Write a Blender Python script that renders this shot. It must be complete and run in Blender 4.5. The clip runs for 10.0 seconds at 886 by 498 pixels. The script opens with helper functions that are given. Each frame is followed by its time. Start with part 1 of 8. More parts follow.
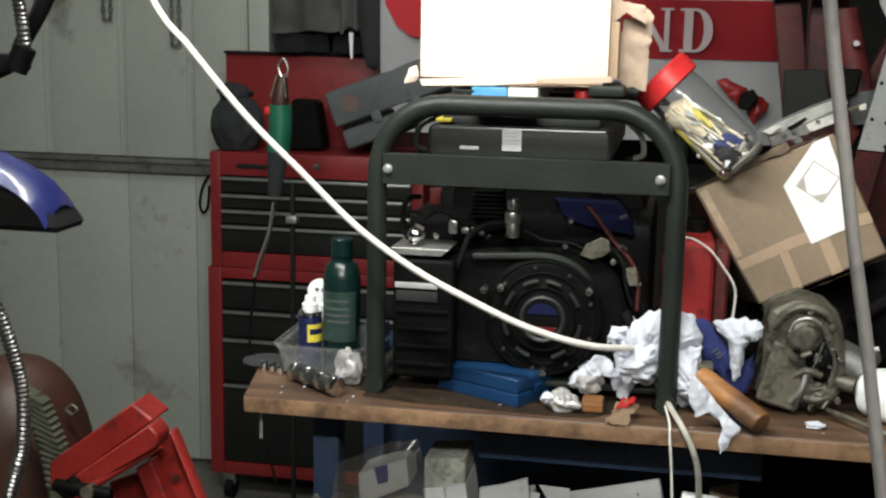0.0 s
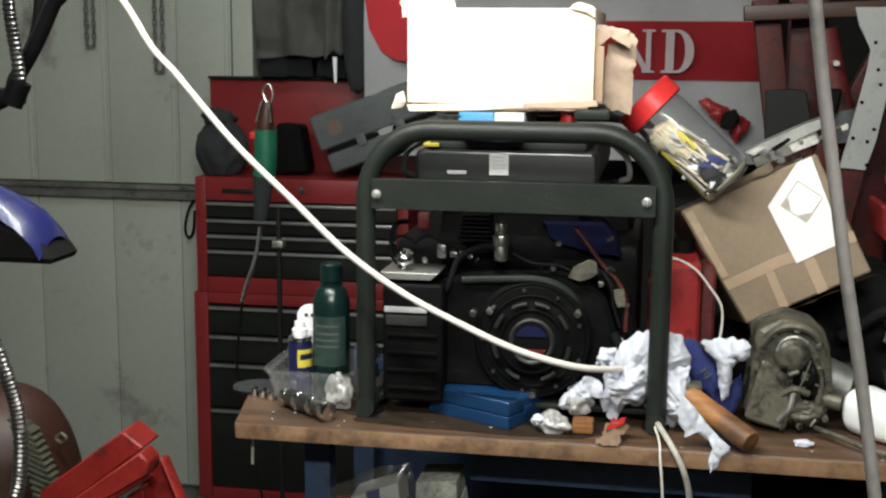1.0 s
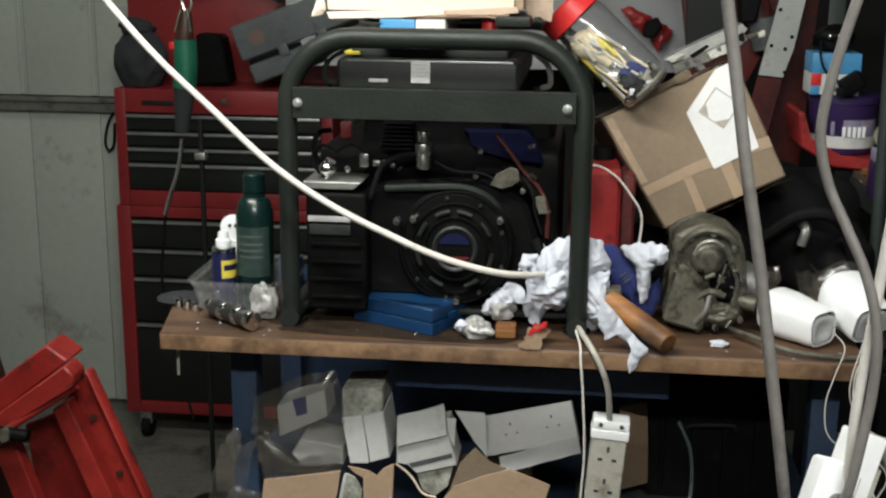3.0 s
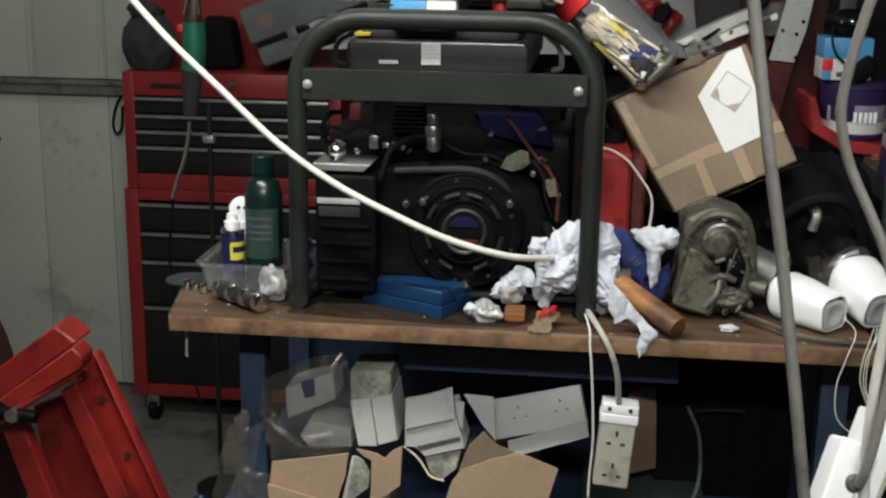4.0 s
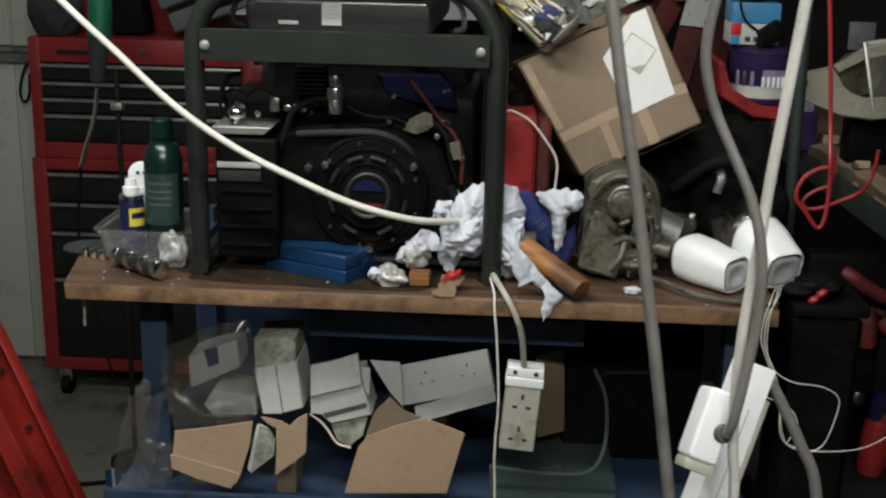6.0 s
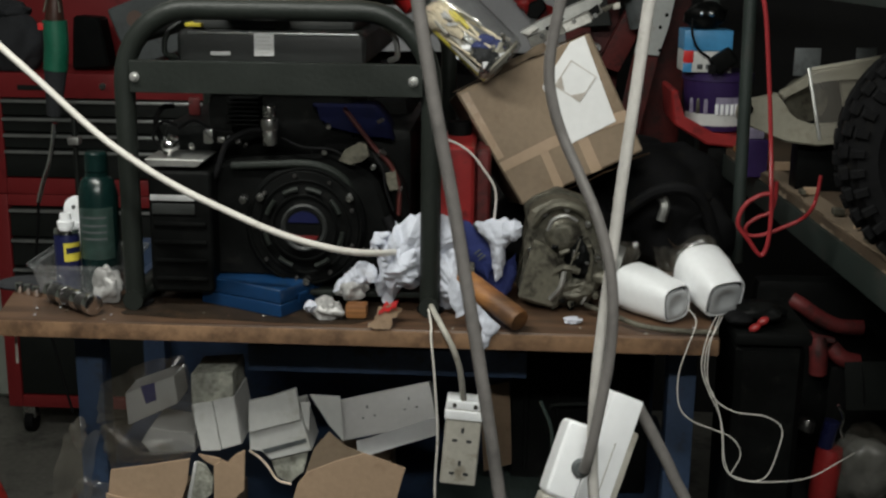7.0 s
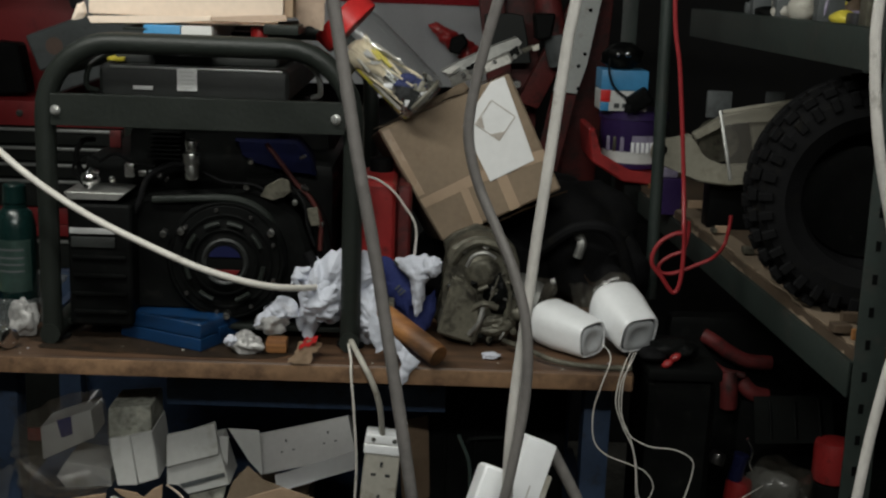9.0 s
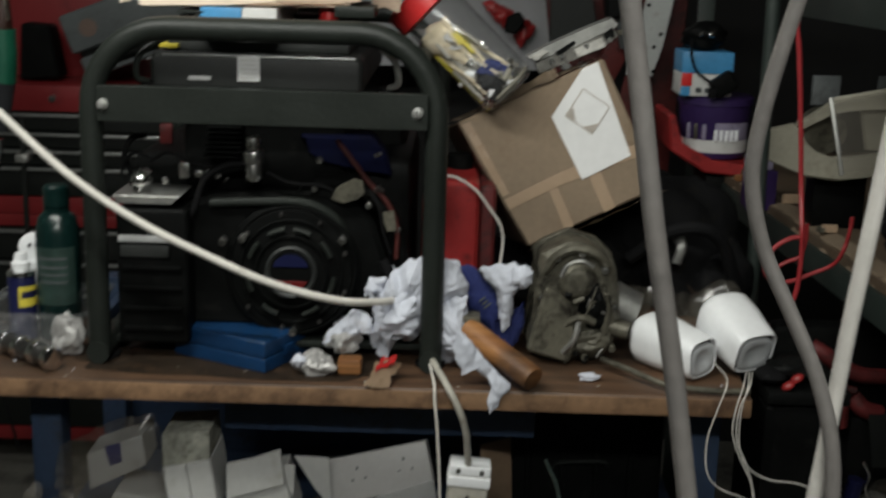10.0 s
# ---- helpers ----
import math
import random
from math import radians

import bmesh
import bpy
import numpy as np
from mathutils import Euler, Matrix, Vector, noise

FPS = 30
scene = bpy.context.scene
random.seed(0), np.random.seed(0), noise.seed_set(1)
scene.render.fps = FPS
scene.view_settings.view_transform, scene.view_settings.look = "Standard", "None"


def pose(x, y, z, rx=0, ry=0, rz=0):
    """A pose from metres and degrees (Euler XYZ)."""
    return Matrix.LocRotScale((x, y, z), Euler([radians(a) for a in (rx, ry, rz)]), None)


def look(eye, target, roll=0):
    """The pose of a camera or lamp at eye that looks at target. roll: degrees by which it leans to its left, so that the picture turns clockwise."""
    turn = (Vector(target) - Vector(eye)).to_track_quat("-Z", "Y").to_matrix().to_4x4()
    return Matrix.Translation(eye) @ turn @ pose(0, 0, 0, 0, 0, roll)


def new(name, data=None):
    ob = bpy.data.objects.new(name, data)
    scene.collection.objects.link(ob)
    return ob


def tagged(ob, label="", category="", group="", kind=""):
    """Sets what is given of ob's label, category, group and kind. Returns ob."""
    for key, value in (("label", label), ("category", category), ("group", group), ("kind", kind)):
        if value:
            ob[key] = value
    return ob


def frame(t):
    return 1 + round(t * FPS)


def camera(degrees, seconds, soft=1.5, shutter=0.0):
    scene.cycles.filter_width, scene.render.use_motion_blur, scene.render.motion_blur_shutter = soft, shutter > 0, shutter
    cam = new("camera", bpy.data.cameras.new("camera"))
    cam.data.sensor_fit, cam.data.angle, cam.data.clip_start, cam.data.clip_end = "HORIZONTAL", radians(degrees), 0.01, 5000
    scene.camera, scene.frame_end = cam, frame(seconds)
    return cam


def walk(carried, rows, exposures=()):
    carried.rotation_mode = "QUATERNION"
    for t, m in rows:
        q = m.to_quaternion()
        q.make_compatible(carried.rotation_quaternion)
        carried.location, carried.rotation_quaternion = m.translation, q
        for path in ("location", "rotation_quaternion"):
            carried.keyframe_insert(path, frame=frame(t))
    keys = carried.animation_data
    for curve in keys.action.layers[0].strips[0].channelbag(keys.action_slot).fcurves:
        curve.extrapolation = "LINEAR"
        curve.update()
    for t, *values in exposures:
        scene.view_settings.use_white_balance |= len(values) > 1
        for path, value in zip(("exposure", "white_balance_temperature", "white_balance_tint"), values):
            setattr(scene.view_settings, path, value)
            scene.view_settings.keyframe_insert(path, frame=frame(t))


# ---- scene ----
cam = camera(40.0, 10.0, soft=2.3, shutter=0.45)
PATH = [
    (0, (0.2160, -1.6150, 1.4890), (-0.1570, 0.3310, 1.1190), 1.1),
    (0.5, (0.2140, -1.6100, 1.4870), (-0.1250, 0.3310, 1.1360), 1.2),
    (1, (0.2100, -1.6260, 1.4960), (-0.1351, 0.3170, 1.1620), 0.5),
    (1.5, (0.2150, -1.6280, 1.4920), (-0.1188, 0.3170, 1.1570), 0.4),
    (2, (0.2275, -1.6300, 1.4910), (-0.0013, 0.3140, 1.0810), -0.2),
    (2.2, (0.2240, -1.6370, 1.4870), (-0.0096, 0.3050, 1.0680), 0.7),
    (3.3, (0.2120, -1.6340, 1.4930), (-0.0084, 0.2940, 1.0090), 0.5),
    (3.5, (0.2060, -1.6340, 1.4900), (-0.0354, 0.2930, 1.0120), 1.0),
    (4, (0.2130, -1.6310, 1.4850), (-0.0184, 0.2940, 0.9900), 0.8),
    (4.5, (0.2220, -1.6300, 1.4810), (0.0196, 0.2890, 0.9540), 0.5),
    (5, (0.2180, -1.6290, 1.4850), (0.0813, 0.3000, 0.9770), 0.9),
    (5.2, (0.2120, -1.6380, 1.4830), (0.1066, 0.2900, 0.9620), 1.4),
    (6.3, (0.2705, -1.5930, 1.4630), (0.1462, 0.3200, 0.9280), 1.0),
    (6.5, (0.2870, -1.5850, 1.4600), (0.1372, 0.3390, 0.9330), 0.8),
    (7, (0.3195, -1.5840, 1.4630), (0.2223, 0.3540, 0.9770), 0.7),
    (7.5, (0.3260, -1.5780, 1.4680), (0.1919, 0.3640, 1.0060), 0.0),
    (8, (0.3250, -1.5830, 1.4620), (0.2120, 0.3560, 0.9830), -0.6),
    (8.5, (0.3090, -1.5940, 1.4600), (0.2297, 0.3370, 0.9440), 1.4),
    (9, (0.3190, -1.6030, 1.4800), (0.3519, 0.3480, 1.0410), 2.1),
    (9.5, (0.2920, -1.5300, 1.4720), (0.2661, 0.4160, 1.0110), 2.3),
    (9.8, (0.2525, -1.4490, 1.4740), (0.2013, 0.4940, 0.9710), 2.2),
    (10, (0.2335, -1.4110, 1.4750), (0.2295, 0.5310, 0.9980), 1.7),
]
walk(cam, [(t, look(eye, target, roll)) for t, eye, target, roll in PATH], [(0, 0.5), (1.5, 0.48), (3.5, 0.2), (5, 0.1), (6.5, -0.2), (7.5, -0.48), (9, -0.8), (9.4, -0.78), (10, -0.5)])

# ---- light ----
world = bpy.data.worlds.new("garage_air")
scene.world = world
world.use_nodes = True
world.node_tree.nodes["Background"].inputs[0].default_value = (0.75, 0.85, 1.0, 1)
world.node_tree.nodes["Background"].inputs[1].default_value = 0.03
FLOOR = -0.07


def area_lamp(name, eye, target, sx, sy, watts, colour):
    data = bpy.data.lights.new(name, "AREA")
    data.shape, data.size, data.size_y, data.energy, data.color = "RECTANGLE", sx, sy, watts, colour
    ob = new(name, data)
    ob.matrix_world = look(eye, target)
    return ob


# Assumed tubes, none in view; the third is added to brighten the door.
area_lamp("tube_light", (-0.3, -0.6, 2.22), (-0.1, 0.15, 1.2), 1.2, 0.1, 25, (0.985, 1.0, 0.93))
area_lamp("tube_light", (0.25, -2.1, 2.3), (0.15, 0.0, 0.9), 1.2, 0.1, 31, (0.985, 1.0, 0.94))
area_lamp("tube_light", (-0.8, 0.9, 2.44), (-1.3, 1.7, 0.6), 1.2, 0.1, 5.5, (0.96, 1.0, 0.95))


# ---- materials ----
def mat(name, col, rough=0.6, metal=0.0, vary=0.25, scale=6.0, fine=90.0, bump=0.15, dirt=None, dirt_amount=0.35, random_tone=0.0, alpha=None, coat=0.0, spec=0.5):
    m = bpy.data.materials.new(name)
    m.use_nodes = True
    nt = m.node_tree
    n, l = nt.nodes, nt.links
    bsdf = n["Principled BSDF"]
    geo = n.new("ShaderNodeNewGeometry")
    big = n.new("ShaderNodeTexNoise")
    big.inputs["Scale"].default_value, big.inputs["Detail"].default_value = scale, 5
    small = n.new("ShaderNodeTexNoise")
    small.inputs["Scale"].default_value, small.inputs["Detail"].default_value = fine, 4
    l.new(geo.outputs["Position"], big.inputs["Vector"])
    l.new(geo.outputs["Position"], small.inputs["Vector"])
    mix = n.new("ShaderNodeMix")
    mix.data_type = "RGBA"
    mix.inputs["A"].default_value = tuple(c * (1 - vary) for c in col) + (1,)
    mix.inputs["B"].default_value = tuple(min(1.0, c * (1 + vary)) for c in col) + (1,)
    add = n.new("ShaderNodeMath")
    add.operation = "MULTIPLY_ADD"
    add.inputs[1].default_value, add.inputs[2].default_value = 0.35, 0.0
    l.new(small.outputs["Fac"], add.inputs[0])
    sm = n.new("ShaderNodeMath")
    sm.operation = "MULTIPLY_ADD"
    sm.inputs[1].default_value = 0.65
    l.new(big.outputs["Fac"], sm.inputs[0])
    l.new(add.outputs[0], sm.inputs[2])
    stretch = n.new("ShaderNodeMapRange")
    stretch.inputs["From Min"].default_value, stretch.inputs["From Max"].default_value = 0.33, 0.67
    l.new(sm.outputs[0], stretch.inputs["Value"])
    l.new(stretch.outputs["Result"], mix.inputs["Factor"])
    out = mix.outputs["Result"]
    if dirt:
        grime = n.new("ShaderNodeTexNoise")
        grime.inputs["Scale"].default_value, grime.inputs["Detail"].default_value, grime.inputs["Roughness"].default_value = scale * 2.3, 8, 0.7
        l.new(geo.outputs["Position"], grime.inputs["Vector"])
        ramp = n.new("ShaderNodeMapRange")
        ramp.inputs["From Min"].default_value, ramp.inputs["From Max"].default_value = 0.62 - 0.25 * dirt_amount, 0.75 - 0.2 * dirt_amount
        l.new(grime.outputs["Fac"], ramp.inputs["Value"])
        md = n.new("ShaderNodeMix")
        md.data_type = "RGBA"
        l.new(ramp.outputs["Result"], md.inputs["Factor"])
        l.new(out, md.inputs["A"])
        md.inputs["B"].default_value = tuple(dirt) + (1,)
        out = md.outputs["Result"]
    if random_tone:
        info = n.new("ShaderNodeObjectInfo")
        hsv = n.new("ShaderNodeHueSaturation")
        rr = n.new("ShaderNodeMapRange")
        rr.inputs["To Min"].default_value, rr.inputs["To Max"].default_value = 1 - random_tone, 1 + random_tone
        l.new(info.outputs["Random"], rr.inputs["Value"])
        l.new(rr.outputs["Result"], hsv.inputs["Value"])
        l.new(out, hsv.inputs["Color"])
        out = hsv.outputs["Color"]
    l.new(out, bsdf.inputs["Base Color"])
    rm = n.new("ShaderNodeMapRange")
    rm.inputs["To Min"].default_value, rm.inputs["To Max"].default_value = max(0.03, rough - 0.12), min(1.0, rough + 0.12)
    l.new(big.outputs["Fac"], rm.inputs["Value"])
    l.new(rm.outputs["Result"], bsdf.inputs["Roughness"])
    bsdf.inputs["Metallic"].default_value = metal
    bsdf.inputs["Specular IOR Level"].default_value = spec
    if coat:
        bsdf.inputs["Coat Weight"].default_value = coat
    if alpha is not None:
        bsdf.inputs["Alpha"].default_value = alpha
    if bump:
        b = n.new("ShaderNodeBump")
        b.inputs["Strength"].default_value, b.inputs["Distance"].default_value = bump, 0.002
        l.new(small.outputs["Fac"], b.inputs["Height"])
        l.new(b.outputs["Normal"], bsdf.inputs["Normal"])
    return m


def glassy(name, col, rough=0.08, tint=0.25, pass_=None):
    """Thin clear plastic: mostly see-through, with gloss on top."""
    m = bpy.data.materials.new(name)
    m.use_nodes = True
    n, l = m.node_tree.nodes, m.node_tree.links
    n.remove(n["Principled BSDF"])
    clear = n.new("ShaderNodeBsdfTransparent")
    clear.inputs[0].default_value = tuple(pass_ or 0.55 + 0.45 * c for c in col) + (1,)
    gloss = n.new("ShaderNodeBsdfGlossy")
    gloss.inputs["Roughness"].default_value = rough
    milk = n.new("ShaderNodeBsdfDiffuse")
    milk.inputs[0].default_value = tuple(col) + (1,)
    a = n.new("ShaderNodeMixShader")
    noise_tex = n.new("ShaderNodeTexNoise")
    noise_tex.inputs["Scale"].default_value = 35
    mr = n.new("ShaderNodeMapRange")
    mr.inputs["To Min"].default_value, mr.inputs["To Max"].default_value = tint * 0.5, tint * 1.5
    l.new(noise_tex.outputs["Fac"], mr.inputs["Value"])
    l.new(mr.outputs["Result"], a.inputs[0])
    l.new(clear.outputs[0], a.inputs[1])
    l.new(milk.outputs[0], a.inputs[2])
    b = n.new("ShaderNodeMixShader")
    rim = n.new("ShaderNodeLayerWeight")
    rim.inputs[0].default_value = 0.3
    fr = n.new("ShaderNodeMapRange")
    fr.inputs["To Min"].default_value, fr.inputs["To Max"].default_value = 0.04, 0.5
    l.new(rim.outputs["Facing"], fr.inputs["Value"])
    l.new(fr.outputs["Result"], b.inputs[0])
    l.new(a.outputs[0], b.inputs[1])
    l.new(gloss.outputs[0], b.inputs[2])
    l.new(b.outputs[0], n["Material Output"].inputs[0])
    return m


def wood_mat(name, light, dark):
    m = bpy.data.materials.new(name)
    m.use_nodes = True
    n, l = m.node_tree.nodes, m.node_tree.links
    bsdf = n["Principled BSDF"]
    geo = n.new("ShaderNodeNewGeometry")
    mp = n.new("ShaderNodeMapping")
    mp.inputs["Scale"].default_value = (3, 40, 90)
    l.new(geo.outputs["Position"], mp.inputs["Vector"])
    grain = n.new("ShaderNodeTexNoise")
    grain.inputs["Scale"].default_value, grain.inputs["Detail"].default_value, grain.inputs["Distortion"].default_value = 1.6, 7, 0.6
    l.new(mp.outputs["Vector"], grain.inputs["Vector"])
    blotch = n.new("ShaderNodeTexNoise")
    blotch.inputs["Scale"].default_value, blotch.inputs["Detail"].default_value = 7, 6
    l.new(geo.outputs["Position"], blotch.inputs["Vector"])
    mix = n.new("ShaderNodeMix")
    mix.data_type = "RGBA"
    mix.inputs["A"].default_value, mix.inputs["B"].default_value = dark + (1,), light + (1,)
    mr = n.new("ShaderNodeMapRange")
    mr.inputs["From Min"].default_value, mr.inputs["From Max"].default_value = 0.35, 0.62
    l.new(grain.outputs["Fac"], mr.inputs["Value"])
    l.new(mr.outputs["Result"], mix.inputs["Factor"])
    oil = n.new("ShaderNodeMix")
    oil.data_type = "RGBA"
    oil.inputs["B"].default_value = (0.035, 0.02, 0.012, 1)
    om = n.new("ShaderNodeMapRange")
    om.inputs["From Min"].default_value, om.inputs["From Max"].default_value, om.inputs["To Max"].default_value = 0.5, 0.66, 0.8
    l.new(blotch.outputs["Fac"], om.inputs["Value"])
    l.new(om.outputs["Result"], oil.inputs["Factor"])
    l.new(mix.outputs["Result"], oil.inputs["A"])
    l.new(oil.outputs["Result"], bsdf.inputs["Base Color"])
    bsdf.inputs["Roughness"].default_value = 0.55
    bmp = n.new("ShaderNodeBump")
    bmp.inputs["Strength"].default_value, bmp.inputs["Distance"].default_value = 0.3, 0.001
    l.new(grain.outputs["Fac"], bmp.inputs["Height"])
    l.new(bmp.outputs["Normal"], bsdf.inputs["Normal"])
    return m


SHEET = mat("painted_sheet", (0.345, 0.368, 0.325), 0.5, 0, 0.1, 1.5, 40, 0.1, (0.16, 0.15, 0.13), 0.12)
# Near-black base colour stands in for the unlit far walls.
UNLITDARK = mat("unlit_dark", (0.0058, 0.0056, 0.0056), 0.9, 0, 0.4, 3, 40, 0.3)
RAILSTEEL = mat("grimy_rail", (0.11, 0.11, 0.10), 0.6, 0.1, 0.4, 8, 70, 0.3, (0.03, 0.03, 0.028), 0.4)
CONCRETE = mat("oily_concrete", (0.13, 0.125, 0.11), 0.8, 0, 0.3, 2.5, 60, 0.4, (0.04, 0.038, 0.034), 0.5)
CEIL = mat("ceiling_board", (0.3, 0.3, 0.28), 0.8, 0, 0.2, 2, 30, 0.2)
PLY = wood_mat("stained_plywood", (0.115, 0.062, 0.034), (0.055, 0.029, 0.016))
DARKPATCH = mat("dark_patch", (0.022, 0.015, 0.010), 0.6, 0, 0.5, 14, 120, 0.2, (0.045, 0.027, 0.016), 0.5, spec=0.2)
HANDLEWOOD = wood_mat("hammer_wood", (0.34, 0.155, 0.052), (0.20, 0.08, 0.025))
PLYEDGE = mat("plywood_edge", (0.235, 0.135, 0.072), 0.7, 0, 0.25, 5, 60, 0.2, (0.08, 0.042, 0.022), 0.65)
# Shade is in this red: the darker tone of poorly lit red parts.
DIMRED = mat("dim_red_plastic", (0.10, 0.011, 0.011), 0.6, 0, 0.35, 9, 90, 0.2, (0.015, 0.008, 0.007), 0.5)
HANGWHITE = mat("dusty_white_sheath", (0.60, 0.575, 0.54), 0.5, 0, 0.15, 16, 200, 0.12, (0.28, 0.26, 0.23), 0.2)
BRISTLE = mat("pale_bristle", (0.80, 0.70, 0.52), 0.8, 0, 0.2, 40, 300, 0.4)
BLUESTEEL = mat("blue_paint", (0.026, 0.046, 0.09), 0.5, 0, 0.3, 9, 90, 0.15, (0.02, 0.02, 0.025), 0.35)
FRAME = mat("black_powder_coat", (0.0145, 0.0175, 0.015), 0.45, 0, 0.15, 12, 160, 0.25, spec=0.28)
BLACK = mat("black_plastic", (0.0042, 0.0045, 0.0044), 0.46, 0, 0.3, 20, 140, 0.2, (0.011, 0.011, 0.010), 0.2, spec=0.07)
TANK = mat("tank_paint", (0.022, 0.024, 0.023), 0.5, 0, 0.2, 10, 120, 0.15)
DARKSTEEL = mat("dark_steel", (0.16, 0.155, 0.15), 0.3, 0.9, 0.25, 20, 160, 0.15)
RUBBER = mat("black_rubber", (0.005, 0.005, 0.0055), 0.75, 0, 0.3, 20, 120, 0.3, (0.011, 0.010, 0.008), 0.25, spec=0.12)
STEEL = mat("bright_steel", (0.62, 0.62, 0.6), 0.28, 1.0, 0.15, 30, 200, 0.1)
CHROME = mat("chrome", (0.8, 0.8, 0.8), 0.12, 1.0, 0.06, 30, 200, 0.05)
ALU = mat("dull_aluminium", (0.42, 0.42, 0.40), 0.45, 0.9, 0.2, 25, 160, 0.2)
CAST = mat("oily_casting", (0.125, 0.117, 0.09), 0.5, 0.45, 0.45, 14, 120, 0.5, (0.025, 0.022, 0.017), 0.5)
RED = mat("red_paint", (0.30, 0.022, 0.022), 0.4, 0, 0.2, 10, 120, 0.12, (0.10, 0.012, 0.012), 0.3)
STANDRED = mat("scuffed_stand_red", (0.26, 0.017, 0.013), 0.5, 0, 0.3, 9, 120, 0.2, (0.07, 0.012, 0.01), 0.35)
REDCAB = mat("cabinet_red", (0.185, 0.015, 0.017), 0.4, 0, 0.12, 5, 100, 0.1, (0.11, 0.01, 0.012), 0.2)
REDPLASTIC = mat("red_plastic", (0.62, 0.03, 0.03), 0.38, 0, 0.12, 12, 120, 0.1)
DRAWER = mat("drawer_grey", (0.010, 0.0115, 0.0105), 0.5, 0, 0.2, 8, 90, 0.1, spec=0.25)
TRIMMETAL = mat("drawer_trim", (0.38, 0.39, 0.38), 0.38, 0.8, 0.12, 20, 120, 0.1)
CARD = mat("corrugated_card", (0.38, 0.265, 0.175), 0.85, 0, 0.12, 5, 120, 0.3, (0.28, 0.19, 0.12), 0.2)
CARDOLD = mat("old_brown_card", (0.205, 0.153, 0.105), 0.85, 0, 0.14, 5, 120, 0.3, (0.17, 0.115, 0.07), 0.25)
# Grimy red, darkened further to carry the shade behind the bench.
HOISTRED = mat("shaded_grimy_red", (0.062, 0.010, 0.009), 0.55, 0, 0.4, 9, 110, 0.15, (0.018, 0.009, 0.008), 0.5, spec=0.25)
ZINC = mat("zinc_plate", (0.62, 0.62, 0.6), 0.3, 0.75, 0.1, 30, 200, 0.1)
CARDPALE = mat("pale_card", (0.80, 0.66, 0.54), 0.85, 0, 0.08, 5, 120, 0.2)
TORNCARD = mat("torn_card", (0.50, 0.37, 0.28), 0.85, 0, 0.12, 9, 120, 0.3, (0.36, 0.25, 0.18), 0.25)
TAPE = mat("parcel_tape", (0.34, 0.245, 0.165), 0.3, 0, 0.1, 14, 90, 0.1)
PAPER = mat("white_paper", (0.72, 0.72, 0.72), 0.8, 0, 0.06, 9, 80, 0.15)
WHITEBOX = mat("white_card_box", (0.58, 0.58, 0.565), 0.7, 0, 0.1, 7, 90, 0.15, (0.4, 0.39, 0.34), 0.15)
WHITEPLASTIC = mat("white_plastic", (0.84, 0.85, 0.865), 0.35, 0, 0.05, 14, 140, 0.05)
OLDWHITE = mat("aged_white_plastic", (0.42, 0.40, 0.35), 0.5, 0, 0.15, 12, 120, 0.15, (0.24, 0.21, 0.16), 0.3)
GREYLENS = mat("grey_lens_face", (0.50, 0.515, 0.53), 0.45, 0, 0.1, 14, 140, 0.05)
DARKGREY = mat("dark_grey_trim", (0.04, 0.042, 0.044), 0.4, 0, 0.1, 14, 140, 0.05)
RAG = mat("white_rag", (0.54, 0.56, 0.63), 0.9, 0, 0.10, 18, 240, 0.4, (0.38, 0.38, 0.41), 0.2)
RAGBLUE = mat("blue_cloth", (0.018, 0.028, 0.13), 0.8, 0, 0.3, 18, 240, 0.4)
FOIL = mat("crumpled_film", (0.42, 0.41, 0.40), 0.4, 0.25, 0.25, 25, 200, 0.2)
BLUECASE = mat("blue_case", (0.006, 0.033, 0.095), 0.32, 0, 0.25, 9, 120, 0.15, (0.012, 0.03, 0.06), 0.3)
CABLEWHITE = mat("white_cable_sheath", (0.66, 0.63, 0.58), 0.45, 0, 0.1, 20, 200, 0.1, (0.4, 0.37, 0.33), 0.15)
CABLEGREY = mat("grey_cable_sheath", (0.172, 0.16, 0.152), 0.42, 0, 0.25, 9, 200, 0.15, (0.10, 0.094, 0.09), 0.3)
REDCABLE = mat("red_cable_sheath", (0.27, 0.02, 0.024), 0.45, 0, 0.15, 20, 200, 0.1)
GREEN = mat("green_tool", (0.010, 0.115, 0.065), 0.45, 0, 0.2, 15, 120, 0.1)
GREENBOTTLE = mat("dark_green_bottle", (0.004, 0.016, 0.0145), 0.25, 0, 0.2, 15, 120, 0.05)
GREENLABEL = mat("bottle_label", (0.02, 0.042, 0.035), 0.5, 0, 0.3, 40, 140, 0.05)
NAVY = mat("navy_can", (0.013, 0.015, 0.06), 0.3, 0.2, 0.1, 20, 120, 0.05)
YELLOW = mat("yellow_label", (0.62, 0.52, 0.06), 0.4, 0, 0.1, 20, 120, 0.05)
CASEGREY = mat("grey_tool_case", (0.075, 0.083, 0.085), 0.55, 0, 0.2, 8, 110, 0.25, (0.04, 0.04, 0.04), 0.3)
FLAGWHITE = mat("flag_white", (0.60, 0.60, 0.62), 0.9, 0, 0.08, 6, 200, 0.2)
LETTERPALE = mat("faded_letter", (0.40, 0.33, 0.34), 0.9, 0, 0.12, 6, 200, 0.2)
FLAGRED = mat("flag_red", (0.42, 0.022, 0.03), 0.9, 0, 0.12, 6, 200, 0.2)
JACKET = mat("grey_fabric", (0.13, 0.13, 0.12), 0.95, 0, 0.3, 9, 180, 0.5)
DARKCLOTH = mat("dark_fabric", (0.018, 0.019, 0.022), 0.95, 0, 0.3, 9, 180, 0.5)
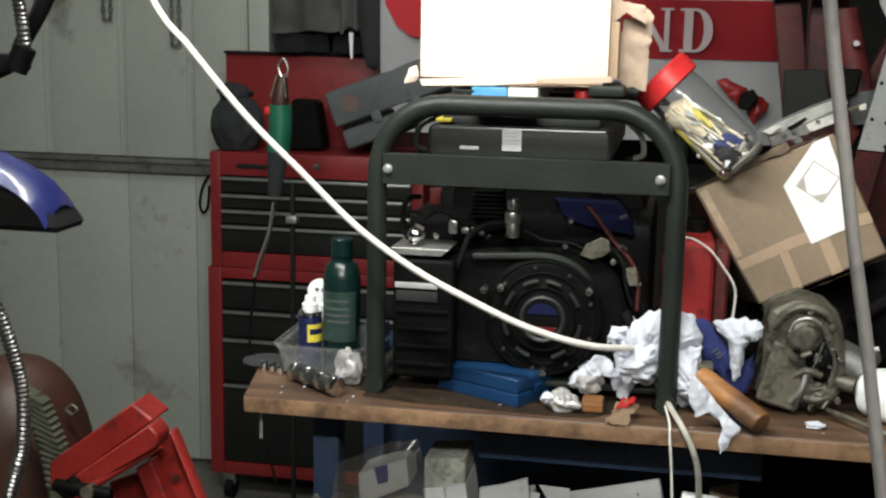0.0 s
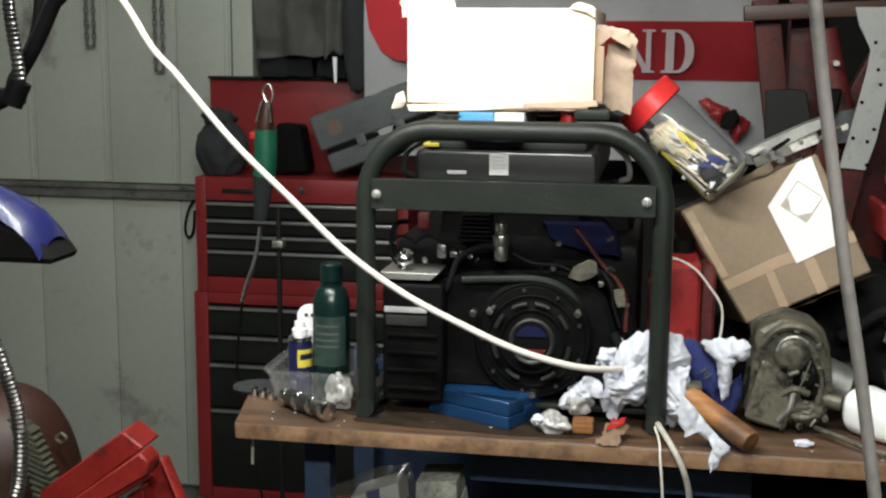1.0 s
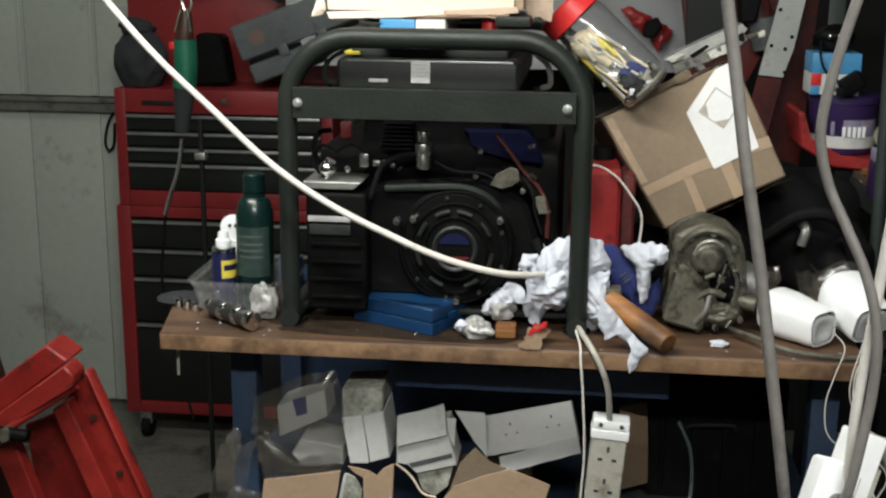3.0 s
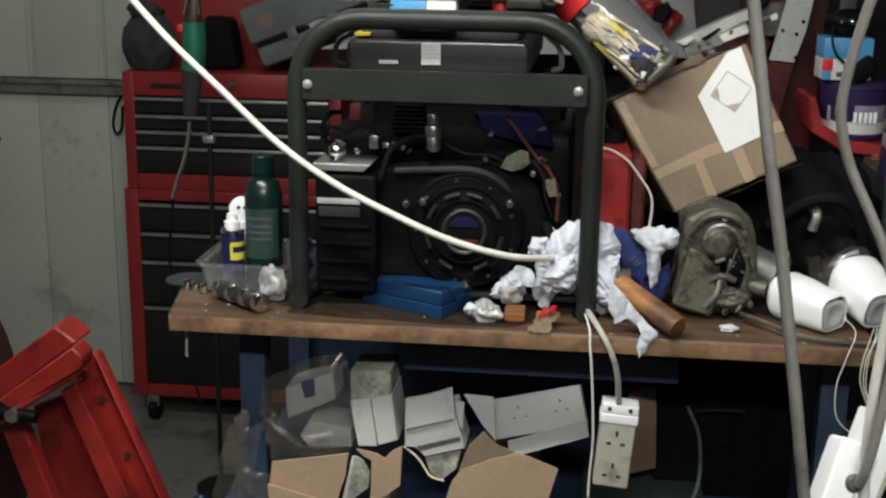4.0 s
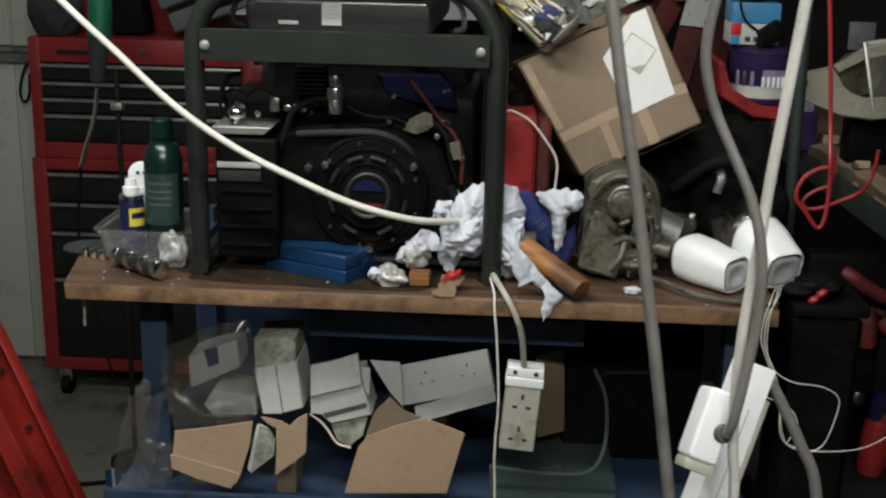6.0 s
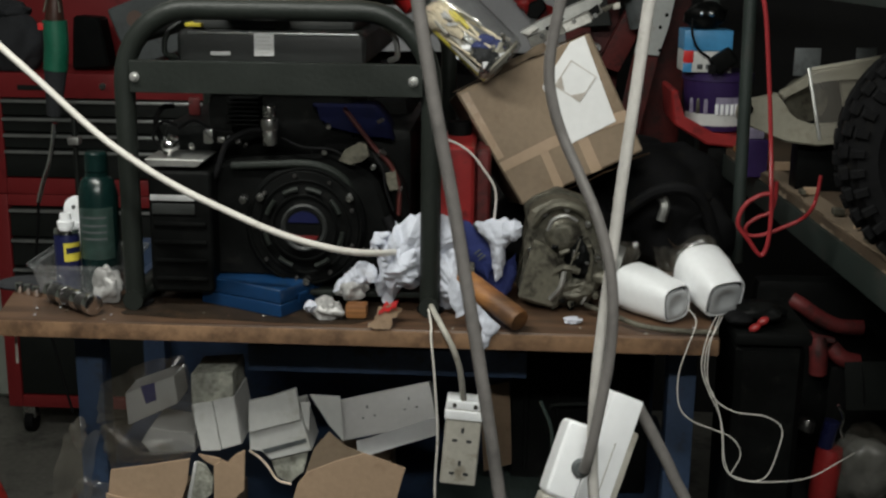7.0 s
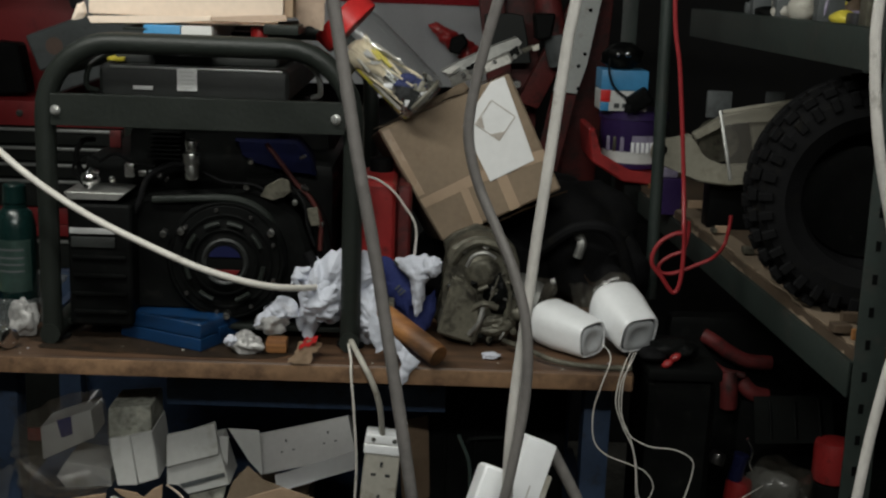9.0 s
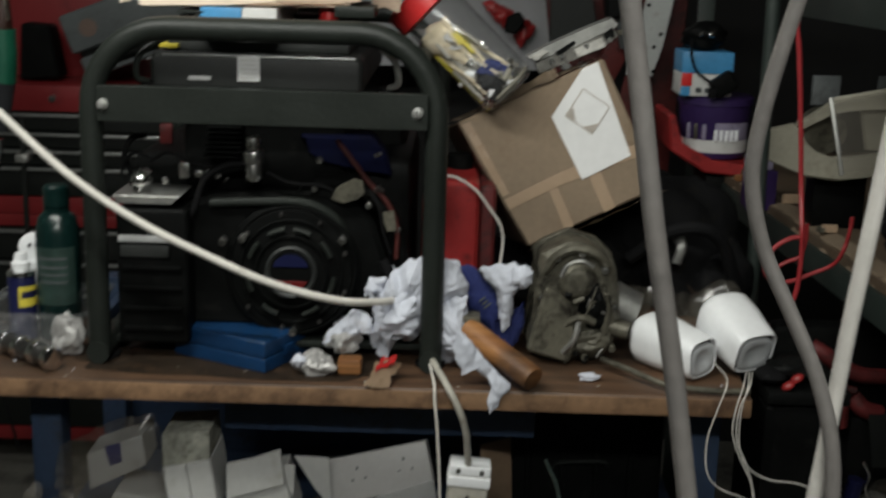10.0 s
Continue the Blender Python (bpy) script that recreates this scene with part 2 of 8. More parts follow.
RACKGREEN = mat("green_grey_rack", (0.025, 0.034, 0.030), 0.5, 0.1, 0.2, 9, 110, 0.15, (0.04, 0.04, 0.035), 0.3)
SHELFBOARD = mat("rack_board", (0.0800, 0.0528, 0.0320), 0.8, 0, 0.3, 10, 120, 0.3, (0.08, 0.06, 0.04), 0.4)
CREAM = mat("cream_casting", (0.2880, 0.2720, 0.2160), 0.5, 0, 0.15, 10, 120, 0.15, (0.2, 0.18, 0.14), 0.3)
DARKLATCH = mat("dull_latch_steel", (0.17, 0.165, 0.15), 0.45, 0.6, 0.4, 25, 160, 0.3, (0.05, 0.045, 0.04), 0.4)
WORNPLATE = mat("worn_pale_plate", (0.45, 0.44, 0.41), 0.5, 0.3, 0.3, 25, 160, 0.2, (0.2, 0.19, 0.17), 0.3)
PALEPRINT = mat("pale_grey_print", (0.40, 0.36, 0.32), 0.8, 0, 0.2, 40, 160, 0.1)
PERFWHITE = mat("chalky_white_steel", (0.34, 0.35, 0.34), 0.55, 0, 0.12, 9, 120, 0.15, (0.25, 0.23, 0.2), 0.25)
PURPLE = mat("purple_tub", (0.032, 0.017, 0.075), 0.35, 0, 0.2, 12, 120, 0.05)
CYAN = mat("cyan_packet", (0.06, 0.26, 0.50), 0.4, 0, 0.15, 12, 120, 0.05)
LILAC = mat("lilac_print", (0.26, 0.23, 0.32), 0.5, 0, 0.3, 50, 160, 0.05)
FENDERBLUE = mat("fender_blue", (0.02, 0.026, 0.15), 0.35, 0, 0.1, 8, 120, 0.04, coat=0.4)
FENDERYELLOW = mat("fender_yellow", (0.75, 0.36, 0.03), 0.35, 0, 0.08, 8, 120, 0.04)
OLDRIB = mat("dusty_ribbed_rubber", (0.065, 0.068, 0.045), 0.8, 0, 0.35, 12, 120, 0.3, (0.02, 0.02, 0.015), 0.4)
MAROON = mat("maroon_paint", (0.045, 0.016, 0.010), 0.5, 0, 0.25, 10, 120, 0.15)
CLEAR = glassy("clear_plastic", (0.75, 0.78, 0.78), 0.12, 0.03, 0.97)
MILKY = glassy("milky_plastic", (0.62, 0.64, 0.64), 0.15, 0.16, 0.92)
FILM = glassy("plastic_film", (0.40, 0.36, 0.29), 0.2, 0.07, 0.95)
DARKGLASS = glassy("dark_green_glass", (0.17, 0.23, 0.21), 0.12, 0.35)
SILVERPRINT = mat("silver_print", (0.55, 0.55, 0.55), 0.4, 0.3, 0.12, 30, 160, 0.05)
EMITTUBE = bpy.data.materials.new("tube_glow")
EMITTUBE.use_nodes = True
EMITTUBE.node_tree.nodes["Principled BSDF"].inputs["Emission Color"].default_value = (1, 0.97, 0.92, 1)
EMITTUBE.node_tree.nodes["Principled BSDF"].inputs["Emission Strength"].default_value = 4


# ---- builders ----
def thing(name, at, label, category, group="", kind=""):
    ob = new(name)
    ob.location = at
    ob.empty_display_size = 0.05
    return tagged(ob, label, category, group, kind)


def finish(name, bm, material, smooth=0.6):
    me = bpy.data.meshes.new(name)
    bmesh.ops.recalc_face_normals(bm, faces=bm.faces[:])
    bm.to_mesh(me)
    bm.free()
    me.materials.append(material)
    if smooth:
        for p in me.polygons:
            p.use_smooth = True
        me.set_sharp_from_angle(angle=smooth)
    return me


def part(name, bm, material, parent, label="", smooth=0.6):
    ob = new(name, finish(name, bm, material, smooth))
    ob.parent = parent
    where = parent.matrix_basis if parent.parent is None else parent.parent.matrix_basis @ parent.matrix_parent_inverse @ parent.matrix_basis
    ob.matrix_parent_inverse = where.inverted()
    if label:
        ob["label"] = label
    return ob


def single(name, bm, material, label, category, group="", kind="", smooth=0.6):
    return tagged(new(name, finish(name, bm, material, smooth)), label, category, group, kind)


def B():
    return bmesh.new()


def box(bm, c, s, bev=0.002, m=None, seg=2):
    t = (m or Matrix()) @ Matrix.Translation(c) @ Matrix.Diagonal((*s, 1))
    vs = bmesh.ops.create_cube(bm, size=1, matrix=t)["verts"]
    if bev:
        es = list({e for v in vs for e in v.link_edges})
        bmesh.ops.bevel(bm, geom=es, offset=bev, segments=seg, affect="EDGES", profile=0.6)
    return bm


def span(bm, a, b, bev=0.002, m=None, seg=2):
    """A box from corner a to corner b."""
    return box(bm, [(p + q) / 2 for p, q in zip(a, b)], [abs(q - p) for p, q in zip(a, b)], bev, m, seg)


def rod(bm, p, q, r, r2=None, seg=16, m=None, bev=0.0):
    p, q = Vector(p), Vector(q)
    d = q - p
    t = (m or Matrix()) @ Matrix.Translation((p + q) / 2) @ d.to_track_quat("Z", "Y").to_matrix().to_4x4()
    out = bmesh.ops.create_cone(bm, cap_ends=True, segments=seg, radius1=r, radius2=r if r2 is None else r2, depth=d.length, matrix=t)
    if bev:
        es = [e for e in {e for v in out["verts"] for e in v.link_edges} if len(e.link_faces) == 2 and any(len(f.verts) > 4 for f in e.link_faces)]
        bmesh.ops.bevel(bm, geom=es, offset=bev, segments=2, affect="EDGES", profile=0.6)
    return bm


def ball(bm, c, s, m=None, sub=3):
    t = (m or Matrix()) @ Matrix.Translation(c) @ Matrix.Diagonal((*s, 1))
    bmesh.ops.create_icosphere(bm, subdivisions=sub, radius=1, matrix=t)
    return bm


def smooth_path(pts, n=8):
    pts = [Vector(p) for p in pts]
    if len(pts) < 3:
        return pts
    out = []
    ext = [2 * pts[0] - pts[1], *pts, 2 * pts[-1] - pts[-2]]
    for i in range(1, len(ext) - 2):
        a, b, c, d = ext[i - 1 : i + 3]
        for k in range(n):
            t = k / n
            out.append(0.5 * (2 * b + (c - a) * t + (2 * a - 5 * b + 4 * c - d) * t * t + (3 * b - a - 3 * c + d) * t**3))
    return out + [pts[-1]]


def tube(bm, pts, r, seg=12, n=8, smooth=True, m=None, wobble=0.0):
    path = smooth_path(pts, n) if smooth else [Vector(p) for p in pts]
    rings, prev = [], None
    for i, p in enumerate(path):
        d = (path[min(i + 1, len(path) - 1)] - path[max(i - 1, 0)]).normalized()
        u = prev - d * prev.dot(d) if prev is not None else d.orthogonal()
        u.normalize()
        prev = u
        v = d.cross(u)
        rr = r * (1 + wobble * noise.noise(p * 30))
        ring = []
        for k in range(seg):
            a = 2 * math.pi * k / seg
            w = p + u * math.cos(a) * rr + v * math.sin(a) * rr
            ring.append(bm.verts.new(m @ w if m else w))
        rings.append(ring)
    for a, b in zip(rings, rings[1:]):
        for k in range(seg):
            bm.faces.new((a[k], a[(k + 1) % seg], b[(k + 1) % seg], b[k]))
    bm.faces.new(rings[0][::-1])
    bm.faces.new(rings[-1])
    return bm


def prism(bm, poly, t, m, bev=0.0):
    """A plate: the outline poly in the local x, z plane, t thick along local y."""
    f = [bm.verts.new(m @ Vector((x, -t / 2, z))) for x, z in poly]
    b = [bm.verts.new(m @ Vector((x, t / 2, z))) for x, z in poly]
    n = len(poly)
    bm.faces.new(f)
    bm.faces.new(b[::-1])
    for i in range(n):
        bm.faces.new((f[i], b[i], b[(i + 1) % n], f[(i + 1) % n]))
    if bev:
        bmesh.ops.bevel(bm, geom=list({e for v in f + b for e in v.link_edges}), offset=bev, segments=1, affect="EDGES")
    return bm


def lathe(bm, prof, m, seg=28, a0=0.0, a1=2 * math.pi):
    """Turns a profile of (radius, height) about local z."""
    closed = a1 - a0 > 6.28
    n = seg if closed else seg + 1
    rings = []
    for k in range(n):
        a = a0 + (a1 - a0) * k / seg
        rings.append([bm.verts.new(m @ Vector((r * math.cos(a), r * math.sin(a), z))) for r, z in prof])
    for k in range(n if closed else n - 1):
        p, q = rings[k], rings[(k + 1) % n]
        for i in range(len(prof) - 1):
            bm.faces.new((p[i], p[i + 1], q[i + 1], q[i]))
    bmesh.ops.remove_doubles(bm, verts=bm.verts[:], dist=1e-6)
    return bm


def lump(bm, c, s, seed, rough=0.5, freq=3.0, sub=4, m=None, flat_base=None):
    """A crumpled lump: dished facets between soft ridges."""
    vs = bmesh.ops.create_icosphere(bm, subdivisions=sub + (1 if rough > 0.45 else 0), radius=1)["verts"]
    off = Vector((seed * 7.3, seed * 3.1, seed * 1.7))
    for v in vs:
        p = v.co.copy()
        near = noise.voronoi(p * freq * 0.8 + off)[0]
        k = 1 + rough * 0.55 * noise.noise(p * 1.4 + off) + rough * 0.5 * ((near[1] - near[0]) * -0.9 + 0.25) + rough * 0.12 * noise.noise(p * freq * 2.6 + off)
        w = Vector((p.x * s[0] * k, p.y * s[1] * k, p.z * s[2] * k))
        w = (m @ w if m else w) + Vector(c)
        if flat_base is not None:
            w.z = max(w.z, flat_base + 0.001)
        v.co = w
    return bm


def creases(seed, n=8, f0=0.5, f1=1.6):
    """Straight fold lines in random directions, as a height between -1 and 1."""
    rng = random.Random(int(seed * 91 + 7))
    folds = []
    for _ in range(n):
        d = Vector((rng.gauss(0, 1), rng.gauss(0, 1), rng.gauss(0, 1))).normalized()
        folds.append((d * rng.uniform(f0, f1), rng.random(), rng.uniform(0.5, 1.0)))
    total = sum(w for _, _, w in folds)

    def height(p):
        h = 0.0
        for d, o, w in folds:
            q = (p.dot(d) + o) % 1.0
            h += w * (abs(q - 0.5) * 4 - 1)
        return h / total * 1.8
    return height


def wad(bm, c, s, seed, rough=0.35, sub=5, flat_base=None, n=9, fine_part=0.4):
    """A wad of crushed paper or film: flat facets between sharp straight creases."""
    vs = bmesh.ops.create_icosphere(bm, subdivisions=sub, radius=1)["verts"]
    big, fine = creases(seed, n, 0.35, 0.9), creases(seed + 31, n, 1.0, 2.2)
    for v in vs:
        p = v.co.copy()
        k = 1 + rough * big(p) + rough * fine_part * fine(p)
        w = Vector((p.x * s[0] * k, p.y * s[1] * k, p.z * s[2] * k)) + Vector(c)
        if flat_base is not None:
            w.z = max(w.z, flat_base + 0.001)
        v.co = w
    return bm


def crushed(bm, corner, u, v, n, amp, seed, thick=0.0008, points=0.3):
    """A crushed sheet spanned by u and v, with an angular torn edge."""
    corner, u, v = Vector(corner), Vector(u), Vector(v)
    nrm = u.cross(v).normalized()
    size = max(u.length, v.length)
    big, fine, rim = creases(seed, 7, 0.6, 1.5), creases(seed + 17, 7, 1.6, 3.0), creases(seed + 5, 4, 1.5, 3.5)
    grid = []
    for j in range(n + 1):
        row = []
        for i in range(n + 1):
            a, b = i / n, j / n
            q = Vector((a, b, 0))
            a += points * 0.5 * (a - 0.5) * rim(Vector((0.3, b, 0.1))) * 2
            b += points * 0.5 * (b - 0.5) * rim(Vector((a, 0.7, 0.6))) * 2
            row.append(bm.verts.new(corner + u * a + v * b + nrm * amp * (big(q) + 0.4 * fine(q)) + (u * 0.1 + v * 0.08) * big(q + Vector((3, 1, 2)))))
        grid.append(row)
    fs = [bm.faces.new((grid[j][i], grid[j][i + 1], grid[j + 1][i + 1], grid[j + 1][i])) for j in range(n) for i in range(n)]
    if thick:
        bmesh.ops.solidify(bm, geom=fs, thickness=thick)
    return bm


def rag_piece(bm, outline, y, bulge, seed, amp=0.0085, pitch=0.025):
    """A crumpled piece of rag with a drawn outline in x and z, swelling towards the front, sharp folds across it."""
    n, rings = 84, 15
    c = sum((Vector(p) for p in outline), Vector((0, 0))) / len(outline)
    loop = []
    total = sum((Vector(p) - Vector(q)).length for p, q in zip(outline, outline[1:] + outline[:1]))
    for p, q in zip(outline, outline[1:] + outline[:1]):
        p, q = Vector(p), Vector(q)
        k = max(1, round((q - p).length / total * n))
        loop += [p.lerp(q, i / k) for i in range(k)]
    n = len(loop)
    big, mid, fine = creases(seed, 4, 0.4, 0.9), creases(seed + 17, 4, 0.8, 1.7), creases(seed + 31, 5, 1.8, 3.2)
    rows = []
    for r in range(1, rings + 1):
        f = (r / rings) ** 0.8
        row = []
        for k, o in enumerate(loop):
            o = o + (o - c) * min(0.16, 0.006 / (o - c).length) * noise.noise(Vector((o.x * 120, o.y * 120, seed)))
            p = c + (o - c) * f
            q = Vector((p.x, 0.3 * bulge * f, p.y)) / pitch
            h = 0.55 * big(q) + 0.5 * mid(q) + 0.2 * fine(q)
            row.append(bm.verts.new((p.x + amp * 0.4 * mid(q + Vector((5, 2, 1))) * (1 - f * 0.6), y - bulge * (1 - f ** 2.4) - amp * h, p.y + amp * 0.3 * big(q + Vector((1, 7, 3))) * (1 - f * 0.6))))
        rows.append(row)
    mid_ = bm.verts.new((c.x, y - bulge - amp * big(Vector((c.x, 0, c.y)) / pitch) * 0.6, c.y))
    fs = [bm.faces.new((mid_, rows[0][(k + 1) % n], rows[0][k])) for k in range(n)]
    for a, b in zip(rows, rows[1:]):
        for k in range(n):
            fs.append(bm.faces.new((a[k], a[(k + 1) % n], b[(k + 1) % n], b[k])))
    back = bmesh.ops.duplicate(bm, geom=fs + list({v for f in fs for v in f.verts}))["geom"]
    new_faces = [g for g in back if isinstance(g, bmesh.types.BMFace)]
    for v in {v for f in new_faces for v in f.verts}:
        v.co.y += 0.0009
    bmesh.ops.reverse_faces(bm, faces=new_faces)
    bmesh.ops.bridge_loops(bm, edges=[e for e in bm.edges if len(e.link_faces) == 1])
    return bm


def cloth(bm, corner, u, v, nu, nv, amp, seed, freq=9.0, thick=0.0012, edge=0.0, wave=(0, 0, 0)):
    """A sheet spanned by u and v from corner, rumpled, with a ragged edge."""
    corner, u, v = Vector(corner), Vector(u), Vector(v)
    nrm = u.cross(v).normalized()
    off = Vector((seed * 5.1, seed * 2.3, seed * 8.7))
    grid = []
    for j in range(nv + 1):
        row = []
        for i in range(nu + 1):
            a, b = i / nu, j / nv
            if edge:
                a += edge * (a - 0.5) * 2 * noise.noise(Vector((0, b * 4, seed)))
                b += edge * (b - 0.5) * 2 * noise.noise(Vector((a * 4, 3, seed)))
            p = corner + u * a + v * b
            d = noise.noise(p * freq + off) + 0.5 * noise.noise(p * freq * 2.3 + off) + wave[0] * math.sin(a * wave[1] + b * wave[2])
            row.append(bm.verts.new(p + nrm * amp * d))
        grid.append(row)
    fs = [bm.faces.new((grid[j][i], grid[j][i + 1], grid[j + 1][i + 1], grid[j + 1][i])) for j in range(nv) for i in range(nu)]
    if thick:
        bmesh.ops.solidify(bm, geom=fs, thickness=thick)
    return bm


def frame_of(origin, x_dir, z_dir):
    """A local frame with its x along x_dir, and its z as near z_dir as can be."""
    x = Vector(x_dir).normalized()
    y = Vector(z_dir).cross(x).normalized()
    z = x.cross(y)
    m = Matrix((x, y, z)).transposed().to_4x4()
    m.translation = origin
    return m


def lettering(name, text, size, m, material, parent, depth=0.001):
    cu = bpy.data.curves.new(name, "FONT")
    cu.body, cu.size, cu.extrude, cu.align_x, cu.align_y = text, size, depth, "CENTER", "CENTER"
    tmp = bpy.data.objects.new(name, cu)
    me = bpy.data.meshes.new_from_object(tmp)
    bpy.data.objects.remove(tmp)
    me.materials.clear()
    me.materials.append(material)
    me.transform(m)
    ob = new(name, me)
    ob.parent = parent
    ob.matrix_parent_inverse = parent.matrix_basis.inverted()
    return ob


def reshape(things, m):
    """Carries whole things, with all their parts, by m."""
    for th in things:
        for ob in [th, *th.children_recursive]:
            if ob.type == "MESH":
                ob.data.transform(m)


# ---- setting ----
floor_bm = B()
bmesh.ops.create_grid(floor_bm, x_segments=40, y_segments=40, size=0.5, matrix=Matrix.Translation((-0.4, -0.45, FLOOR)) @ Matrix.Diagonal((5.6, 5.9, 1, 1)))
for fv in floor_bm.verts:
    fv.co.z += 0.004 * noise.noise(fv.co * 1.7)
single("floor", floor_bm, CONCRETE, "dusty oil-stained concrete garage floor", "floor", kind="structure")
single("ceiling", span(B(), (-3.3, -3.5, 2.55), (2.5, 2.6, 2.65), 0), CEIL, "plain grey garage ceiling boards", "ceiling", kind="structure")
single("wall_north", span(B(), (-1.17, 2.34, FLOOR), (2.5, 2.46, 2.55), 0), UNLITDARK, "back wall of the garage, its lack of light put into the colour", "wall", kind="structure")
# Unseen wall behind the camera, pale so that it bounces fill light.
single("wall_south", span(B(), (-3.3, -3.5, FLOOR), (2.5, -3.4, 2.55), 0), SHEET, "unseen grey wall behind the camera, pale to bounce fill light", "wall", kind="structure")
single("wall_east", span(B(), (2.4, -3.4, FLOOR), (2.5, 2.34, 2.55), 0), UNLITDARK, "garage wall behind the shelving, near-black in place of shade", "wall", kind="structure")
single("wall_west", span(B(), (-3.3, -3.4, FLOOR), (-3.2, 2.46, 2.55), 0), SHEET, "grey painted sheet garage wall", "wall", kind="structure")

door = thing("door_1", (-1.9, 2.27, FLOOR), "closed grey painted steel sheet folding garage door", "door", kind="structure")
edges = [-3.2, -2.95, -2.7, -2.43, -2.17, -1.905, -1.63, -1.385, -1.195]
for a, b in zip(edges, edges[1:]):
    p = B()
    span(p, (a + 0.001, 2.255, FLOOR + 0.02), (b - 0.001, 2.29, 0.965), 0.003)
    span(p, (a + 0.001, 2.255, 1.017), (b - 0.001, 2.29, 2.5), 0.003)
    part("panel", p, SHEET, door)
    part("rib", span(B(), (b - 0.022, 2.247, 1.02), (b - 0.006, 2.2545, 2.5), 0.003), SHEET, door)
rail = span(B(), (-3.2, 2.225, 0.967), (-1.2, 2.254, 1.015), 0.003)
span(rail, (-3.2, 2.212, 1.0), (-1.2, 2.2245, 1.015), 0.002)
part("cross_rail", rail, RAILSTEEL, door, "grimy dark steel cross rail")
part("backing", span(B(), (-3.2, 2.2905, FLOOR), (-1.18, 2.34, 2.55), 0), SHEET, door)
part("jamb", span(B(), (-1.19, 2.2525, FLOOR), (-1.12, 2.339, 2.5), 0.004), SHEET, door, "pale grey steel door jamb")

for cx, zb in ((-1.671, 1.475), (-1.43, 1.395)):
    ch = thing("chain", (cx, 2.2, zb), "rusty dark steel chain loop hanging on the door", "chain", "hanging chains")
    for side in (-0.013, 0.013):
        for k in range(26):
            z = zb + 0.012 + k * 0.021
            lk = B()
            ax = Vector((1, 0, 0)) if k % 2 else Vector((0, 1, 0))
            pts = []
            for q in range(13):
                a = 2 * math.pi * q / 12
                pts.append(Vector((cx + side, 2.215, z)) + ax * 0.006 * math.cos(a) + Vector((0, 0, 0.014 * math.sin(a))))
            tube(lk, pts, 0.0028, 6, 1, False)
            part("link", lk, RAILSTEEL, ch)
    part("end_link", tube(B(), [(cx - 0.013, 2.215, zb + 0.012), (cx, 2.215, zb - 0.002), (cx + 0.013, 2.215, zb + 0.012)], 0.003, 6), RAILSTEEL, ch)

# Housings and tubes for the assumed lamps, all out of view.
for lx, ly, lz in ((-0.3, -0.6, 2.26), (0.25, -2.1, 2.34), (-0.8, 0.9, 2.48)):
    lamp = thing("batten_light", (lx, ly, lz), "assumed white fluorescent batten light under the ceiling, out of view", "lamp", "batten lights")
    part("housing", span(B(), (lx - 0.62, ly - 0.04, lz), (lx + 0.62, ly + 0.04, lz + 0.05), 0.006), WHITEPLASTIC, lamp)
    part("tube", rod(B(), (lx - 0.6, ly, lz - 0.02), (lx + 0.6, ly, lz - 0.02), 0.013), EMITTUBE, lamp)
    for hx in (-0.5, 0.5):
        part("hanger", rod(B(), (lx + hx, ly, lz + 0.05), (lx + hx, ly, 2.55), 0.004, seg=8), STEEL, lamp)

# ---- workbench ----
bench = thing("workbench", (0.15, 0.3, FLOOR), "plywood-topped blue steel workbench, crowded and oil-stained", "workbench")
top = B()
outline = [(-0.385, 0.0), (0.617, 0.0), (0.640, 0.62), (-0.225, 0.62), (-0.235, 0.245), (-0.428, 0.215)]
prism(top, outline, 0.0255, Matrix(((1, 0, 0, 0), (0, 0, 1, 0), (0, -1, 0, 0.93725), (0, 0, 0, 1))), 0.0025)
part("worktop", top, PLY, bench, "stained plywood worktop")
# Thin dark patch with a wavy outline at the generator front.
blotch = B()
pts_ = []
for k in range(60):
    a = 2 * math.pi * k / 60
    r = 1 + 0.22 * noise.noise(Vector((math.cos(a) * 1.6, math.sin(a) * 1.6, 3))) + 0.10 * noise.noise(Vector((math.cos(a) * 5, math.sin(a) * 5, 8)))
    pts_.append((-0.035 + 0.215 * r * math.copysign(abs(math.cos(a)) ** 0.7, math.cos(a)), -(0.115 + 0.088 * r * math.copysign(abs(math.sin(a)) ** 0.7, math.sin(a)))))
prism(blotch, [(x, -y) for x, y in pts_], 0.0008, Matrix(((1, 0, 0, 0), (0, 0, 1, 0), (0, -1, 0, 0.9505), (0, 0, 0, 1))))
part("oil_stain", blotch, DARKPATCH, bench, "thin dark patch on the worktop")
part("edge_strip", span(B(), (-0.383, -0.0022, 0.926), (0.615, -0.0004, 0.9485), 0.0008), PLYEDGE, bench, "pale raw plywood edge")
for lx, ly in ((-0.29, 0.12), (0.585, 0.12), (-0.33, 0.58), (0.585, 0.58)):
    leg = B()
    span(leg, (lx - 0.02, ly - 0.02, FLOOR), (lx + 0.02, ly + 0.02, 0.924), 0.002)
    part("leg", leg, BLUESTEEL, bench)
    part("foot", span(B(), (lx - 0.03, ly - 0.03, FLOOR), (lx + 0.03, ly + 0.03, FLOOR + 0.006), 0.001), BLUESTEEL, bench)
part("front_rail", span(B(), (-0.055, 0.118, 0.842), (0.36, 0.128, 0.882), 0.002), BLUESTEEL, bench)
part("rear_rail", span(B(), (-0.31, 0.575, 0.86), (0.565, 0.59, 0.9), 0.002), BLUESTEEL, bench)
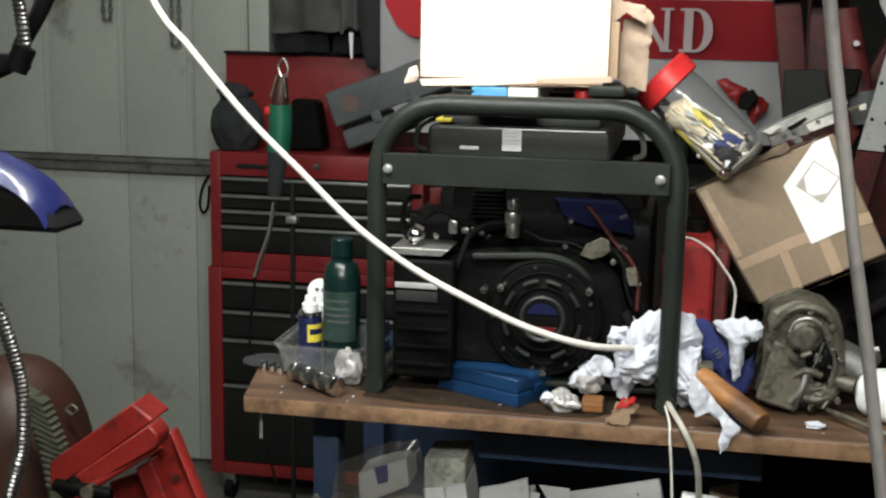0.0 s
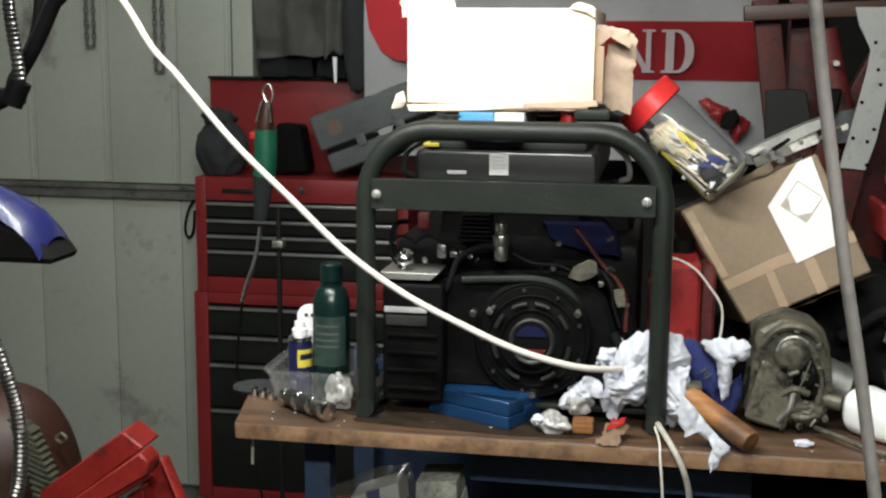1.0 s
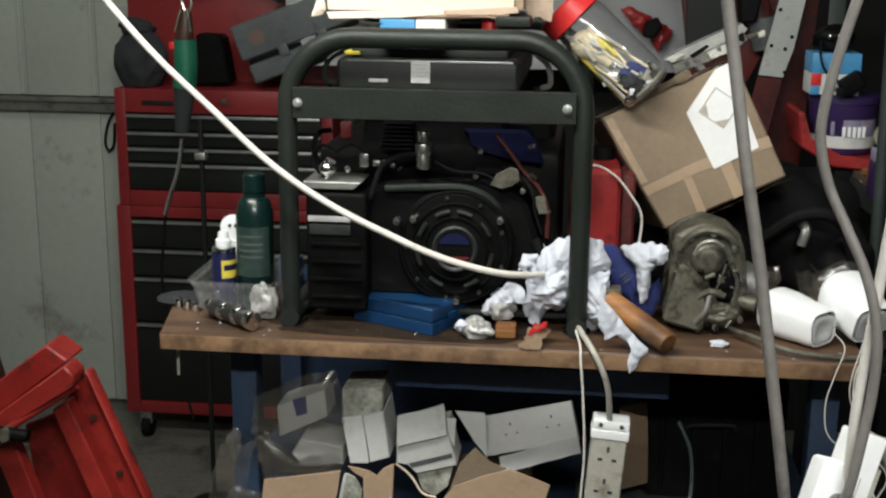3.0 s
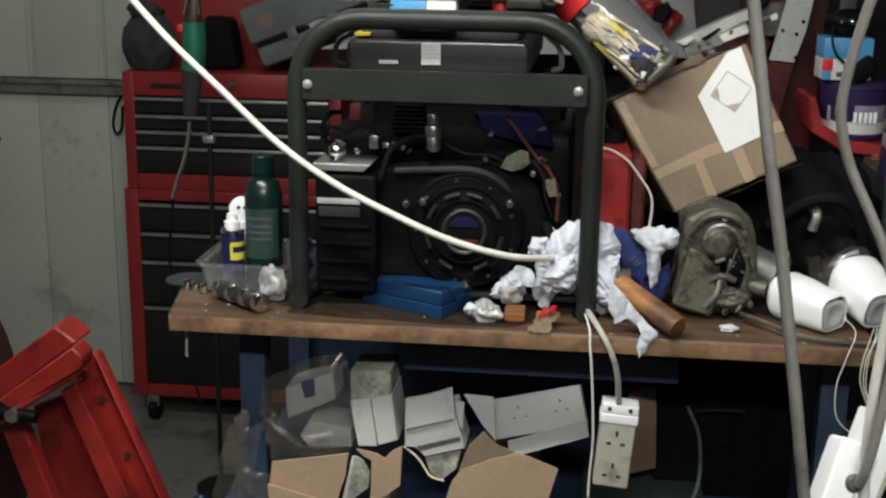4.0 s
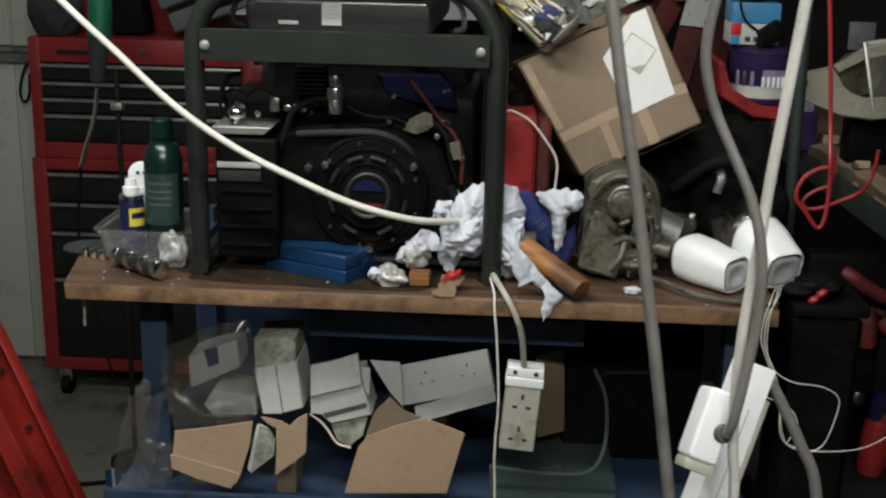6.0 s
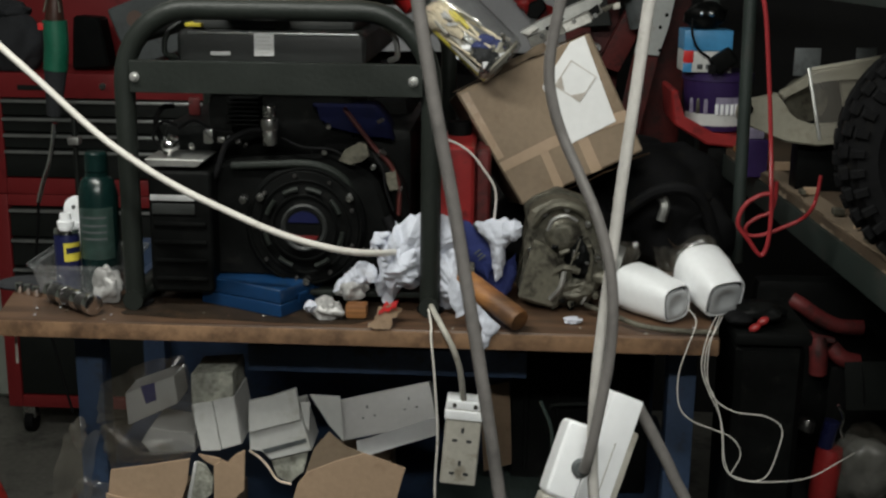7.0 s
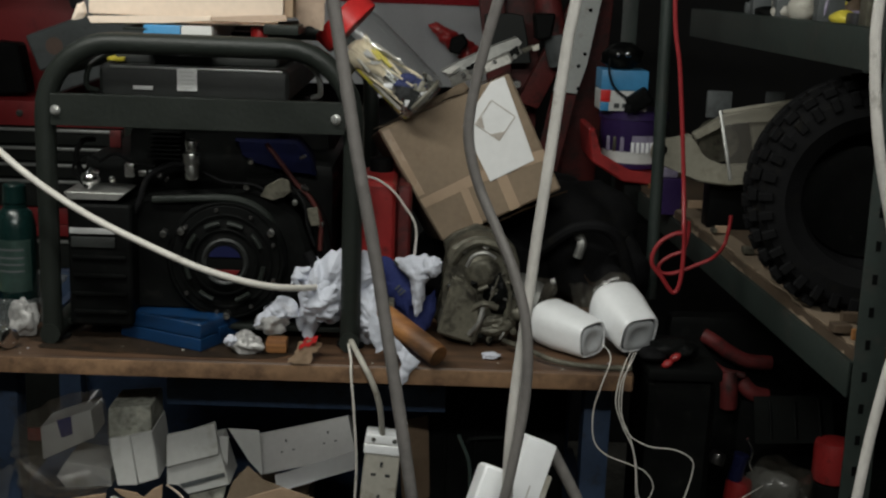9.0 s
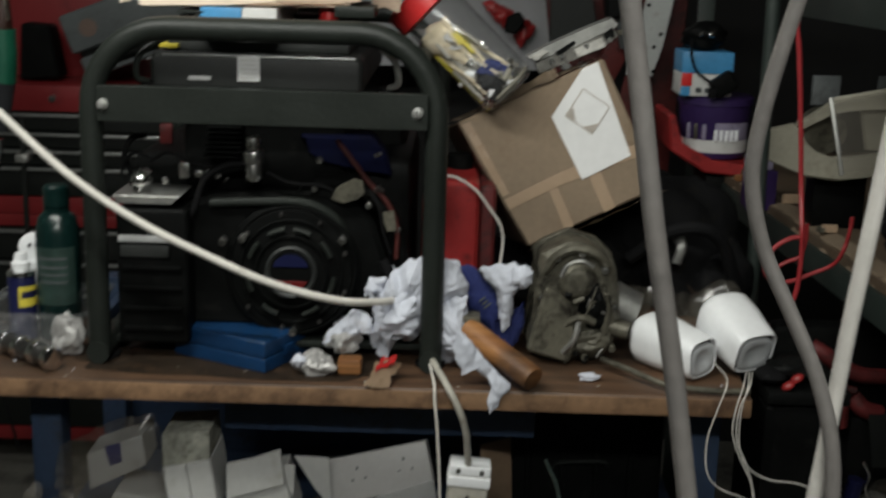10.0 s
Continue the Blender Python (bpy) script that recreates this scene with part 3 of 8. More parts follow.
part("side_rail", span(B(), (-0.315, 0.141, 0.86), (-0.30, 0.559, 0.9), 0.002), BLUESTEEL, bench)
part("side_rail", span(B(), (0.58, 0.141, 0.86), (0.595, 0.559, 0.9), 0.002), BLUESTEEL, bench)
part("lower_shelf", span(B(), (-0.35, 0.02, 0.585), (0.62, 0.6, 0.6), 0.002), BLUESTEEL, bench)
part("shelf_lip", span(B(), (-0.35, 0.008, 0.56), (0.62, 0.0195, 0.625), 0.002), BLUESTEEL, bench)
part("back_panel", span(B(), (-0.31, 0.601, 0.56), (0.6, 0.612, 0.9), 0.001), BLUESTEEL, bench)

# ---- generator ----
gen = thing("generator", (0.0, 0.3, 0.95), "black open-frame petrol generator standing on the workbench", "generator")


def hoop(y, zfoot):
    pts = [(-0.212, y, zfoot)] + [(-0.2125, y, z) for z in (1.0, 1.08, 1.16, 1.24)]
    cx, cz, r = -0.115, 1.268, 0.0975
    for k in range(9):
        a = math.pi - math.pi / 2 * k / 8
        pts.append((cx + r * math.cos(a), y, cz + r * math.sin(a)))
    right = [(0.004 - x, yy, z) for x, yy, z in pts[::-1]]
    return pts + right


for hy in (0.07, 0.56):
    part("frame_hoop", tube(B(), hoop(hy, 0.965), 0.0145, 16, 1, False), FRAME, gen, "black powder-coated tube")
for sx in (-0.212, 0.216):
    part("skid", tube(B(), [(sx, 0.055, 0.965), (sx, 0.3, 0.965), (sx, 0.575, 0.965)], 0.0145, 14), FRAME, gen)
    part("foot", rod(B(), (sx, 0.09, 0.951), (sx, 0.09, 0.956), 0.02), RUBBER, gen)
    part("foot", rod(B(), (sx, 0.5, 0.951), (sx, 0.5, 0.956), 0.02), RUBBER, gen)
    part("side_tube", tube(B(), [(sx * 0.9, 0.07, 1.33), (sx * 0.9, 0.3, 1.33), (sx * 0.9, 0.56, 1.33)], 0.011, 12), FRAME, gen)
bar = B()
prism(bar, [(0.052, 1.2555), (0.07, 1.2555), (0.07, 1.2587), (0.0555, 1.2587), (0.0555, 1.2943), (0.07, 1.2943), (0.07, 1.2975), (0.052, 1.2975)], 0.405, Matrix(((0, 1, 0, 0.0025), (1, 0, 0, 0), (0, 0, 1, 0), (0, 0, 0, 1))), 0.0006)
cross = part("crossbar", bar, FRAME, gen)
for bx_ in (-0.1925, 0.1925):
    bolt = B()
    rod(bolt, (bx_, 0.052, 1.276), (bx_, 0.0495, 1.276), 0.0068, seg=20, bev=0.0006)
    rod(bolt, (bx_, 0.0495, 1.276), (bx_, 0.0445, 1.276), 0.0046, seg=6, bev=0.0005)
    part("bolt", bolt, ZINC, cross, "bright zinc bolt")
part("lower_bar", span(B(), (-0.2, 0.1, 0.966), (0.205, 0.13, 0.974), 0.002), FRAME, gen)

tank = B()
span(tank, (-0.148, 0.105, 1.288), (0.122, 0.52, 1.336), 0.014, seg=3)
span(tank, (-0.128, 0.12, 1.334), (0.105, 0.5, 1.352), 0.008, seg=3)
tank_ob = part("fuel_tank", tank, TANK, gen, "dark grey steel fuel tank")
part("tank_seam", span(B(), (-0.13, 0.1035, 1.330), (0.112, 0.106, 1.3335), 0.001), TRIMMETAL, tank_ob)
part("sticker", span(B(), (-0.036, 0.1025, 1.302), (-0.008, 0.1045, 1.332), 0.0004), PAPER, tank_ob, "white paper sticker with dark bars")
for k in range(5):
    part("sticker_bar", span(B(), (-0.033 + 0.003 * (k % 2), 0.1018, 1.3055 + 0.0052 * k), (-0.014 + 0.002 * (k % 3), 0.1024, 1.3075 + 0.0052 * k), 0), WHITEBOX, tank_ob)
part("maker_mark", span(B(), (-0.098, 0.1025, 1.302), (-0.07, 0.1045, 1.307), 0.0004), SILVERPRINT, tank_ob, "silver printed mark")
part("tank_cap", rod(B(), (0.02, 0.3, 1.352), (0.02, 0.3, 1.375), 0.035, bev=0.004), BLACK, tank_ob)
part("tank_clip", span(B(), (-0.136, 0.11, 1.339), (-0.112, 0.16, 1.344), 0.001), YELLOW, tank_ob, "small yellow clip")
for sx in (-1, 1):
    brk = B()
    xx = 0.002 + sx * 0.152
    tube(brk, [(xx, 0.11, 1.298), (xx + sx * 0.012, 0.1, 1.305), (xx + sx * 0.008, 0.1, 1.33), (xx - sx * 0.012, 0.11, 1.347)], 0.004, 8)
    part("tank_bracket", brk, ALU if sx > 0 else FRAME, gen)
    part("rubber_mount", rod(B(), (xx, 0.12, 1.28), (xx, 0.12, 1.298), 0.013), RUBBER, gen)
part("bracket_plate", span(B(), (-0.11, 0.1, 1.3815), (-0.075, 0.22, 1.3855), 0.001, m=Matrix.Rotation(0, 4, "X")), FRAME, gen)
part("bracket_plate", span(B(), (0.085, 0.1, 1.3815), (0.135, 0.2, 1.3955), 0.003), FRAME, gen)

# engine
core = B()
span(core, (-0.19, 0.16, 0.975), (0.185, 0.5, 1.2), 0.02)
span(core, (-0.12, 0.15, 1.15), (0.10, 0.45, 1.25), 0.02)
part("engine_block", core, BLACK, gen)
sh = B()
lathe(sh, [(0, -0.004), (0.03, -0.004), (0.05, 0.0), (0.078, 0.002), (0.088, 0.012), (0.09, 0.06), (0, 0.06)], Matrix.Translation((0.032, 0.098, 1.066)) @ Matrix.Rotation(-math.pi / 2, 4, "X"), 40)
shroud = part("recoil_housing", sh, BLACK, gen, "black pull-start housing")
cover = B()
pl = [(-0.125, 0.985), (0.15, 0.985), (0.162, 1.06), (0.135, 1.135), (0.07, 1.168), (-0.075, 1.158), (-0.118, 1.14)]
prism(cover, pl, 0.05, Matrix.Translation((0, 0.142, 0)), 0.008)
part("fan_cover", cover, BLACK, gen)
ridge = tube(B(), [(-0.075, 0.112, 1.148), (-0.02, 0.108, 1.152), (0.045, 0.108, 1.153), (0.085, 0.112, 1.135), (0.108, 0.118, 1.1)], 0.0055, 10)
part("cover_ridge", ridge, FRAME, shroud)
for rr, y_ in ((0.046, 0.0935), (0.066, 0.0975), (0.082, 0.102)):
    lp = [(0.032 + rr * math.cos(2 * math.pi * k / 32), y_, 1.066 + rr * math.sin(2 * math.pi * k / 32)) for k in range(33)]
    part("moulded_ring", tube(B(), lp, 0.0022, 6, 1, False), BLACK, shroud)
# Arcs paler than the housing stand in for highlights on its vent edges.
for a0, a1, rr, mt in ((3.9, 5.5, 0.031, TANK), (1.1, 1.5, 0.056, FRAME), (1.7, 2.1, 0.056, FRAME), (0.4, 0.8, 0.056, FRAME), (2.4, 2.8, 0.056, FRAME), (3.2, 3.6, 0.056, FRAME), (4.0, 4.4, 0.056, FRAME), (5.0, 5.4, 0.056, FRAME), (5.8, 6.2, 0.056, FRAME)):
    lp = [(0.032 + rr * math.cos(a0 + (a1 - a0) * k / 10), 0.0905, 1.066 + rr * math.sin(a0 + (a1 - a0) * k / 10)) for k in range(11)]
    part("vent_arc", tube(B(), lp, 0.0018 if rr < 0.05 else 0.0035, 8, 1, False), mt, shroud)
ring = B()
lathe(ring, [(0.027, 0), (0.031, -0.003), (0.034, 0)], Matrix.Translation((0.032, 0.094, 1.066)) @ Matrix.Rotation(-math.pi / 2, 4, "X"), 32)
part("badge_ring", ring, TANK, shroud)
bd = B()
lathe(bd, [(0, -0.001), (0.026, -0.001), (0.026, 0.002)], Matrix.Translation((0.032, 0.0935, 1.066)) @ Matrix.Rotation(-math.pi / 2, 4, "X"), 32)
part("badge", bd, BLACK, shroud, "round badge with blue and red bands")
for a0, a1, zz, mt in ((0.22, 2.92, 0.003, mat("badge_blue", (0.006, 0.008, 0.04), 0.5, spec=0.2)), (-2.75, -0.39, -0.003, mat("badge_red", (0.10, 0.008, 0.008), 0.5, spec=0.2))):
    seg_ = [(0.032 + 0.0235 * math.cos(a0 + (a1 - a0) * k / 14), 1.066 + zz + 0.0205 * math.sin(a0 + (a1 - a0) * k / 14)) for k in range(15)]
    part("badge_band", prism(B(), seg_, 0.002, Matrix.Translation((0, 0.0915, 0)), 0.0004), mt, shroud)
for bx_, bz in ((-0.03, 1.109), (0.099, 1.111), (-0.055, 1.105), (0.035, 0.99)):
    part("housing_bolt", rod(B(), (bx_, 0.1, bz), (bx_, 0.085, bz), 0.0055, seg=10, bev=0.0008), STEEL, shroud)
ab = B()
span(ab, (-0.19, 0.078, 0.972), (-0.098, 0.2, 1.145), 0.008, seg=3)
air = part("air_filter_box", ab, BLACK, gen)
for k in range(4):
    part("louvre", span(B(), (-0.182, 0.073, 0.99 + 0.026 * k), (-0.106, 0.0775, 0.996 + 0.026 * k), 0.002), BLACK, air)
part("label_plate", span(B(), (-0.186, 0.0745, 1.104), (-0.122, 0.0775, 1.112), 0.0008), SILVERPRINT, air, "narrow silver label")
part("label_plate", span(B(), (-0.184, 0.075, 1.085), (-0.122, 0.0775, 1.1), 0.0008), TANK, air)
lid = B()
prism(lid, [(-0.188, 1.1505), (-0.118, 1.1505), (-0.106, 1.161), (-0.194, 1.161)], 0.09, Matrix.Translation((0, 0.125, 0)), 0.001)
part("heat_shield", lid, ALU, gen, "dull aluminium shield plate")
carb = B()
ball(carb, (-0.16, 0.1, 1.178), (0.014, 0.014, 0.011))
rod(carb, (-0.165, 0.1, 1.165), (-0.155, 0.1, 1.19), 0.008)
part("fuel_tap", carb, CHROME, gen, "chrome fuel tap")
for c, s in (((-0.106, 0.11, 1.19), (0.014, 0.014, 0.02)), ((-0.088, 0.11, 1.186), (0.012, 0.012, 0.009)), ((-0.075, 0.11, 1.188), (0.01, 0.01, 0.008))):
    part("carburettor_piece", box(B(), c, s, 0.003), STEEL, gen)
for c, r, h in (((-0.018, 0.11, 1.19), 0.011, 0.022), ((-0.018, 0.11, 1.208), 0.013, 0.016), ((-0.018, 0.11, 1.226), 0.01, 0.016)):
    part("valve", rod(B(), (c[0], c[1], c[2] - h / 2), (c[0], c[1], c[2] + h / 2), r, seg=12, bev=0.002), STEEL, gen, "bright metal valve")
part("fuel_hose", tube(B(), [(-0.02, 0.108, 1.2), (-0.05, 0.105, 1.198), (-0.08, 0.105, 1.18), (-0.095, 0.103, 1.14), (-0.11, 0.105, 1.12)], 0.0045, 10), RUBBER, gen)
part("loop_hose", tube(B(), [(-0.178, 0.12, 1.18), (-0.186, 0.12, 1.205), (-0.176, 0.12, 1.226), (-0.158, 0.12, 1.23)], 0.004, 10), RUBBER, gen)
part("hot_pipe", tube(B(), [(0.06, 0.14, 1.175), (0.12, 0.13, 1.17), (0.16, 0.13, 1.13), (0.175, 0.13, 1.07)], 0.012, 10), BLACK, gen)
part("alternator_cover", span(B(), (-0.05, 0.3, 1.0), (0.17, 0.54, 1.23), 0.03), BLACK, gen)
part("bracket_plate", prism(B(), [(0.0822, 1.1605), (0.091, 1.1758), (0.1121, 1.187), (0.1229, 1.1844), (0.1265, 1.168), (0.116, 1.1602), (0.0993, 1.1551)], 0.005, Matrix.Translation((0, 0.1, 0)), 0.001), CAST, gen, "grey folded metal bracket")
part("blue_casing", prism(B(), [(0.0359, 1.2336), (0.1301, 1.2334), (0.1501, 1.2104), (0.1593, 1.181), (0.1168, 1.1938), (0.0634, 1.1979), (0.0533, 1.2146)], 0.06, Matrix.Translation((0, 0.17, 0)), 0.004), mat("dull_blue_plastic", (0.001, 0.002, 0.017), 0.8, 0, 0.3, 20, 140, 0.2, spec=0.12), gen, "dark blue plastic casing")
orange = B()
tube(orange, [(0.0884, 0.115, 1.2318), (0.1107, 0.115, 1.2041), (0.1323, 0.115, 1.177), (0.1538, 0.115, 1.155), (0.1673, 0.115, 1.1251), (0.1673, 0.115, 1.0828)], 0.0034, 10)
part("ignition_lead", orange, mat("dull_orange_rubber", (0.055, 0.009, 0.007), 0.5, 0, 0.3, 20, 140, 0.2), gen, "dull red ignition lead")
part("white_tag", prism(B(), [(0.1452, 1.1427), (0.1636, 1.1464), (0.1676, 1.1207), (0.1553, 1.1187)], 0.003, Matrix.Translation((0, 0.108, 0)), 0.0006), CAST, gen)
part("red_tag", span(B(), (-0.1693, 0.24, 1.2007), (-0.1513, 0.246, 1.2267), 0.002), DIMRED, gen)
for k, (bx_, bz) in enumerate(((0.13, 1.15), (0.155, 1.135), (0.168, 1.12), (0.14, 1.17), (-0.125, 1.115), (-0.185, 1.0), (0.06, 1.17))):
    part("engine_bolt", rod(B(), (bx_, 0.135, bz), (bx_, 0.112, bz), 0.0045, seg=8, bev=0.0006), STEEL, gen)
for k in range(7):
    part("cooling_fin", span(B(), (-0.085 + 0.001 * k, 0.118, 1.204 + 0.0062 * k), (-0.035, 0.15, 1.2065 + 0.0062 * k), 0.0006), BLACK, gen)
for k, pts in enumerate(([(-0.15, 0.108, 1.20), (-0.125, 0.104, 1.212), (-0.1, 0.106, 1.2), (-0.07, 0.106, 1.196)], [(0.0, 0.108, 1.19), (0.03, 0.104, 1.178), (0.07, 0.106, 1.175), (0.1, 0.11, 1.16)], [(-0.175, 0.11, 1.168), (-0.185, 0.1, 1.19), (-0.17, 0.1, 1.21), (-0.15, 0.104, 1.205)], [(0.13, 0.112, 1.17), (0.145, 0.104, 1.15), (0.15, 0.106, 1.12), (0.16, 0.11, 1.09)])):
    part("engine_wire", tube(B(), pts, 0.0022, 8), RUBBER, gen)
rng = random.Random(31)
for k in range(9):
    a = 0.35 + 2 * math.pi * k / 9
    part("housing_bolt", rod(B(), (0.032 + 0.074 * math.cos(a), 0.101, 1.066 + 0.074 * math.sin(a)), (0.032 + 0.074 * math.cos(a), 0.094, 1.066 + 0.074 * math.sin(a)), 0.003, seg=8, bev=0.0005), DARKSTEEL, shroud)
for k in range(12):
    p = Vector((rng.uniform(-0.17, 0.15), 0.112, rng.uniform(1.165, 1.215)))
    part("fitting", rod(B(), p, p + Vector((rng.uniform(-0.008, 0.008), -0.006, rng.uniform(-0.004, 0.006))), rng.uniform(0.002, 0.0045), seg=8, bev=0.0006), (DARKSTEEL, STEEL, BLACK)[k % 3], gen)
part("pull_cord_handle", rod(B(), (0.15, 0.115, 1.08), (0.165, 0.11, 1.05), 0.008), RUBBER, gen)

# ---- on the generator ----
pk = thing("packet", (-0.03, 0.2, 1.352), "small blue and white glossy packet on the fuel tank", "packet")
part("sleeve", span(B(), (-0.082, 0.10, 1.353), (-0.03, 0.3, 1.390), 0.003), CYAN, pk)
part("sleeve_end", span(B(), (-0.0295, 0.10, 1.353), (0.014, 0.3, 1.390), 0.003), WHITEBOX, pk)
cp = thing("aerosol_can", (0.075, 0.2, 1.352), "small aerosol can with round red cap on the tank", "aerosol")
part("cap", rod(B(), (0.075, 0.135, 1.3525), (0.075, 0.135, 1.390), 0.012, bev=0.002), REDPLASTIC, cp)

ct = thing("carton", (-0.02, 0.25, 1.395), "torn pale cardboard carton lying on the generator", "carton")
bm = B()
span(bm, (-0.162, 0.118, 1.4065), (0.111, 0.42, 1.5391), 0.003)
part("body", bm, CARDPALE, ct)
part("bottom_flap", cloth(B(), (-0.158, 0.104, 1.397), (0.262, 0, 0.004), (0, 0.03, 0.007), 40, 4, 0.0016, 2, 30, 0.003, 0.02), CARDPALE, ct, "frayed card edge")
part("liner", cloth(B(), (-0.15, 0.108, 1.3935), (0.27, 0, 0.006), (0, 0.2, 0.0), 40, 8, 0.001, 8, 30, 0.001, 0.02), WHITEBOX, ct)
part("side_flap", rag_piece(B(), [(0.1166, 1.4322), (0.1223, 1.4594), (0.1292, 1.4892), (0.1456, 1.5017), (0.1601, 1.5062), (0.1702, 1.4934), (0.1677, 1.4666), (0.1648, 1.4463), (0.1649, 1.4191), (0.163, 1.3925), (0.1488, 1.3944), (0.1347, 1.3955), (0.1254, 1.4084), (0.1178, 1.4168)], 0.165, 0.004, 51, 0.003, 0.05), TORNCARD, ct, "torn brown card flap", smooth=0.6)
part("top_tear", rag_piece(B(), [(0.1063, 1.5178), (0.1219, 1.5169), (0.1584, 1.5091), (0.1615, 1.485), (0.1467, 1.4966), (0.1318, 1.507), (0.1173, 1.493), (0.1089, 1.4831)], 0.14, 0.003, 52, 0.003, 0.03), TORNCARD, ct, smooth=0.6)
part("raised_flap", rag_piece(B(), [(-0.175, 1.5255), (-0.1743, 1.5559), (-0.0981, 1.5542), (-0.0936, 1.5338), (-0.1341, 1.5289)], 0.14, 0.002, 53, 0.002, 0.06), CARDPALE, ct, smooth=0.6)
part("top_tear", rag_piece(B(), [(0.0711, 1.5386), (0.088, 1.5477), (0.1087, 1.5412), (0.1098, 1.5256), (0.0988, 1.5321)], 0.114, 0.002, 54, 0.0015, 0.03), CARDPALE, ct, smooth=0.6)
part("corner_tear", rag_piece(B(), [(-0.1855, 1.3959), (-0.1753, 1.4193), (-0.1659, 1.4229), (-0.1622, 1.4066), (-0.1691, 1.3997)], 0.112, 0.003, 55, 0.003, 0.03), CARDPALE, ct, smooth=0.6)
part("liner_edge", prism(B(), [(-0.1595, 1.4042), (-0.0761, 1.4074), (0.0123, 1.4093), (0.0117, 1.4033), (-0.0511, 1.3983), (-0.1119, 1.3967), (-0.1551, 1.3947)], 0.004, Matrix.Translation((0, 0.104, 0)), 0.0006), CARDPALE, ct, "white card liner edge")
part("liner_edge", prism(B(), [(0.0129, 1.4086), (0.0679, 1.412), (0.1161, 1.4146), (0.1184, 1.4061), (0.0681, 1.4034), (0.0137, 1.4026)], 0.004, Matrix.Translation((0, 0.105, 0)), 0.0006), TORNCARD, ct)
# Inner side takes browner card, the shadow there put into its colour.
part("inner_side", span(B(), (0.1112, 0.125, 1.41), (0.124, 0.16, 1.488), 0.002), CARD, ct, "inner side in browner card for its shadow")

# true width and height of the generator over the worktop
reshape([gen, pk, cp, ct], Matrix(((0.987, 0, 0, 0.005), (0, 1, 0, 0), (0, 0, 1.0215, -0.02045), (0, 0, 0, 1))))
reshape([ct], Matrix.Translation((0, 0, -0.006)))

# ---- tool chest and cabinet ----
cab = thing("roller_cabinet", (-0.87, 2.1, FLOOR), "red steel roller cabinet with dark drawers and castors", "cabinet")
X0, X1, Y0, Y1 = -1.224, -0.52, 1.95, 2.32
part("side_panel", span(B(), (X0, Y0, 0.03), (X0 + 0.045, Y1, 0.715), 0.004), REDCAB, cab)
part("side_panel", span(B(), (X1 - 0.045, Y0, 0.03), (X1, Y1, 0.715), 0.004), REDCAB, cab)
part("bottom_rail", span(B(), (X0 + 0.0455, Y0, 0.03), (X1 - 0.0455, Y1, 0.07), 0.003), REDCAB, cab)
part("top_rail", span(B(), (X0 + 0.0455, Y0, 0.68), (X1 - 0.0455, Y1, 0.715), 0.003), REDCAB, cab)
part("back_panel", span(B(), (X0 + 0.0455, Y1 - 0.02, 0.0705), (X1 - 0.0455, Y1, 0.6795), 0), REDCAB, cab)


def drawer(parent, z0, z1):
    d = part("drawer", span(B(), (X0 + 0.048, Y0 + 0.002, z0 + 0.002), (X1 - 0.048, Y0 + 0.32, z1 - 0.002), 0.003), DRAWER, parent)
    h = B()
    span(h, (X0 + 0.05, Y0 - 0.012, z1 - 0.013), (X1 - 0.05, Y0 + 0.0015, z1 - 0.004), 0.002)
    part("handle", h, TRIMMETAL, d, "full-width bright metal pull")


for z0, z1 in ((0.582, 0.674), (0.49, 0.58), (0.34, 0.488), (0.072, 0.338)):
    drawer(cab, z0, z1)
for wx in (X0 + 0.05, X1 - 0.05):
    for wy in (Y0 + 0.05, Y1 - 0.06):
        c = part("castor", rod(B(), (wx - 0.014, wy, FLOOR + 0.037), (wx + 0.014, wy, FLOOR + 0.037), 0.037, bev=0.004), RUBBER, cab)
        part("castor_fork", span(B(), (wx - 0.02, wy - 0.02, FLOOR + 0.05), (wx + 0.02, wy + 0.02, 0.0295), 0.003), STEEL, c)
chest = thing("tool_chest", (-0.87, 2.1, 0.716), "red steel tool chest with lid raised on the cabinet", "tool chest")
part("side_panel", span(B(), (X0 + 0.012, Y0, 0.7165), (X0 + 0.047, Y1 - 0.04, 1.08), 0.004), REDCAB, chest)
part("side_panel", span(B(), (X1 - 0.047, Y0, 0.7165), (X1 - 0.012, Y1 - 0.04, 1.08), 0.004), REDCAB, chest)
part("bottom_rail", span(B(), (X0 + 0.0475, Y0, 0.7165), (X1 - 0.0475, Y1 - 0.04, 0.765), 0.003), REDCAB, chest)
part("top_rail", span(B(), (X0 + 0.0475, Y0, 1.008), (X1 - 0.0475, Y1 - 0.04, 1.08), 0.003), REDCAB, chest)
part("tray_slot", span(B(), (X0 + 0.1, Y0 - 0.002, 1.03), (X0 + 0.2, Y0 + 0.001, 1.045), 0.001), DRAWER, chest)
for z0, z1 in ((0.953, 1.006), (0.904, 0.952), (0.855, 0.903), (0.767, 0.854)):
    drawer(chest, z0, z1)
lock = part("lock", rod(B(), (-0.866, Y0, 1.045), (-0.866, Y0 - 0.006, 1.045), 0.01), STEEL, chest)
part("lid", span(B(), (X0 - 0.035, 2.222, 1.0), (X1 - 0.012, 2.248, 1.383), 0.004), REDCAB, chest, "raised red lid")
part("lid_edge", span(B(), (X0 - 0.035, 2.204, 1.374), (X1 - 0.012, 2.2215, 1.383), 0.002), DRAWER, chest)

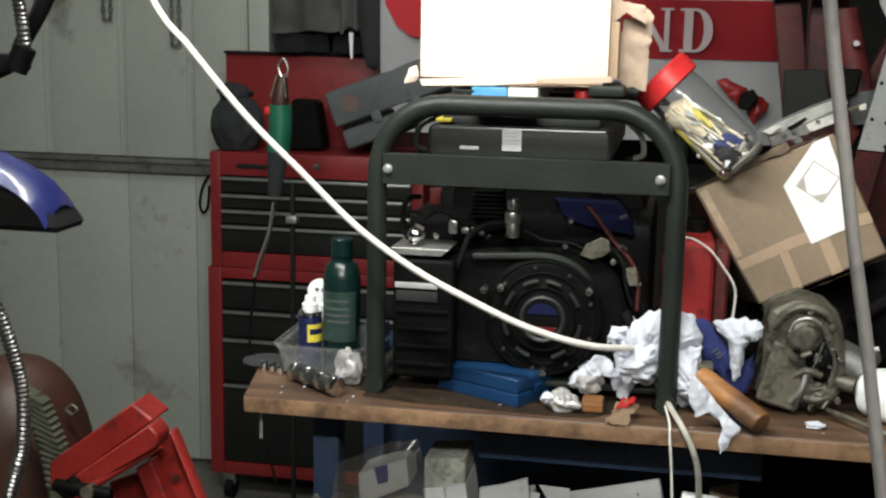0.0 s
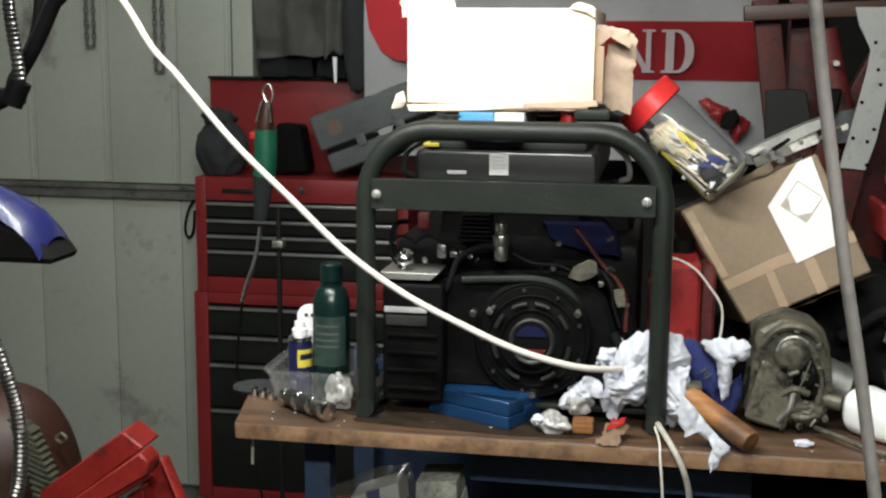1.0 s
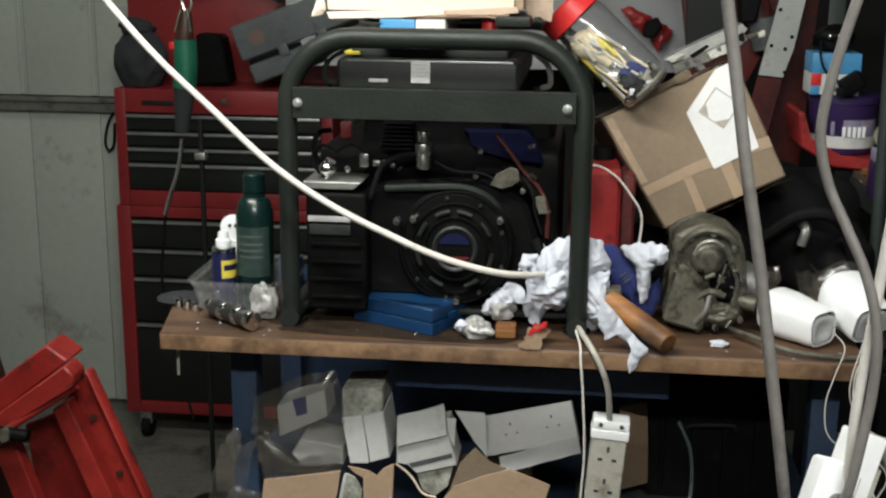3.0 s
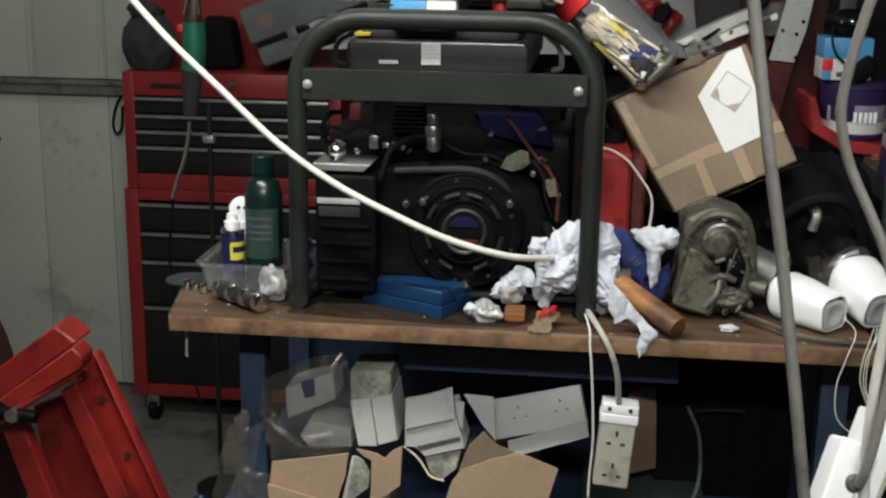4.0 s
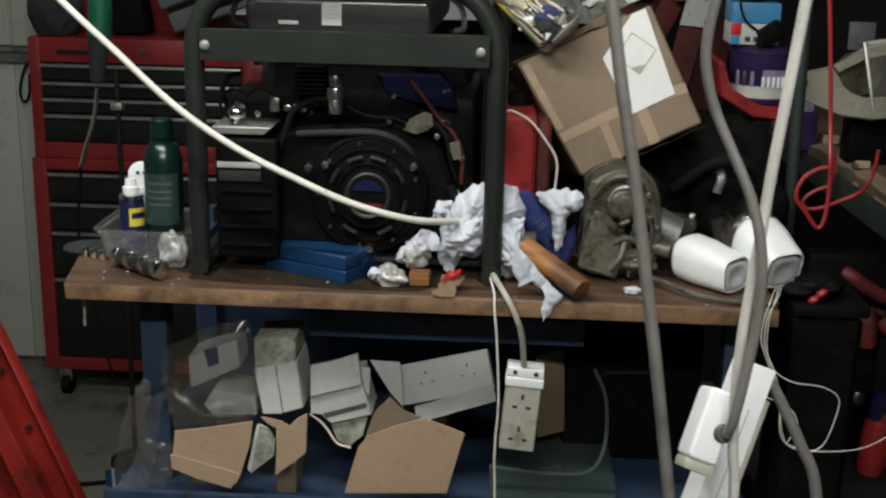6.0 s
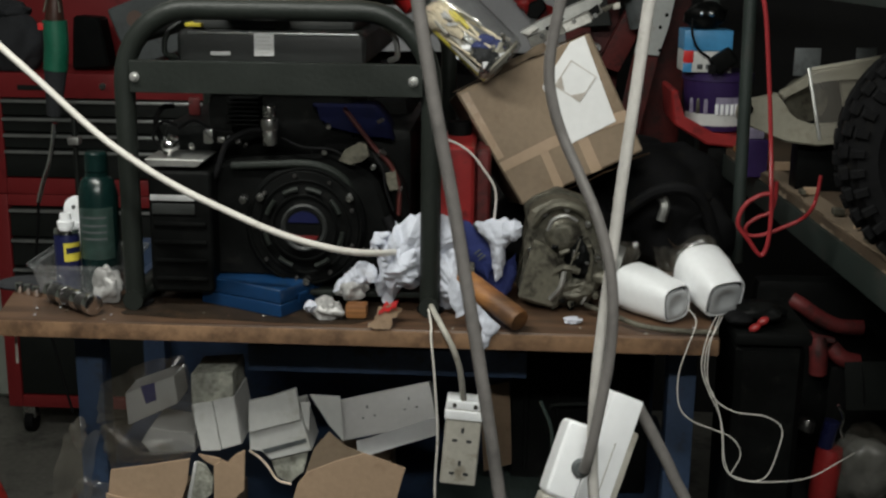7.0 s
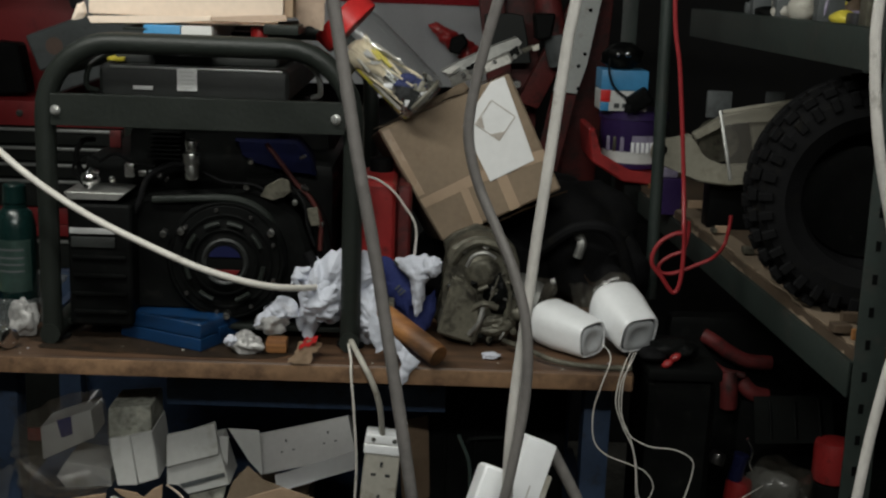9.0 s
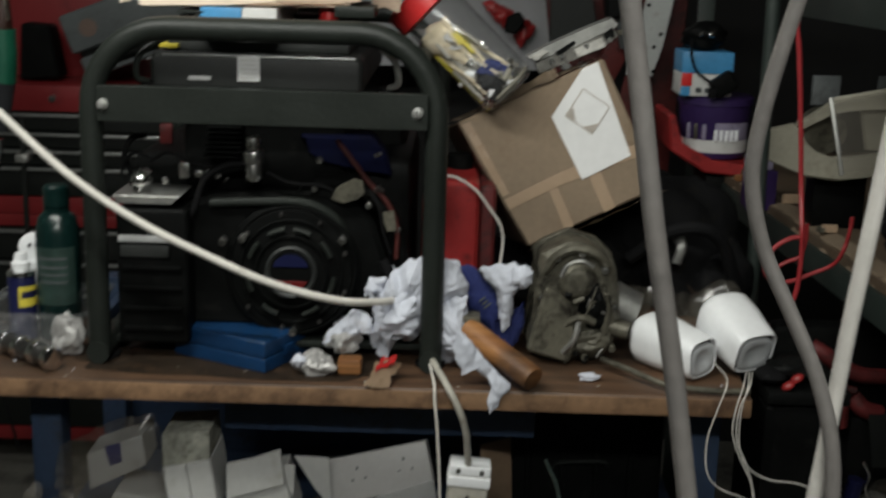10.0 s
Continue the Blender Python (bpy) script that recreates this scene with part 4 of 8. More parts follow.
case = thing("tool_case", (-0.5, 1.99, 1.08), "scuffed grey plastic tool case propped at a slant", "tool case")
M = frame_of((-0.782, 1.96, 1.094), (0.934, 0, 0.357), (0, 0, 1))
c1 = part("lid", span(B(), (0.0, 0.0, 0.075), (0.5, 0.26, 0.185), 0.012, M, 3), CASEGREY, case)
part("base", span(B(), (0.012, 0.0, 0.0), (0.5, 0.26, 0.06), 0.012, M, 3), CASEGREY, case)
part("seam", span(B(), (0.02, 0.006, 0.0605), (0.49, 0.25, 0.0745), 0, M), BLACK, case)
part("faded_print", rod(B(), (0.07, -0.0005, 0.13), (0.07, 0.001, 0.13), 0.025, m=M, seg=24), mat("faded_print", (0.11, 0.07, 0.055), 0.6), c1, "faded brown print")
for k in range(3):
    part("latch", span(B(), (0.12 + 0.13 * k, -0.006, 0.05), (0.15 + 0.13 * k, -0.0005, 0.085), 0.002, M), CASEGREY, case)
part("prop", span(B(), (-0.45, 1.98, 1.081), (-0.38, 2.2, 1.2), 0.004), BLACK, case)

hl = thing("padded_bag", (-1.1, 2.0, 1.08), "black padded bag with grey top sitting on the chest", "bag")
part("bag_body", lump(B(), (-1.15, 2.03, 1.16), (0.082, 0.075, 0.1), 11, 0.35, 1.3, 5, flat_base=1.081), DARKCLOTH, hl)
part("bag_top", lump(B(), (-1.155, 2.03, 1.258), (0.055, 0.05, 0.028), 4, 0.5, 1.6, 4), DARKCLOTH, hl, "dull grey fabric top")
sp = thing("speaker_box", (-0.9, 2.08, 1.08), "small black box standing on the tool chest", "box")
part("shell", prism(B(), [(-0.9748, 1.2434), (-0.896, 1.2381), (-0.8717, 1.0899), (-0.9866, 1.081)], 0.09, Matrix.Translation((0, 2.08, 0)), 0.008), BLACK, sp)

# rotary tool on a stand by the chest
dr = thing("rotary_tool", (-0.83, 1.62, 1.36), "green rotary tool hanging from its stand with flexible shaft", "power tool")
part("grip", tube(B(), [(-0.8303, 1.5, 1.2633), (-0.8301, 1.5, 1.1957), (-0.8358, 1.5, 1.1376)], 0.031, 16), GREEN, dr, "bright green body")
part("motor_end", rod(B(), (-0.8303, 1.5, 1.2633), (-0.824, 1.5, 1.338), 0.025, 0.014, bev=0.004), MAROON, dr, "dark orange cage")
for sx_ in (-0.021, 0.021):
    part("cage_bar", rod(B(), (-0.828 + sx_, 1.478, 1.285), (-0.824 + sx_ * 0.4, 1.484, 1.345), 0.003), CAST, dr)
part("hook", tube(B(), [(-0.826, 1.5, 1.335), (-0.835, 1.5, 1.365), (-0.82, 1.5, 1.385), (-0.808, 1.5, 1.36), (-0.815, 1.5, 1.33)], 0.003, 8), STEEL, dr)
part("switch", span(B(), (-0.866, 1.474, 1.24), (-0.852, 1.49, 1.258), 0.002), REDPLASTIC, dr, "red switch")
part("nose", rod(B(), (-0.8358, 1.5, 1.1376), (-0.848, 1.5, 1.02), 0.029, 0.018), DARKCLOTH, dr, "dark lower grip")
part("flex_shaft", tube(B(), [(-0.848, 1.5, 1.0), (-0.856, 1.5, 0.95), (-0.868, 1.5, 0.9), (-0.89, 1.5, 0.84), (-0.905, 1.5, 0.79)], 0.0065, 8), CHROME, dr, "ribbed metal shaft")
part("lead", tube(B(), [(-0.905, 1.5, 0.79), (-0.915, 1.51, 0.72), (-0.93, 1.52, 0.6), (-0.9, 1.52, 0.4), (-0.85, 1.5, 0.2)], 0.004, 8), RUBBER, dr)
part("stand_pole", rod(B(), (-0.8, 1.51, FLOOR), (-0.8, 1.51, 1.05), 0.007), DRAWER, dr)
part("stand_clamp", box(B(), (-0.798, 1.502, 0.956), (0.03, 0.03, 0.02), 0.003), ALU, dr)
part("stand_base", rod(B(), (-0.8, 1.51, FLOOR), (-0.8, 1.51, FLOOR + 0.015), 0.07), DRAWER, dr)

# ---- wall hangings ----
fl = thing("flag", (-0.1, 1.96, 1.2), "white flag with red cross and pale lettering, pinned up", "flag")


def flag_sheet(x0, x1, z0, z1, y, material, name, seed=1, label="", edge=0.0):
    b = B()
    nu, nv = max(4, int((x1 - x0) * 60)), max(3, int((z1 - z0) * 60))
    grid = [[b.verts.new((x0 + (x1 - x0) * i / nu, y + 0.012 * math.sin((x0 + (x1 - x0) * i / nu) * 23 + 5 * (z0 + (z1 - z0) * j / nv)) + 0.006 * noise.noise(Vector((x0 + (x1 - x0) * i / nu, z0 + (z1 - z0) * j / nv, 1)) * 8), z0 + (z1 - z0) * j / nv)) for i in range(nu + 1)] for j in range(nv + 1)]
    for j in range(nv):
        for i in range(nu):
            b.faces.new((grid[j][i], grid[j][i + 1], grid[j + 1][i + 1], grid[j + 1][i]))
    bmesh.ops.solidify(b, geom=b.faces[:], thickness=0.001)
    return part(name, b, material, fl, label)


flag_sheet(-0.672, 0.52, 1.16, 2.0, 1.975, FLAGWHITE, "field")
flag_sheet(-0.52, 0.505, 1.397, 1.563, 1.968, FLAGRED, "cross_arm", label="red cross band")
arm = B()
prism(arm, [(-0.6765, 1.7081), (-0.6672, 1.6146), (-0.6561, 1.5362), (-0.6202, 1.4733), (-0.5792, 1.4452), (-0.5057, 1.4364), (-0.4407, 1.437), (-0.4422, 1.7073)], 0.0012, Matrix.Translation((0, 1.958, 0)))
part("cross_arm", arm, FLAGRED, fl)


def stroke(bm, poly):
    prism(bm, poly, 0.002, Matrix.Translation((-0.037, 1.947 - 0.00002 * len(bm.verts), 0)))


# serif capitals N and D in pale print on the red band
zb, zt = 1.417, 1.539
for kind_ in "ND":
    lb = B()
    if kind_ == "N":
        for sx in (0.118, 0.197):
            stroke(lb, [(sx, zb), (sx + 0.014, zb), (sx + 0.014, zt), (sx, zt)])
            for sz in (zb, zt - 0.006):
                stroke(lb, [(sx - 0.011, sz), (sx + 0.025, sz), (sx + 0.025, sz + 0.006), (sx - 0.011, sz + 0.006)])
        stroke(lb, [(0.118, zt), (0.138, zt), (0.211, zb), (0.193, zb)])
    else:
        stroke(lb, [(0.252, zb), (0.276, zb), (0.276, zt), (0.252, zt)])
        for sz in (zb, zt - 0.007):
            stroke(lb, [(0.240, sz), (0.292, sz), (0.292, sz + 0.007), (0.240, sz + 0.007)])
        for k in range(12):
            a0, a1 = -math.pi / 2 + math.pi * k / 12, -math.pi / 2 + math.pi * (k + 1) / 12
            zc, hz_ = (zb + zt) / 2, (zt - zb) / 2
            ring_pt = [(0.285 + rx * math.cos(a), zc + rz * math.sin(a)) for rx, rz, a in ((0.047, hz_, a0), (0.047, hz_, a1), (0.022, hz_ - 0.008, a1), (0.022, hz_ - 0.008, a0))]
            stroke(lb, ring_pt)
    part("letter", lb, LETTERPALE, fl, "pale printed capital")
jk = thing("jacket", (-0.88, 2.05, 1.5), "grey work jacket hanging from a wall hook", "jacket")
part("jacket_body", cloth(B(), (-1.075, 2.12, 1.445), (0.335, 0.0, 0.015), (0.01, 0.03, 0.6), 36, 60, 0.03, 6, 7.0, 0.005, 0.03, (0.5, 19, 3)), JACKET, jk)
part("sleeve", cloth(B(), (-0.83, 2.08, 1.46), (0.085, 0.0, 0.0), (0.03, 0.02, 0.55), 16, 50, 0.022, 9, 9.0, 0.005, 0.05, (0.8, 9, 2)), JACKET, jk)
part("dark_hem", cloth(B(), (-1.065, 2.16, 1.386), (0.175, 0.0, 0.0), (0.0, 0.0, 0.12), 20, 14, 0.015, 13, 9.0, 0.004, 0.05), DARKCLOTH, jk)
part("dark_hem", cloth(B(), (-0.875, 2.16, 1.386), (0.135, 0.0, 0.0), (0.0, 0.0, 0.13), 20, 14, 0.015, 14, 9.0, 0.004, 0.05), DARKCLOTH, jk)
part("hook_tail", rod(B(), (-0.8, 2.1, 1.45), (-0.798, 2.1, 1.37), 0.008, 0.004), WHITEPLASTIC, jk)
dk = thing("dark_coat", (-0.71, 2.2, 1.4), "black coat hanging beside the flag", "coat")
part("coat_body", lump(B(), (-0.715, 2.05, 1.55), (0.045, 0.05, 0.22), 5, 0.2, 1.8, 4), DARKCLOTH, dk)


# ---- behind the bench, to the east ----
crane = thing("engine_hoist", (0.55, 0.85, FLOOR), "scuffed red steel engine hoist folded behind the bench", "hoist")


def beam(p, q, w, d, material, parent, name="beam", label="", bev=0.004):
    p, q = Vector(p), Vector(q)
    m = frame_of((p + q) / 2, q - p, (0, -1, 0.001))
    return part(name, box(B(), (0, 0, 0), ((q - p).length, w, d), bev, m), material, parent, label)


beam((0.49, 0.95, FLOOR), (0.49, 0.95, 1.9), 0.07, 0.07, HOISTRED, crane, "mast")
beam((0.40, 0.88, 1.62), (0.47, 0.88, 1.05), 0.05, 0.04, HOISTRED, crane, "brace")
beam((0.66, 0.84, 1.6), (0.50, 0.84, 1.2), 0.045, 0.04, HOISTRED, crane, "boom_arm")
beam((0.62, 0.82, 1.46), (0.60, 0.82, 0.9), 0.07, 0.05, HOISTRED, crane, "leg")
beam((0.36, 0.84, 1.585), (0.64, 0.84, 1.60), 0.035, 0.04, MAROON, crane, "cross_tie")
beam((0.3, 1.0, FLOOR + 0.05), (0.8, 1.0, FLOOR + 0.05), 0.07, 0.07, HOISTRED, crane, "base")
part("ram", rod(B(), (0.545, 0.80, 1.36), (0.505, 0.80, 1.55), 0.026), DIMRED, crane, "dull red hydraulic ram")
part("ram_sleeve", rod(B(), (0.565, 0.79, 1.30), (0.55, 0.79, 1.37), 0.03), CASEGREY, crane)
part("pin", rod(B(), (0.526, 0.78, 1.475), (0.526, 0.74, 1.475), 0.006), STEEL, crane)
for px in (0.44, 0.475, 0.61):
    part("bolt", rod(B(), (px, 0.858, 1.25), (px, 0.80, 1.25), 0.009, seg=8), STEEL, crane)
part("cover_plate", prism(B(), [(0.409, 1.4096), (0.4638, 1.4135), (0.4858, 1.4085), (0.5062, 1.2971), (0.4117, 1.2897)], 0.01, Matrix.Translation((0, 0.86, 0)), 0.002), DRAWER, crane, "dark grey steel plate")
part("motor_box", prism(B(), [(0.4995, 1.4175), (0.541, 1.4191), (0.5345, 1.3625), (0.5054, 1.3569)], 0.06, Matrix.Translation((0, 0.78, 0)), 0.004), BLACK, crane)
reshape([crane], Matrix(((1.19, 0, 0, -0.041), (0, 1, 0, 0.45), (0, 0, 0.99, -0.0007), (0, 0, 0, 1))))
st = thing("ratchet_strap", (0.4, 1.9, 1.3), "bunched red webbing strap hung before the flag", "strap")
part("webbing", rag_piece(B(), [(0.3113, 1.3378), (0.3319, 1.3503), (0.3701, 1.3326), (0.4006, 1.3194), (0.3957, 1.2949), (0.3727, 1.2716), (0.3492, 1.2942)], 1.925, 0.02, 81, 0.008, 0.05), RED, st)
part("webbing", rag_piece(B(), [(0.4017, 1.295), (0.4235, 1.3068), (0.4604, 1.2823), (0.4554, 1.2617), (0.42, 1.2204), (0.4022, 1.2492)], 1.925, 0.02, 82, 0.008, 0.05), RED, st)
part("buckle", prism(B(), [(0.3783, 1.3066), (0.4134, 1.3224), (0.4272, 1.296), (0.4026, 1.2614), (0.3724, 1.2684)], 0.03, Matrix.Translation((0, 1.885, 0)), 0.004), BLACK, st)

ang = thing("perforated_angle", (0.58, 1.17, 0.0), "chalky white perforated steel angle leaning by the hoist", "steel angle")
part("web", prism(B(), [(0.614, 1.5803), (0.6249, 1.5399), (0.6523, 1.49), (0.6472, 1.4526), (0.6297, 1.364), (0.6018, 1.2319), (0.6564, 1.2272), (0.6753, 1.2935), (0.6959, 1.418), (0.7076, 1.4823), (0.715, 1.5402), (0.7179, 1.5805)], 0.006, Matrix.Translation((0, 1.17, 0)), 0.001), PERFWHITE, ang)
part("lower_leg", prism(B(), [(0.6008, 1.2288), (0.656, 1.2241), (0.581, 0.85), (0.5308, 0.85)], 0.006, Matrix.Translation((0, 1.17, 0)), 0.001), HOISTRED, ang, "red painted lower end")
for hx, hz in ((0.6399, 1.3762), (0.6262, 1.2976), (0.6692, 1.3174), (0.6565, 1.2904), (0.6696, 1.447), (0.6762, 1.4149), (0.6585, 1.2396), (0.6603, 1.5052)):
    part("hole", rod(B(), (hx, 1.1655, hz), (hx, 1.168, hz), 0.0042, seg=12), BLACK, ang)
part("prop_leg", rod(B(), (0.5608, 1.175, 0.86), (0.50, 1.22, FLOOR), 0.02), HOISTRED, ang)

# ---- things on the bench ----
bt = thing("jar", (0.26, 0.27, 1.28), "clear plastic jar with red screw lid, part full of fixings", "jar")
lid_c, bot_c = Vector((0.1922, 0.243, 1.4067)), Vector((0.3163, 0.236, 1.2901))
ax = (bot_c - lid_c)
ln = ax.length
MJ = Matrix.Translation(lid_c) @ ax.to_track_quat("Z", "Y").to_matrix().to_4x4()
part("jar_wall", lathe(B(), [(0.040, 0.016), (0.0425, 0.03), (0.0425, ln - 0.012), (0.037, ln - 0.002), (0.03, ln), (0, ln)], MJ, 40), CLEAR, bt, "scratched clear plastic wall")
part("lid", lathe(B(), [(0, -0.016), (0.046, -0.016), (0.049, -0.012), (0.049, 0.014), (0.046, 0.016), (0, 0.016)], MJ, 48), REDPLASTIC, bt, "bright red screw lid")
axn = ax.normalized()
low = (Vector((-0.7, 0, -0.7)) - axn * axn.dot(Vector((-0.7, 0, -0.7)))).normalized()
out_ = axn.cross(low)
out_ = out_ if out_.y < 0 else -out_


def in_jar(z, a, b):
    return lid_c + axn * z + low * a + out_ * b


fan = B()
for k in range(70):
    a, r = 2.4 * k, 0.002 + 0.0135 * math.sqrt(k / 70)
    foot = in_jar(0.098, 0.012 + 0.3 * r * math.cos(a), 0.016 + 0.3 * r * math.sin(a))
    rod(fan, foot, in_jar(0.034 + 0.0004 * (k % 9), 0.012 + 1.5 * r * math.cos(a), 0.014 + 1.2 * r * math.sin(a)), 0.0013, 0.0016, seg=5)
part("brush_head", fan, BRISTLE, bt, "cream brush bristles")
part("brush_head", wad(B(), in_jar(0.05, 0.016, 0.014), (0.022, 0.016, 0.022), 205, 0.2, 4), BRISTLE, bt, smooth=0.4)
# Pale sheet near the lid imitates the whitish glare on the jar.
part("pale_wrapper", crushed(B(), in_jar(0.022, 0.030, 0.020), in_jar(0.05, 0.004, 0.03) - in_jar(0.022, 0.030, 0.020), axn * 0.034, 12, 0.005, 77, points=0.1), PAPER, bt, "crumpled pale sheet put in for the haze near the lid")
part("base_rim", lathe(B(), [(0.029, ln - 0.004), (0.036, ln - 0.007), (0.0385, ln - 0.010), (0.0385, ln - 0.013), (0.035, ln - 0.010)], MJ, 36), CREAM, bt, "yellowed moulded base rim")
part("brush_ferrule", rod(B(), in_jar(0.098, 0.012, 0.016), in_jar(0.118, 0.011, 0.017), 0.0075, 0.006), STEEL, bt)
part("blue_cloth", wad(B(), in_jar(0.138, 0.010, 0.012), (0.020, 0.018, 0.016), 203, 0.5, 4), DARKCLOTH, bt, "navy cloth scrap")
part("blue_cloth", wad(B(), in_jar(0.132, -0.006, 0.018), (0.020, 0.012, 0.010), 204, 0.5, 4), RAGBLUE, bt)
part("white_cube", box(B(), in_jar(0.150, 0.018, 0.022), (0.008, 0.008, 0.010), 0.001), WHITEPLASTIC, bt)
part("yellow_stick", rod(B(), in_jar(0.04, 0.036, 0.012), in_jar(0.165, 0.036, 0.006), 0.0028, seg=8), YELLOW, bt)
random.seed(4)
for k in range(24):
    a, b2 = random.uniform(-0.012, 0.034), random.uniform(0.006, 0.024)
    z0 = random.uniform(0.035, 0.1)
    part("fixing", rod(B(), in_jar(z0, a, b2), in_jar(z0 + random.uniform(0.03, 0.07), a + random.uniform(-0.02, 0.004), b2 + 0.004), random.uniform(0.0014, 0.0034), seg=8), (STEEL, BRISTLE, YELLOW, OLDWHITE, BRISTLE)[k % 5], bt)
for k in range(34):
    a = random.uniform(-0.034, 0.034)
    b2 = random.uniform(-0.5, 1.0) * math.sqrt(max(0, 0.036 ** 2 - a * a))
    z0 = ln - random.uniform(0.008, 0.03 + 0.03 * (a > 0))
    d = Vector((random.uniform(-1, 1), random.uniform(-1, 1), random.uniform(-1, 1))).normalized() * random.uniform(0.004, 0.009)
    c = in_jar(z0, a, b2)
    part("fixing", rod(B(), c - d, c + d, random.uniform(0.002, 0.005), seg=8), (STEEL, OLDWHITE, CAST, STEEL, WHITEPLASTIC, BLACK, CREAM)[k % 7], bt)

bxm = frame_of((0.348, 0.22, 1.081), (0.184, 0.035, 0.083), (-0.105, 0.02, 0.165))
cb = thing("cardboard_box", (0.4, 0.38, 1.06), "taped brown cardboard box tipped on its corner, white label", "box")
BW, BH, BD = 0.203, 0.196, 0.19
cbody = part("body", prism(B(), [(0, 0), (BW, 0), (BW - 0.004, BH), (-0.022, BH)], BD, bxm @ Matrix.Translation((0, BD / 2, 0)), 0.003), CARDOLD, cb)
part("label", prism(B(), [(0.105, 0.055), (0.181, 0.058), (0.189, 0.1945), (0.166, 0.1945), (0.100, 0.151)], 0.0008, bxm @ Matrix.Translation((0, -0.0016, 0)), 0.0002), PAPER, cbody, "white paper label with hazard diamond")
dm = bxm @ Matrix.Translation((0.149, -0.0026, 0.138)) @ Matrix.Rotation(math.radians(12), 4, "Y") @ Matrix.Diagonal((0.86, 1, 0.86, 1))
for k in range(4):
    rot = dm @ Matrix.Rotation(math.pi / 2 * k + math.pi / 4, 4, "Y")
    part("diamond_line", span(B(), (-0.026, -0.0004, 0.0252), (0.026, 0.0004, 0.0267), 0, rot), PALEPRINT, cbody)
part("diamond_fill", prism(B(), [(-0.013, -0.0225), (0.0, -0.036), (0.013, -0.0225)], 0.0008, dm), PALEPRINT, cbody)
part("diamond_fill", prism(B(), [(-0.022, -0.012), (-0.036, 0.0), (-0.022, 0.012)], 0.0008, dm), PALEPRINT, cbody)
for poly in ([(-0.004, 0.058), (-0.006, 0.073), (0.08, 0.0765), (0.165, 0.073), (0.201, 0.068), (0.201, 0.051), (0.16, 0.055), (0.08, 0.06)], [(0.056, 0.001), (0.0695, 0.001), (0.0695, 0.059), (0.057, 0.0595)], [(0.116, 0.001), (0.133, 0.001), (0.133, 0.0555), (0.116, 0.057)], [(-0.018, 0.19), (-0.006, 0.19), (0.005, 0.078), (-0.006, 0.078)]):
    part("tape", prism(B(), poly, 0.0006, bxm @ Matrix.Translation((0, -0.0006, 0))), TAPE, cbody, "shiny brown parcel tape")
part("top_flap", cloth(B(), bxm @ Vector((-0.022, 0.0, BH + 0.002)), bxm.to_3x3() @ Vector((BW + 0.018, 0, 0)), bxm.to_3x3() @ Vector((0.0, 0.09, 0.004)), 14, 6, 0.003, 6, 20, 0.003, 0.03), CARDOLD, cb)
part("torn_edge", cloth(B(), bxm @ Vector((0.03, -0.004, BH - 0.002)), bxm.to_3x3() @ Vector((0.10, 0, 0.004)), bxm.to_3x3() @ Vector((0.0, 0.004, 0.012)), 20, 4, 0.003, 16, 60, 0.002, 0.3), CARDOLD, cb)
part("bottom_skirt", cloth(B(), bxm @ Vector((0.0, 0.0, -0.004)), bxm.to_3x3() @ Vector((BW + 0.006, -0.01, 0)), bxm.to_3x3() @ Vector((0.0, 0.03, -0.004)), 14, 4, 0.004, 26, 40, 0.003, 0.1), CARDOLD, cb)

gd = thing("door_latch", (0.39, 0.33, 1.33), "worn grey metal latch assembly lying on the box", "latch")
for name, outline, y, t, mt in (
    ("front_plate", [(0.3489, 1.3271), (0.4013, 1.3502), (0.4565, 1.3766), (0.4621, 1.3669), (0.4382, 1.348), (0.4056, 1.3338), (0.3563, 1.3123)], 0.300, 0.03, DARKLATCH),
    ("top_strip", [(0.3368, 1.3351), (0.3645, 1.3508), (0.4003, 1.3683), (0.4263, 1.3806), (0.4522, 1.3912), (0.461, 1.3833), (0.4564, 1.3769), (0.4013, 1.3506), (0.3489, 1.3275)], 0.302, 0.034, ALU),
    ("bright_plate", [(0.4015, 1.3469), (0.4389, 1.3645), (0.4463, 1.3525), (0.4081, 1.3362)], 0.282, 0.004, WORNPLATE),
    ("slot", [(0.375, 1.3418), (0.4008, 1.3591), (0.405, 1.356), (0.3819, 1.3374)], 0.284, 0.002, BLACK),
    ("slot", [(0.4403, 1.3689), (0.453, 1.3791), (0.4577, 1.3667), (0.4468, 1.3598)], 0.283, 0.003, BLACK),
    ("edge_plate", [(0.3402, 1.3342), (0.3614, 1.3457), (0.3666, 1.3426), (0.3521, 1.3305)], 0.281, 0.004, WORNPLATE),
    ("end_fork", [(0.4594, 1.3727), (0.4795, 1.3805), (0.4831, 1.3767), (0.4654, 1.3663)], 0.295, 0.012, CAST),
    ("tab", [(0.4764, 1.3778), (0.4867, 1.382), (0.488, 1.3729), (0.4788, 1.3703)], 0.292, 0.01, OLDWHITE),
):
    part(name, prism(B(), outline, t, Matrix.Translation((0, y, 0)), 0.0008), mt, gd)
for px, pz in [(0.3718, 1.3316), (0.3849, 1.3369), (0.419, 1.3528), (0.4501, 1.3619)]:
    part("rivet", rod(B(), (px, 0.2845, pz), (px, 0.279, pz), 0.0035, seg=10), STEEL, gd)

